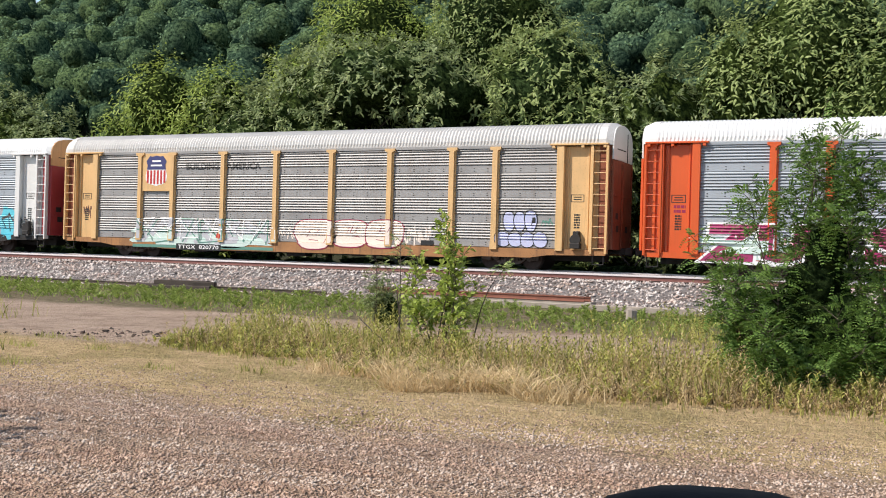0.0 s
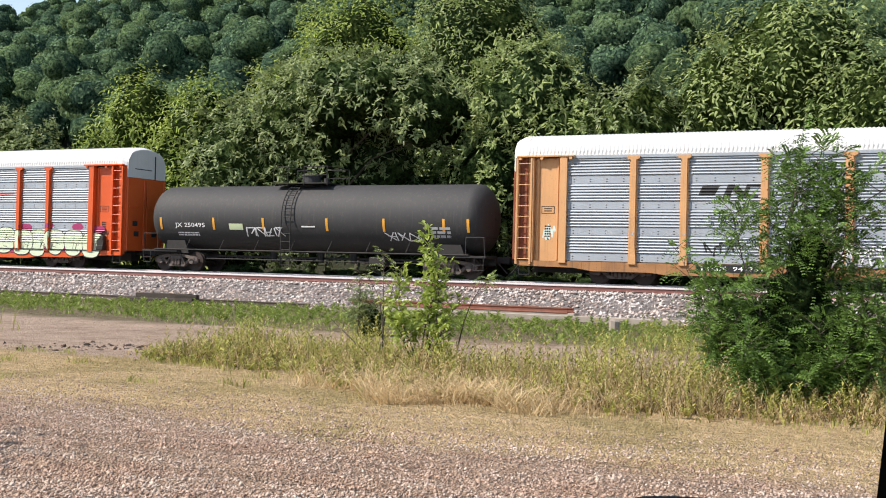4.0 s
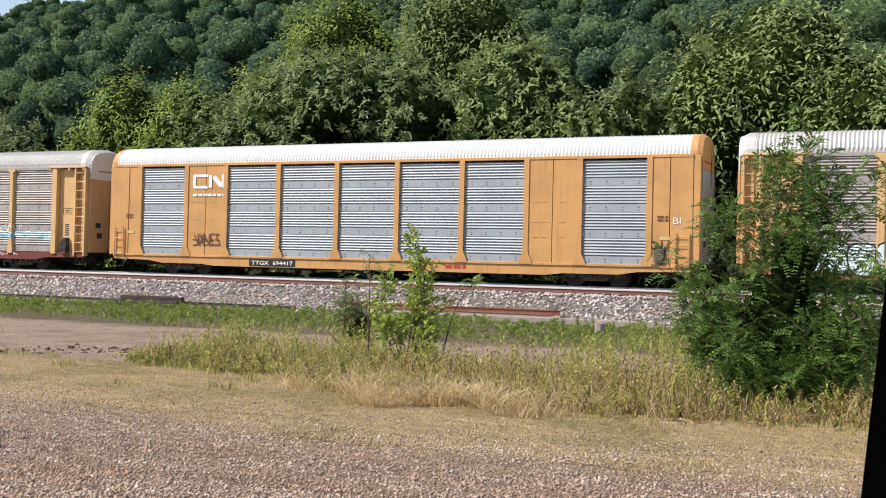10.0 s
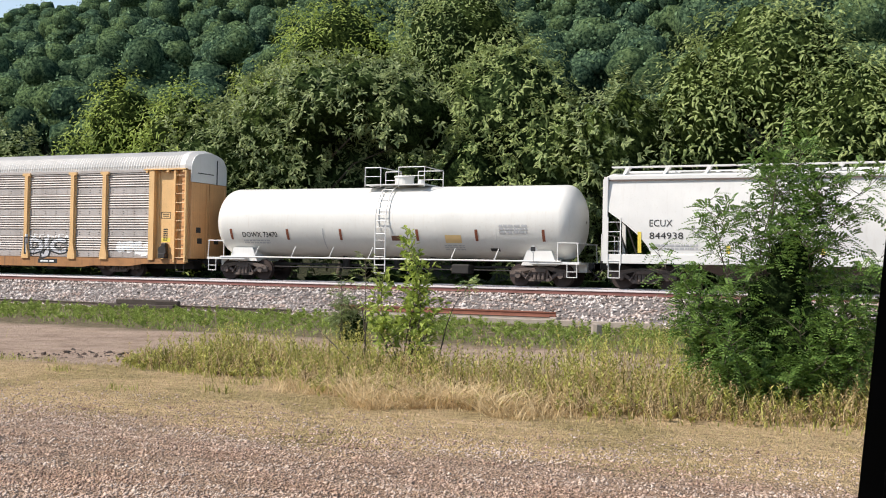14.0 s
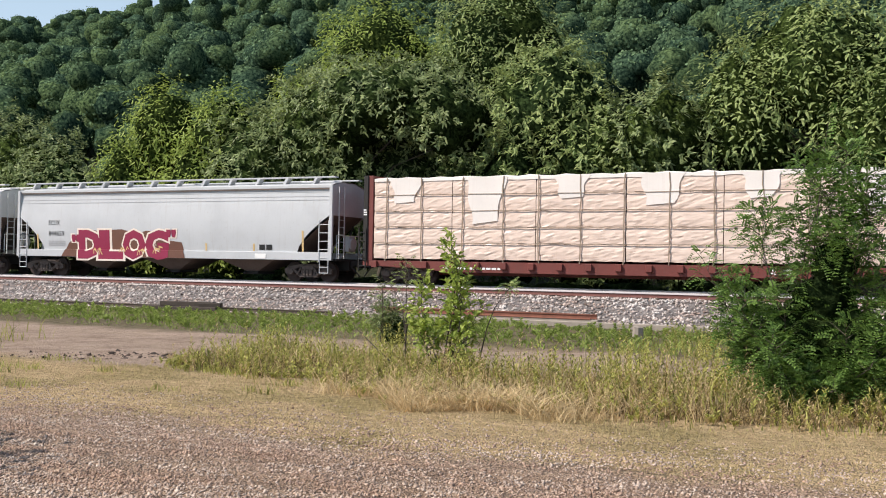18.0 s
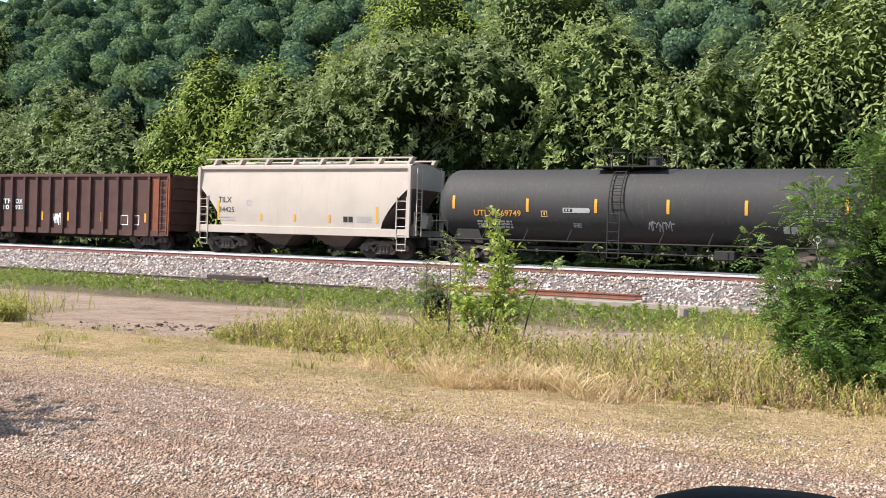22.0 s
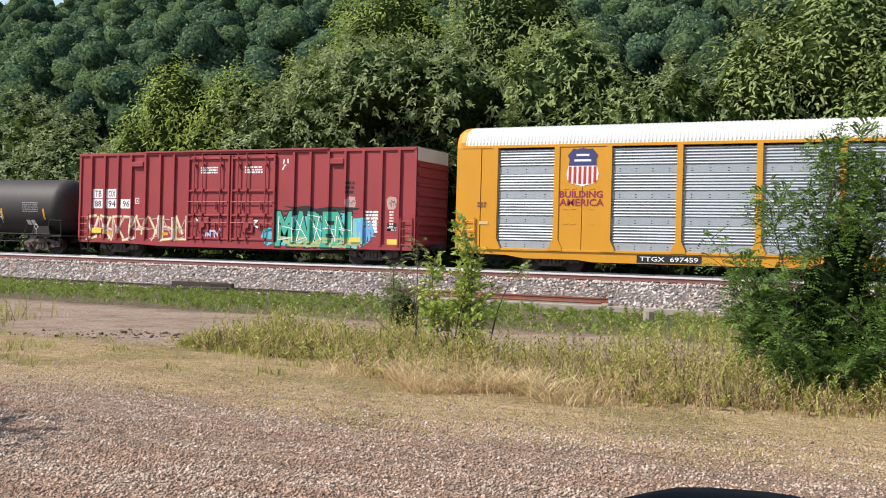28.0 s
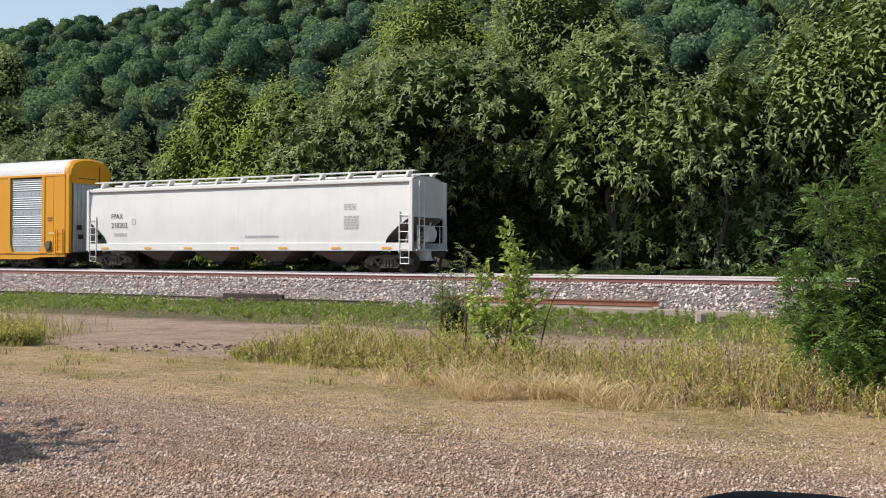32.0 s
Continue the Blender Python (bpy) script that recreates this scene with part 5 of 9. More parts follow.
TANGLE = (((0, 0), (0, 1)), ((0, 1), (0.7, 1)), ((0, 0.5), (0.6, 0.5)), ((0, 0), (0.8, 0.1)), ((0, 1), (0.45, 0.3)), ((0.45, 0.3), (0.9, 1)), ((0.9, 1), (0.9, 0)), ((0.1, 0.95), (0.9, 0.05)), ((0.7, 1), (0.3, 0)), ((0.2, 0.6), (0.9, 0.45)))


def tangle(seed, n, fat, aspect):
    """Interlocking slanted strokes, n groups side by side, like the bodies of graffiti letters that nobody can read."""
    rng = random.Random(seed)
    out = []
    for i in range(n):
        for (a, b), (c, d) in rng.sample(TANGLE, 4):
            j = lambda: rng.uniform(-0.09, 0.09)
            a, b, c, d = (i + a + j()) / n, 0.1 + 0.8 * b + j() * 0.5, (i + c + j()) / n, 0.1 + 0.8 * d + j() * 0.5
            ux, uz = (c - a) * aspect, d - b
            ln = math.hypot(ux, uz) or 1
            ux, uz = ux / ln, uz / ln
            px, pz = -uz * fat / aspect, ux * fat
            ex, ez = ux * fat * 0.7 / aspect, uz * fat * 0.7
            k = rng.uniform(0.75, 1.3)
            out.append([(a - ex + px, b - ez + pz), (a - ex - px, b - ez - pz), (c + ex - px * k, d + ez - pz * k), (c + ex * 1.3, d + ez * 1.3), (c + ex + px * k, d + ez + pz * k)])
    return out


def swell(shapes, k):
    """The same outlines, each grown about its middle."""
    out = []
    for poly in shapes:
        cx, cz = sum(a for a, _ in poly) / len(poly), sum(b for _, b in poly) / len(poly)
        out.append([(cx + (a - cx) * k, cz + (b - cz) * k) for a, b in poly])
    return out


def inner(rng, n):
    """Short curved slits that shape the letter-like bodies of wild()."""
    out = []
    for i in range(n):
        c = (i + 0.5) / n
        for _ in range(3):
            x, z = c + rng.uniform(-0.28, 0.2) / n, rng.uniform(0.25, 0.68)
            w, h = rng.uniform(0.04, 0.09) / n, rng.uniform(0.1, 0.24)
            if rng.random() < 0.4:
                w, h = rng.uniform(0.15, 0.3) / n, 0.035
            out.append([(x, z), (x + w, z - 0.02), (x + w * 1.1, z + h), (x + w * 0.1, z + h + 0.02)])
    return out


def blob(rng, n=26, rough=0.12):
    """One uneven cloud outline in the unit square."""
    pts = []
    for i in range(n):
        a = i * math.tau / n
        c, s = math.cos(a), math.sin(a)
        k = (abs(c) ** 3.5 + abs(s) ** 3.5) ** (-1 / 3.5)
        r = (1 + rng.uniform(-rough, rough * 0.4)) * k
        pts.append((0.5 + 0.5 * c * r, 0.5 + 0.5 * s * r))
    return [pts]


HALF_SHIELD = [(0.5, 1.0), (0.32, 0.965), (0.2, 0.985), (0.03, 0.81), (0.09, 0.69), (0.06, 0.54), (0.0, 0.34), (0.03, 0.18), (0.17, 0.075), (0.38, 0.04), (0.5, 0.0)]
SHIELD = HALF_SHIELD + [(1 - a, b) for a, b in HALF_SHIELD[-2:0:-1]]


def shield(car, x0, x1, z0, z1, y):
    """A badge in the shape of a shield: blue head, red and white stripes, pale bars where its lettering is."""
    ob = paint("badge", car, M["ink_white"], x0, x1, z0, z1, y, shape=[SHIELD], label="shield badge with a blue head and red stripes")
    left = [(a, max(b, 0.54)) for a, b in HALF_SHIELD if b > 0.5]
    head = left + [(1 - a, b) for a, b in left[:0:-1]]
    paint("badge_head", ob, M["ink_navy"], x0, x1, z0, z1, y - 0.004, shape=[head])
    for i in range(6):
        a = 0.065 + i * 0.155
        low = 0.065 + 0.75 * abs(a + 0.045 - 0.5) ** 3
        paint("badge_stripe", ob, M["ink_red"], x0, x1, z0, z1, y - 0.004, shape=[[(a, low), (a + 0.09, low), (a + 0.09, 0.52), (a, 0.52)]])
    for zz, u in ((0.79, 0.3), (0.65, 0.24)):
        paint("badge_bar", ob, M["ink_white"], x0, x1, z0, z1, y - 0.008, shape=[[(u, zz), (1 - u, zz), (1 - u, zz + 0.055), (u, zz + 0.055)]])
    return ob


# ---- covered car carriers ----
PANEL_TOP, PANEL_FOOT, RIBS = 4.92, 0.88, 4


def rib_profile(y, ribs=RIBS, deep=0.085):
    """The side panels' corrugation, from the top down: four sheets of ribs above a flat band with holes."""
    sheet = (PANEL_TOP - PANEL_FOOT) / 4
    p = 0.172 * RIBS / ribs
    k = 0.9 * RIBS / ribs
    pts = []
    for s in range(4):
        z = PANEL_TOP - s * sheet
        for r in range(ribs):
            t = z - r * p
            pts += [(y, t), (y - 0.65 * deep, t - 0.04 * k), (y - deep, t - 0.105 * k), (y - 0.82 * deep, t - 0.13 * k), (y, t - 0.14 * k)]
        t = z - ribs * p
        pts += [(y, t), (y - 0.025, t - 0.02), (y - 0.025, z - sheet + 0.02), (y, z - sheet + 0.005)]
    return pts


def side_panel(car, x0, x1, y, material, turn, ribs=RIBS, deep=0.085):
    bm = bmesh.new()
    sweep(bm, rib_profile(y, ribs, deep), x0, x1)
    ob = part("side_panel", bm, material, car)
    ob.matrix_local = pose(0, 0, 0, 0, 0, turn)
    if turn == 0:
        bm = bmesh.new()
        sheet = (PANEL_TOP - PANEL_FOOT) / 4
        n = max(3, int((x1 - x0) / 0.62))
        for s in range(4):
            for dz in (0.09, 0.19):
                for i in range(n):
                    x = x0 + (i + 0.5) * (x1 - x0) / n
                    z = PANEL_TOP - (s + 1) * sheet + dz
                    box(bm, x - 0.03, x + 0.03, y - 0.029, y - 0.02, z - 0.014, z + 0.014)
        part("perforation", bm, M["hole"], ob)["kind"] = "stuff"
    return ob


def roof_mesh(half, top=5.97, ribs=0.15):
    prof = [(-1.47, 5.03), (-1.465, 5.2), (-1.41, 5.4), (-1.22, 5.68), (-0.95, 5.83), (-0.5, 5.925), (0, top)]
    prof = prof + [(-y, z) for y, z in prof[-2::-1]]
    n = int(2 * half / ribs) * 2
    xs = np.linspace(-half, half, n + 1)
    v, f = [], []
    k = len(prof)
    for i, x in enumerate(xs):
        o = 0.04 if i % 2 else 0.0
        for j, (y, z) in enumerate(prof):
            lip = 0 if j in (0, k - 1) else o
            ln = math.hypot(y, z - 4.2)
            v.append((x, y + y / ln * lip, z + (z - 4.2) / ln * lip))
    for i in range(n):
        for j in range(k - 1):
            f.append((i * k + j, (i + 1) * k + j, (i + 1) * k + j + 1, i * k + j + 1))
    me = bpy.data.meshes.new("roof")
    me.from_pydata(v, [], f)
    return me, prof


def end_plate(car, name, prof, x, t, material, label=""):
    bm = bmesh.new()
    a = [bm.verts.new((x - t, y, z)) for y, z in prof]
    b = [bm.verts.new((x + t, y, z)) for y, z in prof]
    n = len(prof)
    bm.faces.new(a)
    bm.faces.new(b[::-1])
    for i in range(n):
        bm.faces.new((a[i], a[(i + 1) % n], b[(i + 1) % n], b[i]))
    return part(name, bm, material, car, label)


def hood(car, name, x0, x1, squeeze, material, label=""):
    """The smooth end piece of a curved roof, drawn in a little towards its outer edge."""
    prof = ROOF_A[1]
    bm = bmesh.new()
    a = [bm.verts.new((x0, y * 1.012, z + 0.03 * (z > 5.1))) for y, z in prof]
    m = [bm.verts.new((x0 + (x1 - x0) * 0.55, y * 1.012, z + 0.03 * (z > 5.1))) for y, z in prof]
    b = [bm.verts.new((x1, y * squeeze, 4.2 + (z - 4.2) * squeeze)) for y, z in prof]
    for p, q in ((a, m), (m, b)):
        for i in range(len(prof) - 1):
            bm.faces.new((p[i], q[i], q[i + 1], p[i + 1]))
    bm.faces.new(b)
    bmesh.ops.recalc_face_normals(bm, faces=bm.faces[:])
    return part(name, bm, material, car, label)


def ends_and_deck(car, half, body, cap, sill, upper=4.45, out=0.14, side=1.37, doors=True):
    prof = ROOF_A[1]
    for s in (-1, 1):
        x = s * (half + out)
        end_plate(car, "end_cap", [(-side, upper), *[(y * 0.94, 4.2 + (z - 4.2) * 0.95) for y, z in prof if z > 5.1], (side, upper)], x, 0.03, cap)
        bm = bmesh.new()
        box(bm, x + s * 0.03, x + s * 0.045, 0.55, 0.62, upper - 0.6, 5.6)
        box(bm, x + s * 0.03, x + s * 0.04, -0.9, 0.35, 4.86, 4.9)
        part("cap_seam", bm, M["hole"], car)
        for a, b in ((-side, -0.03), (0.03, side)) if doors else ():
            bm = bmesh.new()
            box(bm, x - 0.05, x + 0.05, a, b, 0.9, upper - 0.02, 0.015)
            for z in (1.9, 3.0):
                box(bm, x + s * 0.05 - 0.03, x + s * 0.05 + 0.03, a + 0.1, b - 0.1, z, z + 0.08)
            rod(bm, (x + s * 0.08, (a + b) / 2 + 0.45, 0.95), (x + s * 0.08, (a + b) / 2 + 0.45, upper - 0.1), 0.025, 0.025, 6)
            part("end_door", bm, body, car)
        # side returns from the door to the first bay
        for t in (-1, 1):
            bm = bmesh.new()
            box(bm, *sorted((s * (half - 0.4), x - s * 0.06)), *sorted((t * (side - 0.05), t * side)), 0.9, 5.0, 0.01)
            part("end_return", bm, body, car)
        for z, y in ((1.6, -0.9), (1.6, 0.4), (2.1, -1.0)):
            bm = bmesh.new()
            box(bm, x + s * 0.051, x + s * 0.058, y, y + 0.35, z, z + 0.25)
            part("end_placard", bm, M["hole"], car)
    bm = bmesh.new()
    for s in (-1, 1):
        y = s * 1.43
        slab(bm, [(-half + 0.05, 0.87), (-half + 0.05, 0.66), (-11.6, 0.62), (-10.8, 0.5), (-8.6, 0.5), (-7.9, 0.42), (7.9, 0.42), (8.6, 0.5), (10.8, 0.5), (11.6, 0.62), (half - 0.05, 0.66), (half - 0.05, 0.87)], y - 0.06, y + 0.06)
    part("side_sill", bm, sill, car, "weathered side sill with rust streaks")
    bm = bmesh.new()
    box(bm, -half + 0.1, half - 0.1, -1.37, 1.37, 0.78, 0.86)
    box(bm, -half + 0.4, half - 0.4, -0.32, 0.32, 0.4, 0.78)
    rng = random.Random(3)
    for x in (-6.2, -3.8, -1.0, 2.4, 5.4):
        box(bm, x, x + rng.uniform(0.5, 1.3), -1.15, -0.5, rng.uniform(0.24, 0.36), 0.62, 0.03)
    rod(bm, (-8, -1.0, 0.4), (8, -1.0, 0.4), 0.03, 0.03, 6)
    part("underframe", bm, M["steel_dark"], car)
    running_gear(car, (-9.8, 9.8), half)
    # steps and hand brake gear at the ends
    for s in (-1, 1):
        bm = bmesh.new()
        x = s * (half - 0.35)
        for dx in (-0.22, 0.22):
            rod(bm, (x + dx, -1.44, 0.66), (x + dx, -1.44, 0.3), 0.018, 0.018, 6)
        rod(bm, (x - 0.22, -1.44, 0.3), (x + 0.22, -1.44, 0.3), 0.018, 0.018, 6)
        part("step", bm, M["steel_dark"], car)


BAYS = (-12.05, -9.25, -7.3, -4.37, -1.46, 1.46, 4.37, 7.3, 9.25, 12.05)
POST_OUT = -1.56


def post_mesh(flare):
    bm = bmesh.new()
    w = 0.1
    slab(bm, [(-w, 0.8), (-w - flare, 0.8), (-w - flare, 0.98), (-w, 1.55), (-w, 4.82), (-0.24, 4.88), (-0.24, 4.98), (0.24, 4.98), (0.24, 4.88), (w, 4.82), (w, 1.55), (w + flare, 0.98), (w + flare, 0.8), (w, 0.8)], POST_OUT, -1.36)
    box(bm, -0.16, -0.1, POST_OUT + 0.09, -1.36, 1.0, 4.85)
    box(bm, 0.1, 0.16, POST_OUT + 0.09, -1.36, 1.0, 4.85)
    return share("post", bm)


POSTS = {}


def open_autorack(label, at, paint_mat, panel, roof, cap, sill=None, end=None, flare=0.05):
    """A car carrier with outside posts, recessed end bays with ladders, and a corrugated roof."""
    half = 14.0
    car = rail_car("autorack_car", label, at)
    sill, end = sill or paint_mat, end or paint_mat
    if flare not in POSTS:
        POSTS[flare] = post_mesh(flare)
    for turn in (0, 180):
        for a, b in zip(BAYS, BAYS[1:]):
            side_panel(car, a + 0.08, b - 0.08, -1.38, panel, turn, 6, 0.065)
        for x in BAYS[1:-1]:
            p = attach("post", POSTS[flare].copy() if POSTS[flare].materials and POSTS[flare].materials[0] != paint_mat else POSTS[flare], paint_mat, car)
            p.data.materials.clear()
            p.data.materials.append(paint_mat)
            POSTS[flare] = p.data
            p.matrix_local = pose(0, 0, 0, 0, 0, turn) @ pose(x, 0, 0)
        bm = bmesh.new()
        box(bm, -12.0, 12.0, -1.47, -1.34, 4.92, 5.04)
        o = part("top_rail", bm, panel, car)
        o.matrix_local = pose(0, 0, 0, 0, 0, turn)
        for s in (-1, 1):
            g = pose(0, 0, 0, 0, 0, turn)
            q = lambda a, b: sorted((s * a, s * b))
            for name, boxes in (("bay_post", (((11.9, 12.2), POST_OUT, -1.3, 0.8, 4.98),)), ("bay_panel", (((12.2, 13.28), -1.32, -1.27, 0.86, 4.96),)), ("bay_stile", (((12.3, 12.36), -1.36, -1.315, 0.9, 4.9),)), ("bay_stile", (((13.1, 13.2), -1.38, -1.315, 0.9, 4.9),)),
                                ("bay_post", (((13.28, 13.36), POST_OUT + 0.02, -1.25, 0.8, 4.98),)), ("bay_panel", (((13.36, 13.62), -1.3, -1.24, 0.86, 4.98),)), ("end_bracket", (((11.6, 14.0), POST_OUT - 0.04, -1.4, 4.99, 5.06),)),
                                ("bracket_foot", (((11.7, 11.82), POST_OUT - 0.02, -1.42, 4.88, 5.0),)), ("bracket_foot", (((12.9, 13.02), POST_OUT - 0.02, -1.42, 4.88, 5.0),)), ("bracket_foot", (((13.8, 13.92), POST_OUT - 0.02, -1.42, 4.88, 5.0),))):
                bm = bmesh.new()
                for xs, y0, y1, z0, z1 in boxes:
                    box(bm, *q(*xs), y0, y1, z0, z1, 0.008)
                part(name, bm, paint_mat, car).matrix_local = g
            if turn == 0:
                ladder("ladder", car, paint_mat, s * 13.68, POST_OUT + 0.02, 0.72, 4.95, 0.6, 10, 0.035)
                bm = bmesh.new()
                box(bm, *q(13.92, 14.0), POST_OUT, -1.3, 0.72, 4.96)
                part("corner_post", bm, paint_mat, car)
                paint("notice", car, M["ink_black"], min(s * 12.45, s * 13.0), max(s * 12.45, s * 13.0), 2.75, 3.05, -1.32, shape=[[(0, 0), (1, 0), (1, 0.08), (0, 0.08)], [(0, 0.92), (1, 0.92), (1, 1), (0, 1)], [(0, 0), (0.05, 0), (0.05, 1), (0, 1)], [(0.95, 0), (1, 0), (1, 1), (0.95, 1)], [(0.2, 0.3), (0.8, 0.3), (0.8, 0.42), (0.2, 0.42)], [(0.2, 0.6), (0.8, 0.6), (0.8, 0.72), (0.2, 0.72)]])
                paint("small_print", car, M["ink_black"], min(s * 12.6, s * 12.85), max(s * 12.6, s * 12.85), 1.7, 2.3, -1.32, shape=bars(random.Random(int(at * 7) + s), 6, 3))
    # hand brake at the trailing end
    bm = bmesh.new()
    box(bm, 12.55, 12.95, -1.66, -1.36, 0.9, 1.12, 0.02)
    rod(bm, (12.75, -1.5, 1.25), (12.75, -1.62, 1.25), 0.22, 0.22, 14)
    box(bm, 12.62, 12.9, -1.55, -1.32, 1.1, 1.6, 0.04)
    part("hand_brake", bm, M["steel_dark"], car, "dark hand brake wheel and housing")
    attach("roof", ROOF_A[0].copy(), roof, car)
    for s in (-1, 1):
        hood(car, "roof_hood", s * 13.58, s * 14.12, 0.95, roof, "smooth folded end of the roof")
    ends_and_deck(car, half, end, cap, sill)
    return car


ROOF_A = roof_mesh(13.6)
ROOF_B = roof_mesh(13.55)


def rack_depth(base, posts, out, w=0.1, ribs=RIBS, deep=0.085):
    prof = sorted((z, y) for y, z in rib_profile(0, ribs, deep))
    pz, py = [a for a, _ in prof], [b for _, b in prof]

    def f(x, z):
        if z < PANEL_FOOT - 0.005:
            return -1.495
        for p in posts:
            if abs(x - p) < w + 0.004:
                return out
        return base + float(np.interp(z, pz, py))
    cuts = sorted([p + d for p in posts for d in (-w, -w - 0.012, w, w + 0.012)]), [0.868, 0.878] + sorted({round(z, 4) for z in pz})
    return f, cuts


DEPTH_A, CUTS_A = rack_depth(-1.38, BAYS[1:-1], POST_OUT, 0.1, 6, 0.065)


def number_board(car, text, x0, x1, z0, z1, y, material=None, back=True):
    if back:
        bm = bmesh.new()
        box(bm, x0 - 0.12, x1 + 0.12, y - 0.008, y, z0 - 0.06, z1 + 0.06)
        ob = part("number_board", bm, M["ink_black"], car, "black board with white reporting marks")
    else:
        ob = car
    paint("reporting_mark", ob, material or M["ink_white"], x0, x1, z0, z1, y - 0.008 * back, text=text, fat=0.012)


# ---- car carriers with flush frames ----
FLUSH = ((-12.13, -9.46), (-7.3, -4.52), (-4.52, -1.58), (-1.58, 1.31), (1.31, 4.26), (4.26, 7.05), (9.24, 11.98))


def flush_autorack(label, at, paint_mat, panel, roof):
    half = 13.65
    car = rail_car("autorack_car", label, at)
    for turn in (0, 180):
        g = pose(0, 0, 0, 0, 0, turn)
        for a, b in FLUSH:
            side_panel(car, a + 0.1, b - 0.1, -1.42, panel, turn, 6, 0.055)
        for a, b in ((-9.46, -7.3), (7.05, 9.24)):
            bm = bmesh.new()
            box(bm, a - 0.06, (a + b) / 2 - 0.012, -1.52, -1.44, 0.86, 4.98, 0.008)
            box(bm, (a + b) / 2 + 0.012, b + 0.06, -1.52, -1.44, 0.86, 4.98, 0.008)
            for x in (a + 0.3, (a + b) / 2 + 0.3, (a + b) / 2 - 0.45):
                for z in (1.9, 2.5, 3.3):
                    box(bm, x, x + 0.2, -1.535, -1.52, z, z + 0.03)
            part("solid_panel", bm, paint_mat, car).matrix_local = g
        for x in sorted({e for bay in FLUSH for e in bay}):
            bm = bmesh.new()
            slab(bm, [(x - 0.28, 0.84), (x - 0.28, 0.95), (x - 0.11, 1.3), (x - 0.11, 5.0), (x + 0.11, 5.0), (x + 0.11, 1.3), (x + 0.28, 0.95), (x + 0.28, 0.84)], -1.56, -1.40)
            part("post", bm, paint_mat, car).matrix_local = g
        for s in (-1, 1):
            bm = bmesh.new()
            q = lambda a, b: sorted((s * a, s * b))
            box(bm, *q(12.0, 12.75), -1.52, -1.40, 0.84, 5.0, 0.008)
            box(bm, *q(12.78, 13.62), -1.53, -1.38, 0.84, 5.05, 0.008)
            part("corner_panel", bm, paint_mat, car).matrix_local = g
        bm = bmesh.new()
        box(bm, -13.62, 13.62, -1.55, -1.36, 4.98, 5.10, 0.01)
        box(bm, -13.62, 13.62, -1.54, -1.36, 0.80, 0.90, 0.01)
        part("top_rail", bm, paint_mat, car).matrix_local = g
    for s in (-1, 1):
        ladder("ladder", car, paint_mat, s * 13.25, -1.6, 0.75, 2.15, 0.5, 4, 0.022)
        x = s * 12.6
        paint("small_print", car, M["ink_brown"], x - 0.3, x + 0.1, 2.55, 2.8, -1.535, shape=bars(random.Random(int(at) + s), 2, 2))
        paint("notice", car, M["ink_gold"], x - 0.2, x + 0.2, 1.85, 1.98, -1.535, shape=[[(0, 0), (1, 0), (1, 1), (0, 1)]])
    bm = bmesh.new()
    rod(bm, (12.4, -1.52, 1.25), (12.4, -1.66, 1.25), 0.2, 0.2, 14)
    box(bm, 12.25, 12.6, -1.62, -1.5, 0.95, 1.5, 0.03)
    part("hand_brake", bm, M["truck"], car, "rusty hand brake wheel")
    attach("roof", ROOF_B[0].copy(), roof, car)
    for s in (-1, 1):
        hood(car, "roof_end", s * 13.5, s * 13.93, 0.96, paint_mat)
        bm = bmesh.new()
        box(bm, *sorted((s * 13.6, s * 13.9)), -1.5, -1.3, 0.84, 5.05, 0.02)
        part("corner_post", bm, paint_mat, car)
        # ridged grey end doors behind the corner
        bm = bmesh.new()
        box(bm, s * 13.84 - 0.04, s * 13.84 + 0.04, -1.2, 1.37, 0.9, 4.6)
        door = part("end_door", bm, panel, car, "ridged galvanised end door")
        for a in np.arange(-1.18, 1.3, 0.27):
            bm = bmesh.new()
            box(bm, s * 13.88 - 0.045, s * 13.88 + 0.045, a, a + 0.2, 0.92, 4.58, 0.02)
            part("end_door_rib", bm, panel, door)
    ends_and_deck(car, half, paint_mat, paint_mat, paint_mat, 4.6, 0.24, 1.37, False)
    return car


DEPTH_B, CUTS_B = rack_depth(-1.42, (), -1.56, 0.1, 6, 0.055)


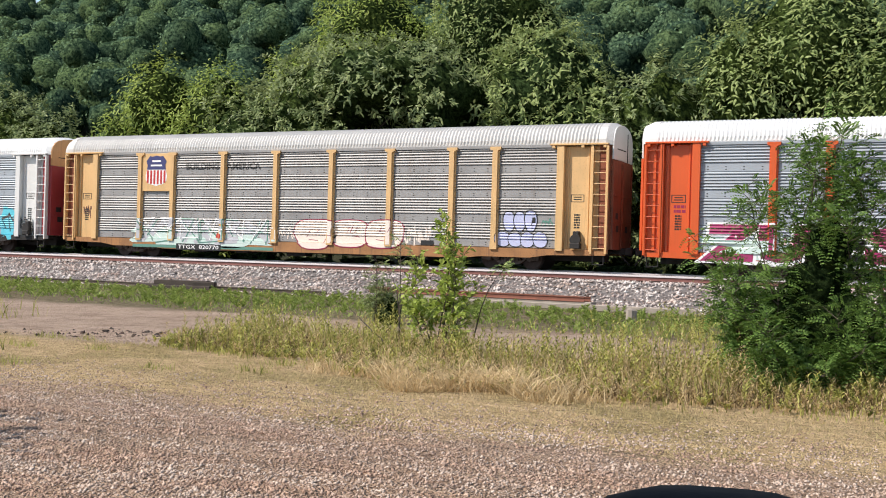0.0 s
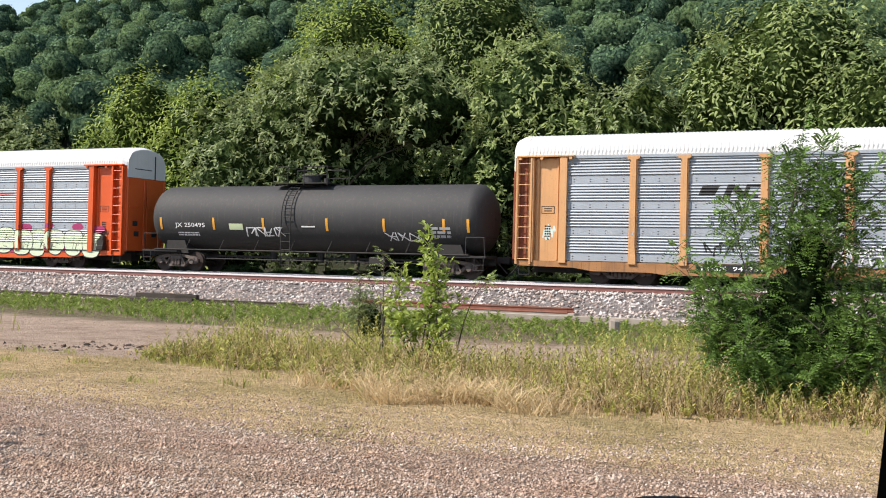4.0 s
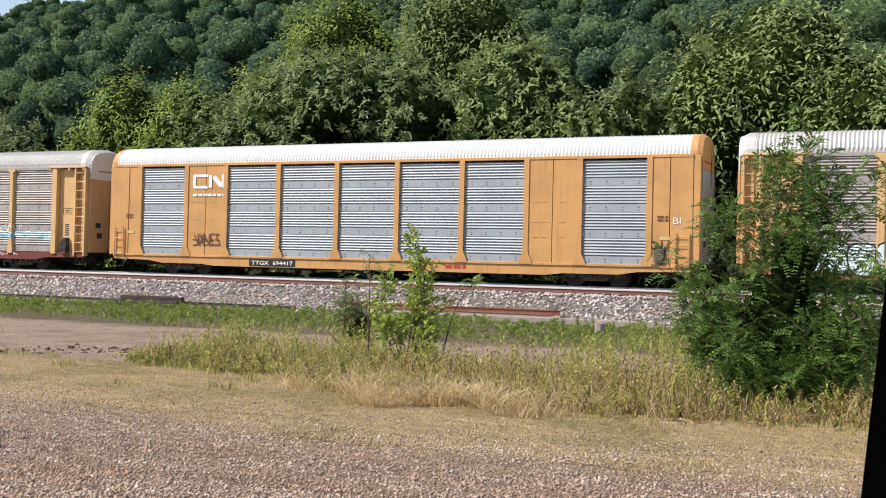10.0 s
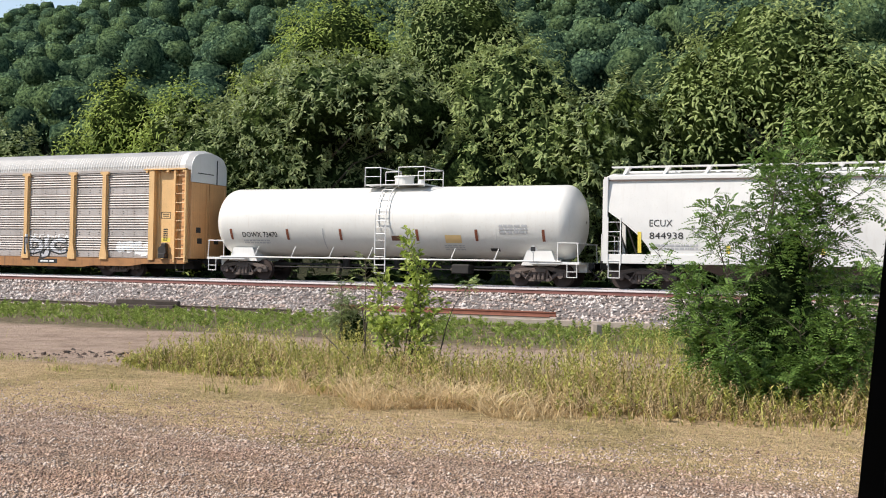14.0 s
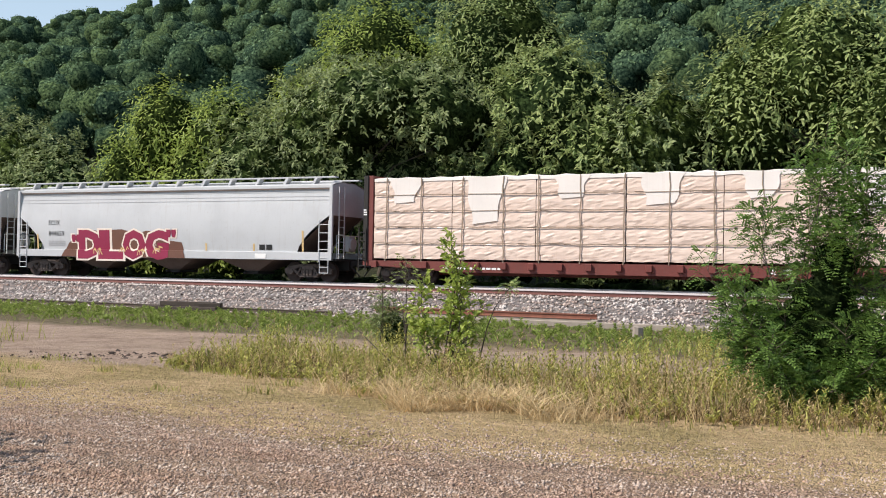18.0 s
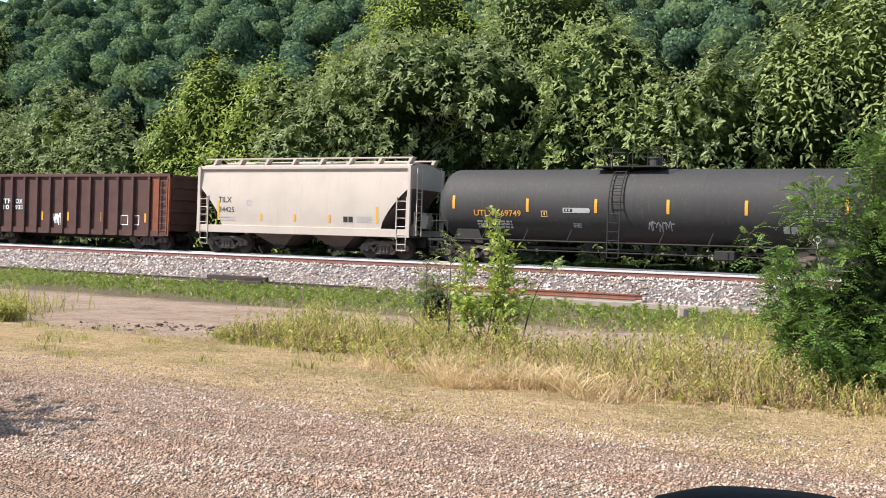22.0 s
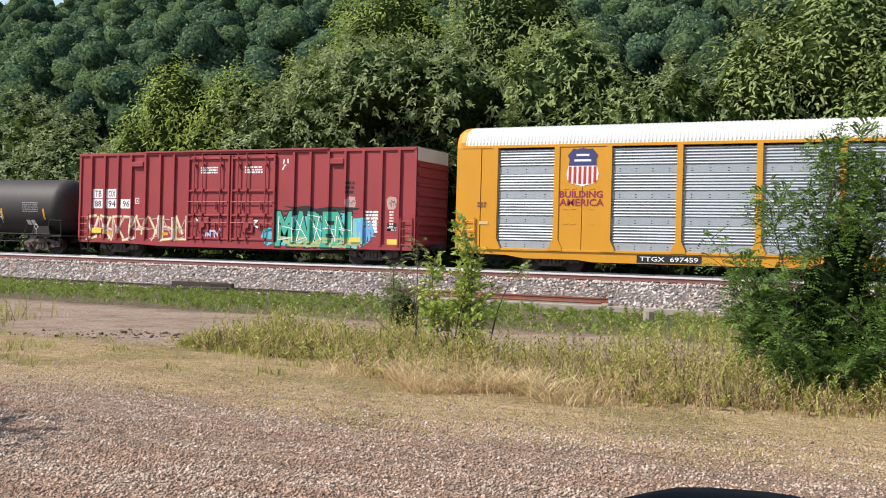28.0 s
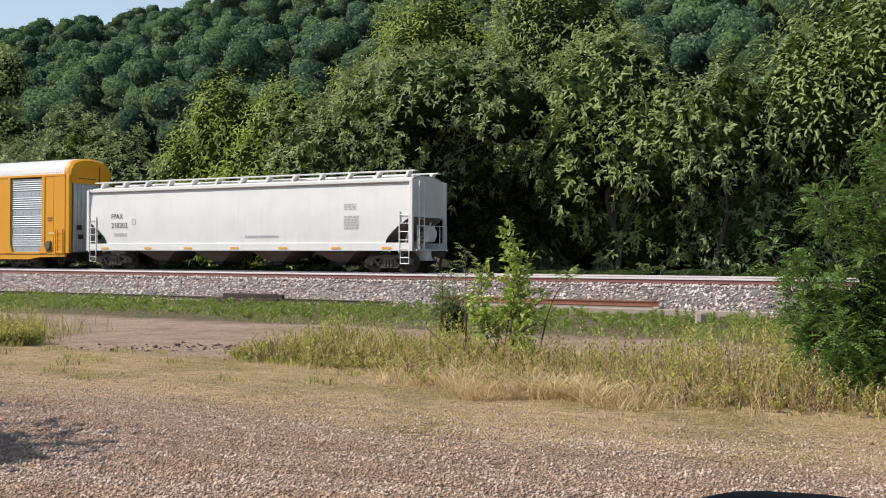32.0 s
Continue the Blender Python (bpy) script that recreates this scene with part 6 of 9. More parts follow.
# ---- tank cars ----
def tank_car(label, at, half, radius, axis, material, trim, platform_x=0.0, bands=(), hatch=(0.1, 0.42)):
    car = rail_car("tank_car", label, at)
    seg = 40
    prof = [(-half + 0.75 * (1 - math.cos(i * math.pi / 16)), radius * max(0.02, math.sin(i * math.pi / 16)) ** 0.85) for i in range(9)]
    for x in np.linspace(-half + 0.75, half - 0.75, 7)[1:-1]:
        prof += [(x - 0.09, radius), (x - 0.03, radius), (x, radius + 0.005), (x + 0.03, radius), (x + 0.09, radius)]
    prof += [(-x, r) for x, r in prof[8::-1]]
    v, f = [], []
    for x, r in prof:
        for j in range(seg):
            a = j * math.tau / seg
            v.append((x, r * math.cos(a), axis + r * math.sin(a)))
    for i in range(len(prof) - 1):
        for j in range(seg):
            f.append((i * seg + j, i * seg + (j + 1) % seg, (i + 1) * seg + (j + 1) % seg, (i + 1) * seg + j))
    raw("shell", v, f, material, car, True)
    # saddle, end platforms, sill
    for s in (-1, 1):
        bm = bmesh.new()
        x = s * (half - 1.6)
        slab(bm, [(x - 0.75, 0.85), (x - 0.5, 1.45), (x + 0.5, 1.45), (x + 0.75, 0.85)], -1.15, 1.15)
        part("saddle", bm, trim, car)
        bm = bmesh.new()
        a, b = sorted((s * (half - 1.9), s * (half + 0.15)))
        box(bm, a, b, -1.45, 1.45, 0.9, 1.0, 0.01)
        box(bm, a, b, -0.3, 0.3, 0.6, 0.9)
        part("end_platform", bm, trim, car)
        bm = bmesh.new()
        for y in (-1.42, 1.42):
            rod(bm, (s * (half - 0.75), y, 1.0), (s * (half - 0.75), y, 1.75), 0.022, 0.022, 6)
            rod(bm, (s * (half - 0.75), y, 1.75), (s * (half + 0.05), y, 1.75), 0.022, 0.022, 6)
            rod(bm, (s * (half + 0.05), y, 1.75), (s * (half + 0.1), y, 1.0), 0.022, 0.022, 6)
        rod(bm, (s * (half + 0.1), -1.42, 1.75), (s * (half + 0.1), 1.42, 1.75), 0.022, 0.022, 6)
        part("end_rail", bm, trim, car)
        bm = bmesh.new()
        x = s * (half - 0.15)
        for dx in (-0.2, 0.2):
            rod(bm, (x + dx, -1.44, 0.95), (x + dx, -1.44, 0.4), 0.018, 0.018, 6)
        for z in (0.4, 0.62):
            rod(bm, (x - 0.2, -1.44, z), (x + 0.2, -1.44, z), 0.018, 0.018, 6)
        part("step", bm, trim, car)
    for y in (-1.46, 1.46):
        bm = bmesh.new()
        rod(bm, (-half + 0.6, y, 1.02), (half - 0.6, y, 1.02), 0.032, 0.032, 8)
        part("side_rail", bm, trim, car)
        for x in np.arange(-half + 2.4, half - 2, 1.9):
            bm = bmesh.new()
            rod(bm, (x, y, 1.02), (x + 0.16, y * 0.92, 1.5), 0.022, 0.022, 6)
            part("rail_bracket", bm, trim, car)
    bm = bmesh.new()
    box(bm, -half + 2, half - 2, -0.06, 0.06, 0.7, 0.8)
    for x in (-2.2, 0.3, 2.0):
        rod(bm, (x, -0.2, 0.55), (x, -0.2, axis - radius + 0.1), 0.14, 0.18, 10)
    box(bm, 3.1, 3.9, -0.9, -0.3, 0.45, 0.85, 0.05)
    rod(bm, (-half + 2, -0.6, 0.62), (half - 2, -0.6, 0.62), 0.03, 0.03, 6)
    part("brake_rigging", bm, M["steel_dark"], car)
    # top platform with rails, manway and valves
    px, pz = platform_x, axis + radius
    bm = bmesh.new()
    box(bm, px - 1.3, px + 1.5, -1.0, 1.0, pz + 0.02, pz + 0.07)
    deck = part("top_platform", bm, trim, car)
    for x0, x1 in ((px - 1.3, px - 0.55), (px + 0.3, px + 1.5)):
        for y in (-1.0, 1.0):
            bm = bmesh.new()
            for x in (x0, x1):
                rod(bm, (x, y, pz - 0.05), (x, y, pz + 0.78), 0.022, 0.022, 6)
            rod(bm, (x0, y, pz + 0.78), (x1, y, pz + 0.78), 0.022, 0.022, 6)
            rod(bm, (x0, y, pz + 0.4), (x1, y, pz + 0.4), 0.016, 0.016, 6)
            part("platform_rail", bm, trim, deck)
        bm = bmesh.new()
        rod(bm, (x1, -1, pz + 0.78), (x1, 1, pz + 0.78), 0.022, 0.022, 6)
        part("cross_rail", bm, trim, deck)
    mx, mr = px + hatch[0], hatch[1]
    bm = bmesh.new()
    rod(bm, (mx, 0, pz - 0.2), (mx, 0, pz + 0.42), mr, mr, 18)
    rod(bm, (mx, 0, pz + 0.42), (mx, 0, pz + 0.48), mr + 0.05, mr + 0.02, 18)
    part("manway", bm, material, car)
    bm = bmesh.new()
    rod(bm, (px + 1.0, -0.2, pz - 0.1), (px + 1.0, -0.2, pz + 0.3), 0.16, 0.12, 10)
    rod(bm, (px + 0.75, 0.3, pz - 0.1), (px + 0.75, 0.3, pz + 0.35), 0.1, 0.1, 10)
    part("valve", bm, trim, car)
    # curved ladder up the near side
    for s in (-1, 1):
        lad = thing_part("ladder", car)
        pts = [(px - 0.2, s * (radius + 0.12) * math.cos(a), axis + (radius + 0.12) * math.sin(a)) for a in np.linspace(0, math.pi / 2 * 0.82, 9)]
        low = [(px - 0.2, s * (radius + 0.12), z) for z in (0.42, 1.1, 1.8)]
        line = [p for p in low if p[2] < axis - 0.1] + pts
        for dx in (-0.24, 0.24):
            bm = bmesh.new()
            for p, q in zip(line, line[1:]):
                rod(bm, (p[0] + dx, p[1], p[2]), (q[0] + dx, q[1], q[2]), 0.028, 0.028, 6)
            part("stile", bm, trim, lad)
        full = []
        for p, q in zip(line, line[1:]):
            n = max(1, round(math.dist(p, q) / 0.3))
            full += [tuple(np.array(p) + (np.array(q) - np.array(p)) * k / n) for k in range(n)]
        for p in full:
            bm = bmesh.new()
            rod(bm, (p[0] - 0.24, p[1], p[2]), (p[0] + 0.24, p[1], p[2]), 0.017, 0.017, 6)
            part("rung", bm, trim, lad)
    running_gear(car, (-half + 1.6, half - 1.6), half + 0.05)
    for x, h in bands:
        tank_paint(car, M["ink_orange"], x - 0.06, x + 0.06, axis - 0.35 + h, axis + 0.2 + h, radius, axis, shape=[[(0, 0), (1, 0), (1, 1), (0, 1)]], name="reflector")
    return car


def thing_part(name, parent):
    ob = new(name)
    ob.parent = parent
    return ob


def tank_paint(car, material, x0, x1, z0, z1, radius, axis, text=None, shape=None, name="lettering", fat=0.01):
    f = lambda x, z: -math.sqrt(max(0.01, radius * radius - (z - axis) ** 2))
    return paint(name, car, material, x0, x1, z0, z1, f, text=text, shape=shape, fat=fat, lift=0.012, cuts=((), tuple(np.arange(z0, z1, 0.08))))


# ---- covered hoppers ----
def covered_hopper(label, at, half, material, trim, chutes, eave, flat=False, cut=1.55, curve=0.1, rise=2.75):
    """A covered hopper: sides over sloping ends, running boards on the roof, chutes below, end posts, ladders and platforms."""
    car = rail_car("hopper_car", label, at)
    zt = eave
    notch = [(half - 0.12 - (cut - 0.12) * (1 - u ** 1.5), 1.32 + (rise - 1.32) * u) for u in np.linspace(1, 0, 7)]
    outline = [(-half + 0.12, zt), (half - 0.12, zt)] + notch + [(-x, z) for x, z in notch[::-1]]
    for s in (-1, 1):
        bm = bmesh.new()
        bm.faces.new([bm.verts.new((x, 0, z)) for x, z in outline])
        for z in np.arange(1.5, zt, 0.18):
            bmesh.ops.bisect_plane(bm, geom=bm.verts[:] + bm.edges[:] + bm.faces[:], plane_co=(0, 0, z), plane_no=(0, 0, 1))
        for v in bm.verts:
            u = (v.co.z - 1.32) / (zt - 1.32)
            v.co.y = s * (1.48 + curve * math.sin(math.pi * min(1, u * 1.05)) - (0.05 * u))
        for fc in bm.faces:
            fc.smooth = True
        part("side_sheet", bm, material, car)
        bm = bmesh.new()
        box(bm, -half, half, s * 1.5 - 0.05, s * 1.5 + 0.05, 0.98, 1.34, 0.012)
        part("side_sill", bm, trim, car)
        bm = bmesh.new()
        box(bm, -half + 0.1, half - 0.1, s * 1.46 - 0.05, s * 1.46 + 0.05, zt - 0.05, zt + 0.1, 0.012)
        part("top_chord", bm, trim, car)
        for e in (-1, 1):
            bm = bmesh.new()
            a, b = sorted((e * (half - 0.16), e * half))
            box(bm, a, b, s * 1.52 - 0.06, s * 1.52 + 0.06, 0.98, zt + 0.06, 0.01)
            part("end_post", bm, trim, car)
    bm = bmesh.new()
    prof = [(-1.46, zt + 0.05), (-1.2, zt + 0.16), (-0.6, zt + 0.26), (0, zt + 0.29), (0.6, zt + 0.26), (1.2, zt + 0.16), (1.46, zt + 0.05)]
    sweep(bm, prof, -half + 0.12, half - 0.12)
    part("roof", bm, material, car)
    # walkways: long gratings on brackets
    for y in (-1.2, 0.9):
        bm = bmesh.new()
        box(bm, -half + 0.2, half - 0.1, y - 0.02, y + 0.3, zt + 0.44, zt + 0.49)
        board = part("running_board", bm, trim, car)
        for x in np.arange(-half + 0.6, half, 1.55):
            bm = bmesh.new()
            slab(bm, [(x, zt + 0.1), (x + 0.09, zt + 0.1), (x + 0.32, zt + 0.45), (x + 0.16, zt + 0.45)], y - 0.03, y + 0.3)
            part("bracket", bm, trim, board)
    # Dark strip laid in as the shadow below the top chord.
    bm = bmesh.new()
    box(bm, -half + 0.16, half - 0.16, -1.502, -1.48, zt - 0.1, zt - 0.06)
    part("chord_seam", bm, M["chute_dirty_shaded"], car)
    for x in np.linspace(-half + 1.6, half - 1.6, 5 if half > 7 else 3):
        bm = bmesh.new()
        box(bm, x - 0.9, x + 0.9, -0.3, 0.3, zt + 0.28, zt + 0.37, 0.03)
        part("hatch", bm, material, car)
    for e in (-1, 1):
        bm = bmesh.new()
        x0, x1 = e * (half - 0.14), e * (half - cut)
        vs = [bm.verts.new(p) for p in ((x0, -1.4, rise), (x0, 1.4, rise), (x1 - e * 0.3, 1.4, 1.32), (x1 - e * 0.3, -1.4, 1.32))]
        bm.faces.new(vs)
        part("slope_sheet", bm, M["chute_dirty_shaded"], car, "grimy sloping end sheet, shade in its dark colour")
        bm = bmesh.new()
        vs = [bm.verts.new(p) for p in ((x0, -1.5, rise - 0.01), (x0, 1.5, rise - 0.01), (x0, 1.46, zt + 0.04), (x0, 0.6, zt + 0.25), (x0, -0.6, zt + 0.25), (x0, -1.46, zt + 0.04))]
        bm.faces.new(vs)
        part("end_sheet", bm, material, car)
        bm = bmesh.new()
        a, b = sorted((e * (half - 1.5), e * (half + 0.15)))
        box(bm, a, b, -1.45, 1.45, 0.98, 1.06)
        box(bm, a, b, -0.3, 0.3, 0.55, 0.98)
        slab(bm, [(e * (half - 0.9), 1.06), (e * (half - 0.85), 1.06), (e * (half - 0.3), 2.6), (e * (half - 0.36), 2.6)], -0.9, -0.8)
        slab(bm, [(e * (half - 0.9), 1.06), (e * (half - 0.85), 1.06), (e * (half - 0.3), 2.6), (e * (half - 0.36), 2.6)], 0.8, 0.9)
        part("end_platform", bm, M["steel_dark"] if not flat else trim, car)
        ladder("ladder", car, trim, e * (half - 0.42), -1.56, 0.9, 2.75, 0.5, 5, 0.022)
        bm = bmesh.new()
        x = e * (half - 0.42)
        for dx in (-0.22, 0.22):
            rod(bm, (x + dx, -1.52, 0.98), (x + dx, -1.52, 0.42), 0.02, 0.02, 6)
        for z in (0.42, 0.68):
            rod(bm, (x - 0.22, -1.52, z), (x + 0.22, -1.52, z), 0.02, 0.02, 6)
        part("step", bm, trim, car)
        lad = ladder("ladder", car, trim, 0, 0, 1.0, zt, 0.45, 10, 0.02)
        lad.matrix_local = pose(e * (half + 0.12), -0.95, 0, 0, 0, 90)
        bm = bmesh.new()
        for y in (-1.35, -0.7, 0.7, 1.35):
            rod(bm, (e * (half + 0.12), y, 1.06), (e * (half + 0.12), y, 2.1), 0.02, 0.02, 6)
        rod(bm, (e * (half + 0.12), -1.35, 2.1), (e * (half + 0.12), 1.35, 2.1), 0.02, 0.02, 6)
        part("end_rail", bm, trim, car)
    bm = bmesh.new()
    rod(bm, (half + 0.05, 0.1, 1.75), (half + 0.14, 0.1, 1.75), 0.28, 0.28, 16)
    box(bm, half - 0.2, half + 0.05, -0.15, 0.4, 1.4, 2.1, 0.03)
    part("hand_brake", bm, trim, car)
    span = (2 * half - 5.2) / chutes
    for i in range(chutes):
        x = -half + 2.6 + span * (i + 0.5)
        bm = bmesh.new()
        top, low = span * 0.5, 0.28
        v0 = [bm.verts.new((x + a * top, b * 1.4, 1.3)) for a, b in ((-1, -1), (1, -1), (1, 1), (-1, 1))]
        v1 = [bm.verts.new((x + a * low, b * 0.55, 0.42)) for a, b in ((-1, -1), (1, -1), (1, 1), (-1, 1))]
        for k in range(4):
            bm.faces.new((v0[k], v0[(k + 1) % 4], v1[(k + 1) % 4], v1[k]))
        bm.faces.new(v1[::-1])
        part("chute", bm, M["chute_dirty_shaded"], car, "grimy brown discharge chute, shade in its dark colour")
        bm = bmesh.new()
        box(bm, x - 0.38, x + 0.38, -0.7, 0.7, 0.3, 0.43, 0.02)
        rod(bm, (x - 0.2, -0.95, 0.36), (x - 0.2, -0.6, 0.36), 0.05, 0.05, 8)
        part("outlet_gate", bm, M["steel_dark"], car)
    running_gear(car, (-half + 1.5, half - 1.5), half + 0.1)
    return car


def hopper_depth(eave, curve):
    return lambda x, z: -1.565 if z < 1.345 else -(1.48 + curve * math.sin(math.pi * min(1, (z - 1.32) / (eave - 1.32) * 1.05)) - 0.05 * (z - 1.32) / (eave - 1.32)) - 0.008


HOP_CUTS = ((), (1.34, 1.35) + tuple(np.arange(1.5, 4.3, 0.2)))


# ---- centre-beam flat with wrapped lumber ----
def lumber_car(label, at):
    half = 11.65
    car = rail_car("lumber_car", label, at)
    for s in (-1, 1):
        bm = bmesh.new()
        slab(bm, [(-half, 1.02), (half, 1.02), (half, 0.8), (half - 2.8, 0.72), (half - 4, 0.58), (-half + 4, 0.58), (-half + 2.8, 0.72), (-half, 0.8)], s * 1.46 - 0.06, s * 1.46 + 0.06)
        part("side_sill", bm, M["brown_red"], car)
        for x in np.arange(-half + 0.6, half, 1.2):
            bm = bmesh.new()
            box(bm, x - 0.13, x + 0.13, s * 1.58 - 0.06, s * 1.58 + 0.06, 0.72, 1.0, 0.015)
            part("strap_winch", bm, M["brown_red"], car)
    bm = bmesh.new()
    box(bm, -half, half, -1.42, 1.42, 0.92, 1.02)
    box(bm, -half + 0.5, half - 0.5, -0.3, 0.3, 0.45, 0.92)
    part("deck", bm, M["brown_red"], car)
    for e in (-1, 1):
        bm = bmesh.new()
        a, b = sorted((e * (half - 0.48), e * (half - 0.1)))
        box(bm, a, b, -1.53, 1.53, 1.0, 4.68, 0.02)
        for y in (-1.2, -0.4, 0.4, 1.2):
            a, b = sorted((e * (half - 0.12), e * (half + 0.06)))
            box(bm, a, b, y - 0.08, y + 0.08, 1.0, 4.66)
        # Right bulkhead in near-black instead of brown-red: its shaded side as colour.
        part("bulkhead", bm, M["brown_red"] if e < 0 else M["steel_dark"], car, "tall steel end bulkhead")
        bm = bmesh.new()
        a, b = sorted((e * (half - 0.24), e * (half - 0.02)))
        box(bm, a, b, -1.58, -1.5, 1.0, 4.68, 0.015)
        part("bulkhead_post", bm, M["steel_dark"], car)
        if e < 0:
            paint("notice", car, M["ink_white"], a + 0.02, b - 0.04, 2.95, 3.25, -1.586, shape=bars(random.Random(6), 3, 1))
        ladder("ladder", car, M["steel_dark"], e * (half + 0.0), -1.6, 0.6, 2.4, 0.34, 5, 0.02)
    bm = bmesh.new()
    box(bm, -half + 0.35, half - 0.35, -0.12, 0.12, 1.0, 4.55)
    part("centre_beam", bm, M["brown_red"], car)
    rng = np.random.default_rng(9)
    cols = np.linspace(-half + 0.5, half - 0.5, 7)
    zs = np.linspace(1.1, 4.5, 6)
    for s in (-1, 1):
        for a, b in zip(cols, cols[1:]):
            for r, (z0, z1) in enumerate(zip(zs, zs[1:])):
                n, m = 18, 8
                v, f = [], []
                for j in range(m + 1):
                    for i in range(n + 1):
                        u, w = i / n, j / m
                        edge = min(u, 1 - u, 0.5) * min(w, 1 - w, 0.5)
                        y = 1.47 + 0.02 * math.sin(math.pi * w) + float(rng.normal()) * 0.007 * (0 < i < n) + 0.006 * math.sin(j * 1.3 + 3 * math.sin(i * 0.5 + r) + a * 7) * math.sin(i * 0.31 + a + z0)
                        v.append((a + 0.015 + u * (b - a - 0.03), s * y, z0 + 0.012 + w * (z1 - z0 - 0.024) + 0.012 * math.sin(i * 1.7 + r)))
                k = len(v)
                for j in (0, m):
                    for i in range(n + 1):
                        p = v[j * (n + 1) + i]
                        v.append((p[0], s * 0.16, p[2]))
                for j in range(m):
                    for i in range(n):
                        q = j * (n + 1) + i
                        f.append((q, q + 1, q + n + 2, q + n + 1))
                for i in range(n):
                    f.append((k + i, k + i + 1, i + 1, i))
                    q = m * (n + 1) + i
                    f.append((q, q + 1, k + n + 1 + i + 1, k + n + 1 + i))
                raw("lumber_pack", v, f, M["wrap"], car, False)
        if s < 0:
            for x in np.arange(-half + 1.1, half - 0.6, 1.74):
                bm = bmesh.new()
                x += float(rng.normal()) * 0.07
                pts = [(x + float(rng.normal()) * 0.02, z) for z in np.linspace(1.0, 4.55, 8)]
                slab(bm, [(a - 0.02, b) for a, b in pts] + [(a + 0.02, b) for a, b in pts[::-1]], -1.545, -1.525)
                part("strap", bm, M["strap"], car)
            for z in zs[1:-1]:
                bm = bmesh.new()
                xs = np.linspace(-half + 0.55, half - 0.5, 20)
                zz = z + rng.normal(size=20) * 0.012
                slab(bm, [(a, b - 0.015) for a, b in zip(xs, zz)] + [(a, b + 0.015) for a, b in zip(xs[::-1], zz[::-1])], -1.54, -1.512)
                part("seam", bm, M["strap"], car)
            # pale film hanging over the top edge in tongues
            for x in (-9.6, -5.9, -2.2, 1.4, 5.1, 8.9):
                w = float(rng.uniform(0.75, 1.0))
                d = float(rng.uniform(0.9, 2.0))
                bm = bmesh.new()
                edge = [(x - w * (0.9 - 0.3 * u) + 0.06 * math.sin(u * 9 + x), 4.53 - d * u) for u in np.linspace(0, 1, 9)]
                edge += [(x + w * (0.9 - 0.45 * u) + 0.07 * math.sin(u * 7 + x * 2), 4.53 - d * u) for u in np.linspace(0.93, 0, 9)]
                slab(bm, edge, -1.522, -1.512)
                part("film_tongue", bm, M["wrap_white"], car)
    bm = bmesh.new()
    n = 44
    v, f = [], []
    for i in range(n + 1):
        x = -half + 0.5 + (2 * half - 1.0) * i / n
        for y, z in ((-1.51, 4.40), (-1.505, 4.52), (-1.3, 4.58), (0, 4.6), (1.3, 4.58), (1.505, 4.52), (1.51, 4.40)):
            v.append((x, y, z + 0.03 * math.sin(i * 2.3) * (z > 4.5) + float(rng.normal()) * 0.012))
    for i in range(n):
        for j in range(6):
            f.append((i * 7 + j, (i + 1) * 7 + j, (i + 1) * 7 + j + 1, i * 7 + j + 1))
    bm.free()
    raw("cover_film", v, f, M["wrap_white"], car)
    running_gear(car, (-half + 1.9, half - 1.9), half)
    paint("small_print", car, M["ink_white"], -7.8, -5.2, 0.68, 0.82, -1.52, shape=bars(random.Random(2), 1, 12))
    paint("small_print", car, M["ink_white"], 5.4, 6.2, 0.7, 0.95, -1.52, shape=bars(random.Random(4), 2, 4))
    return car


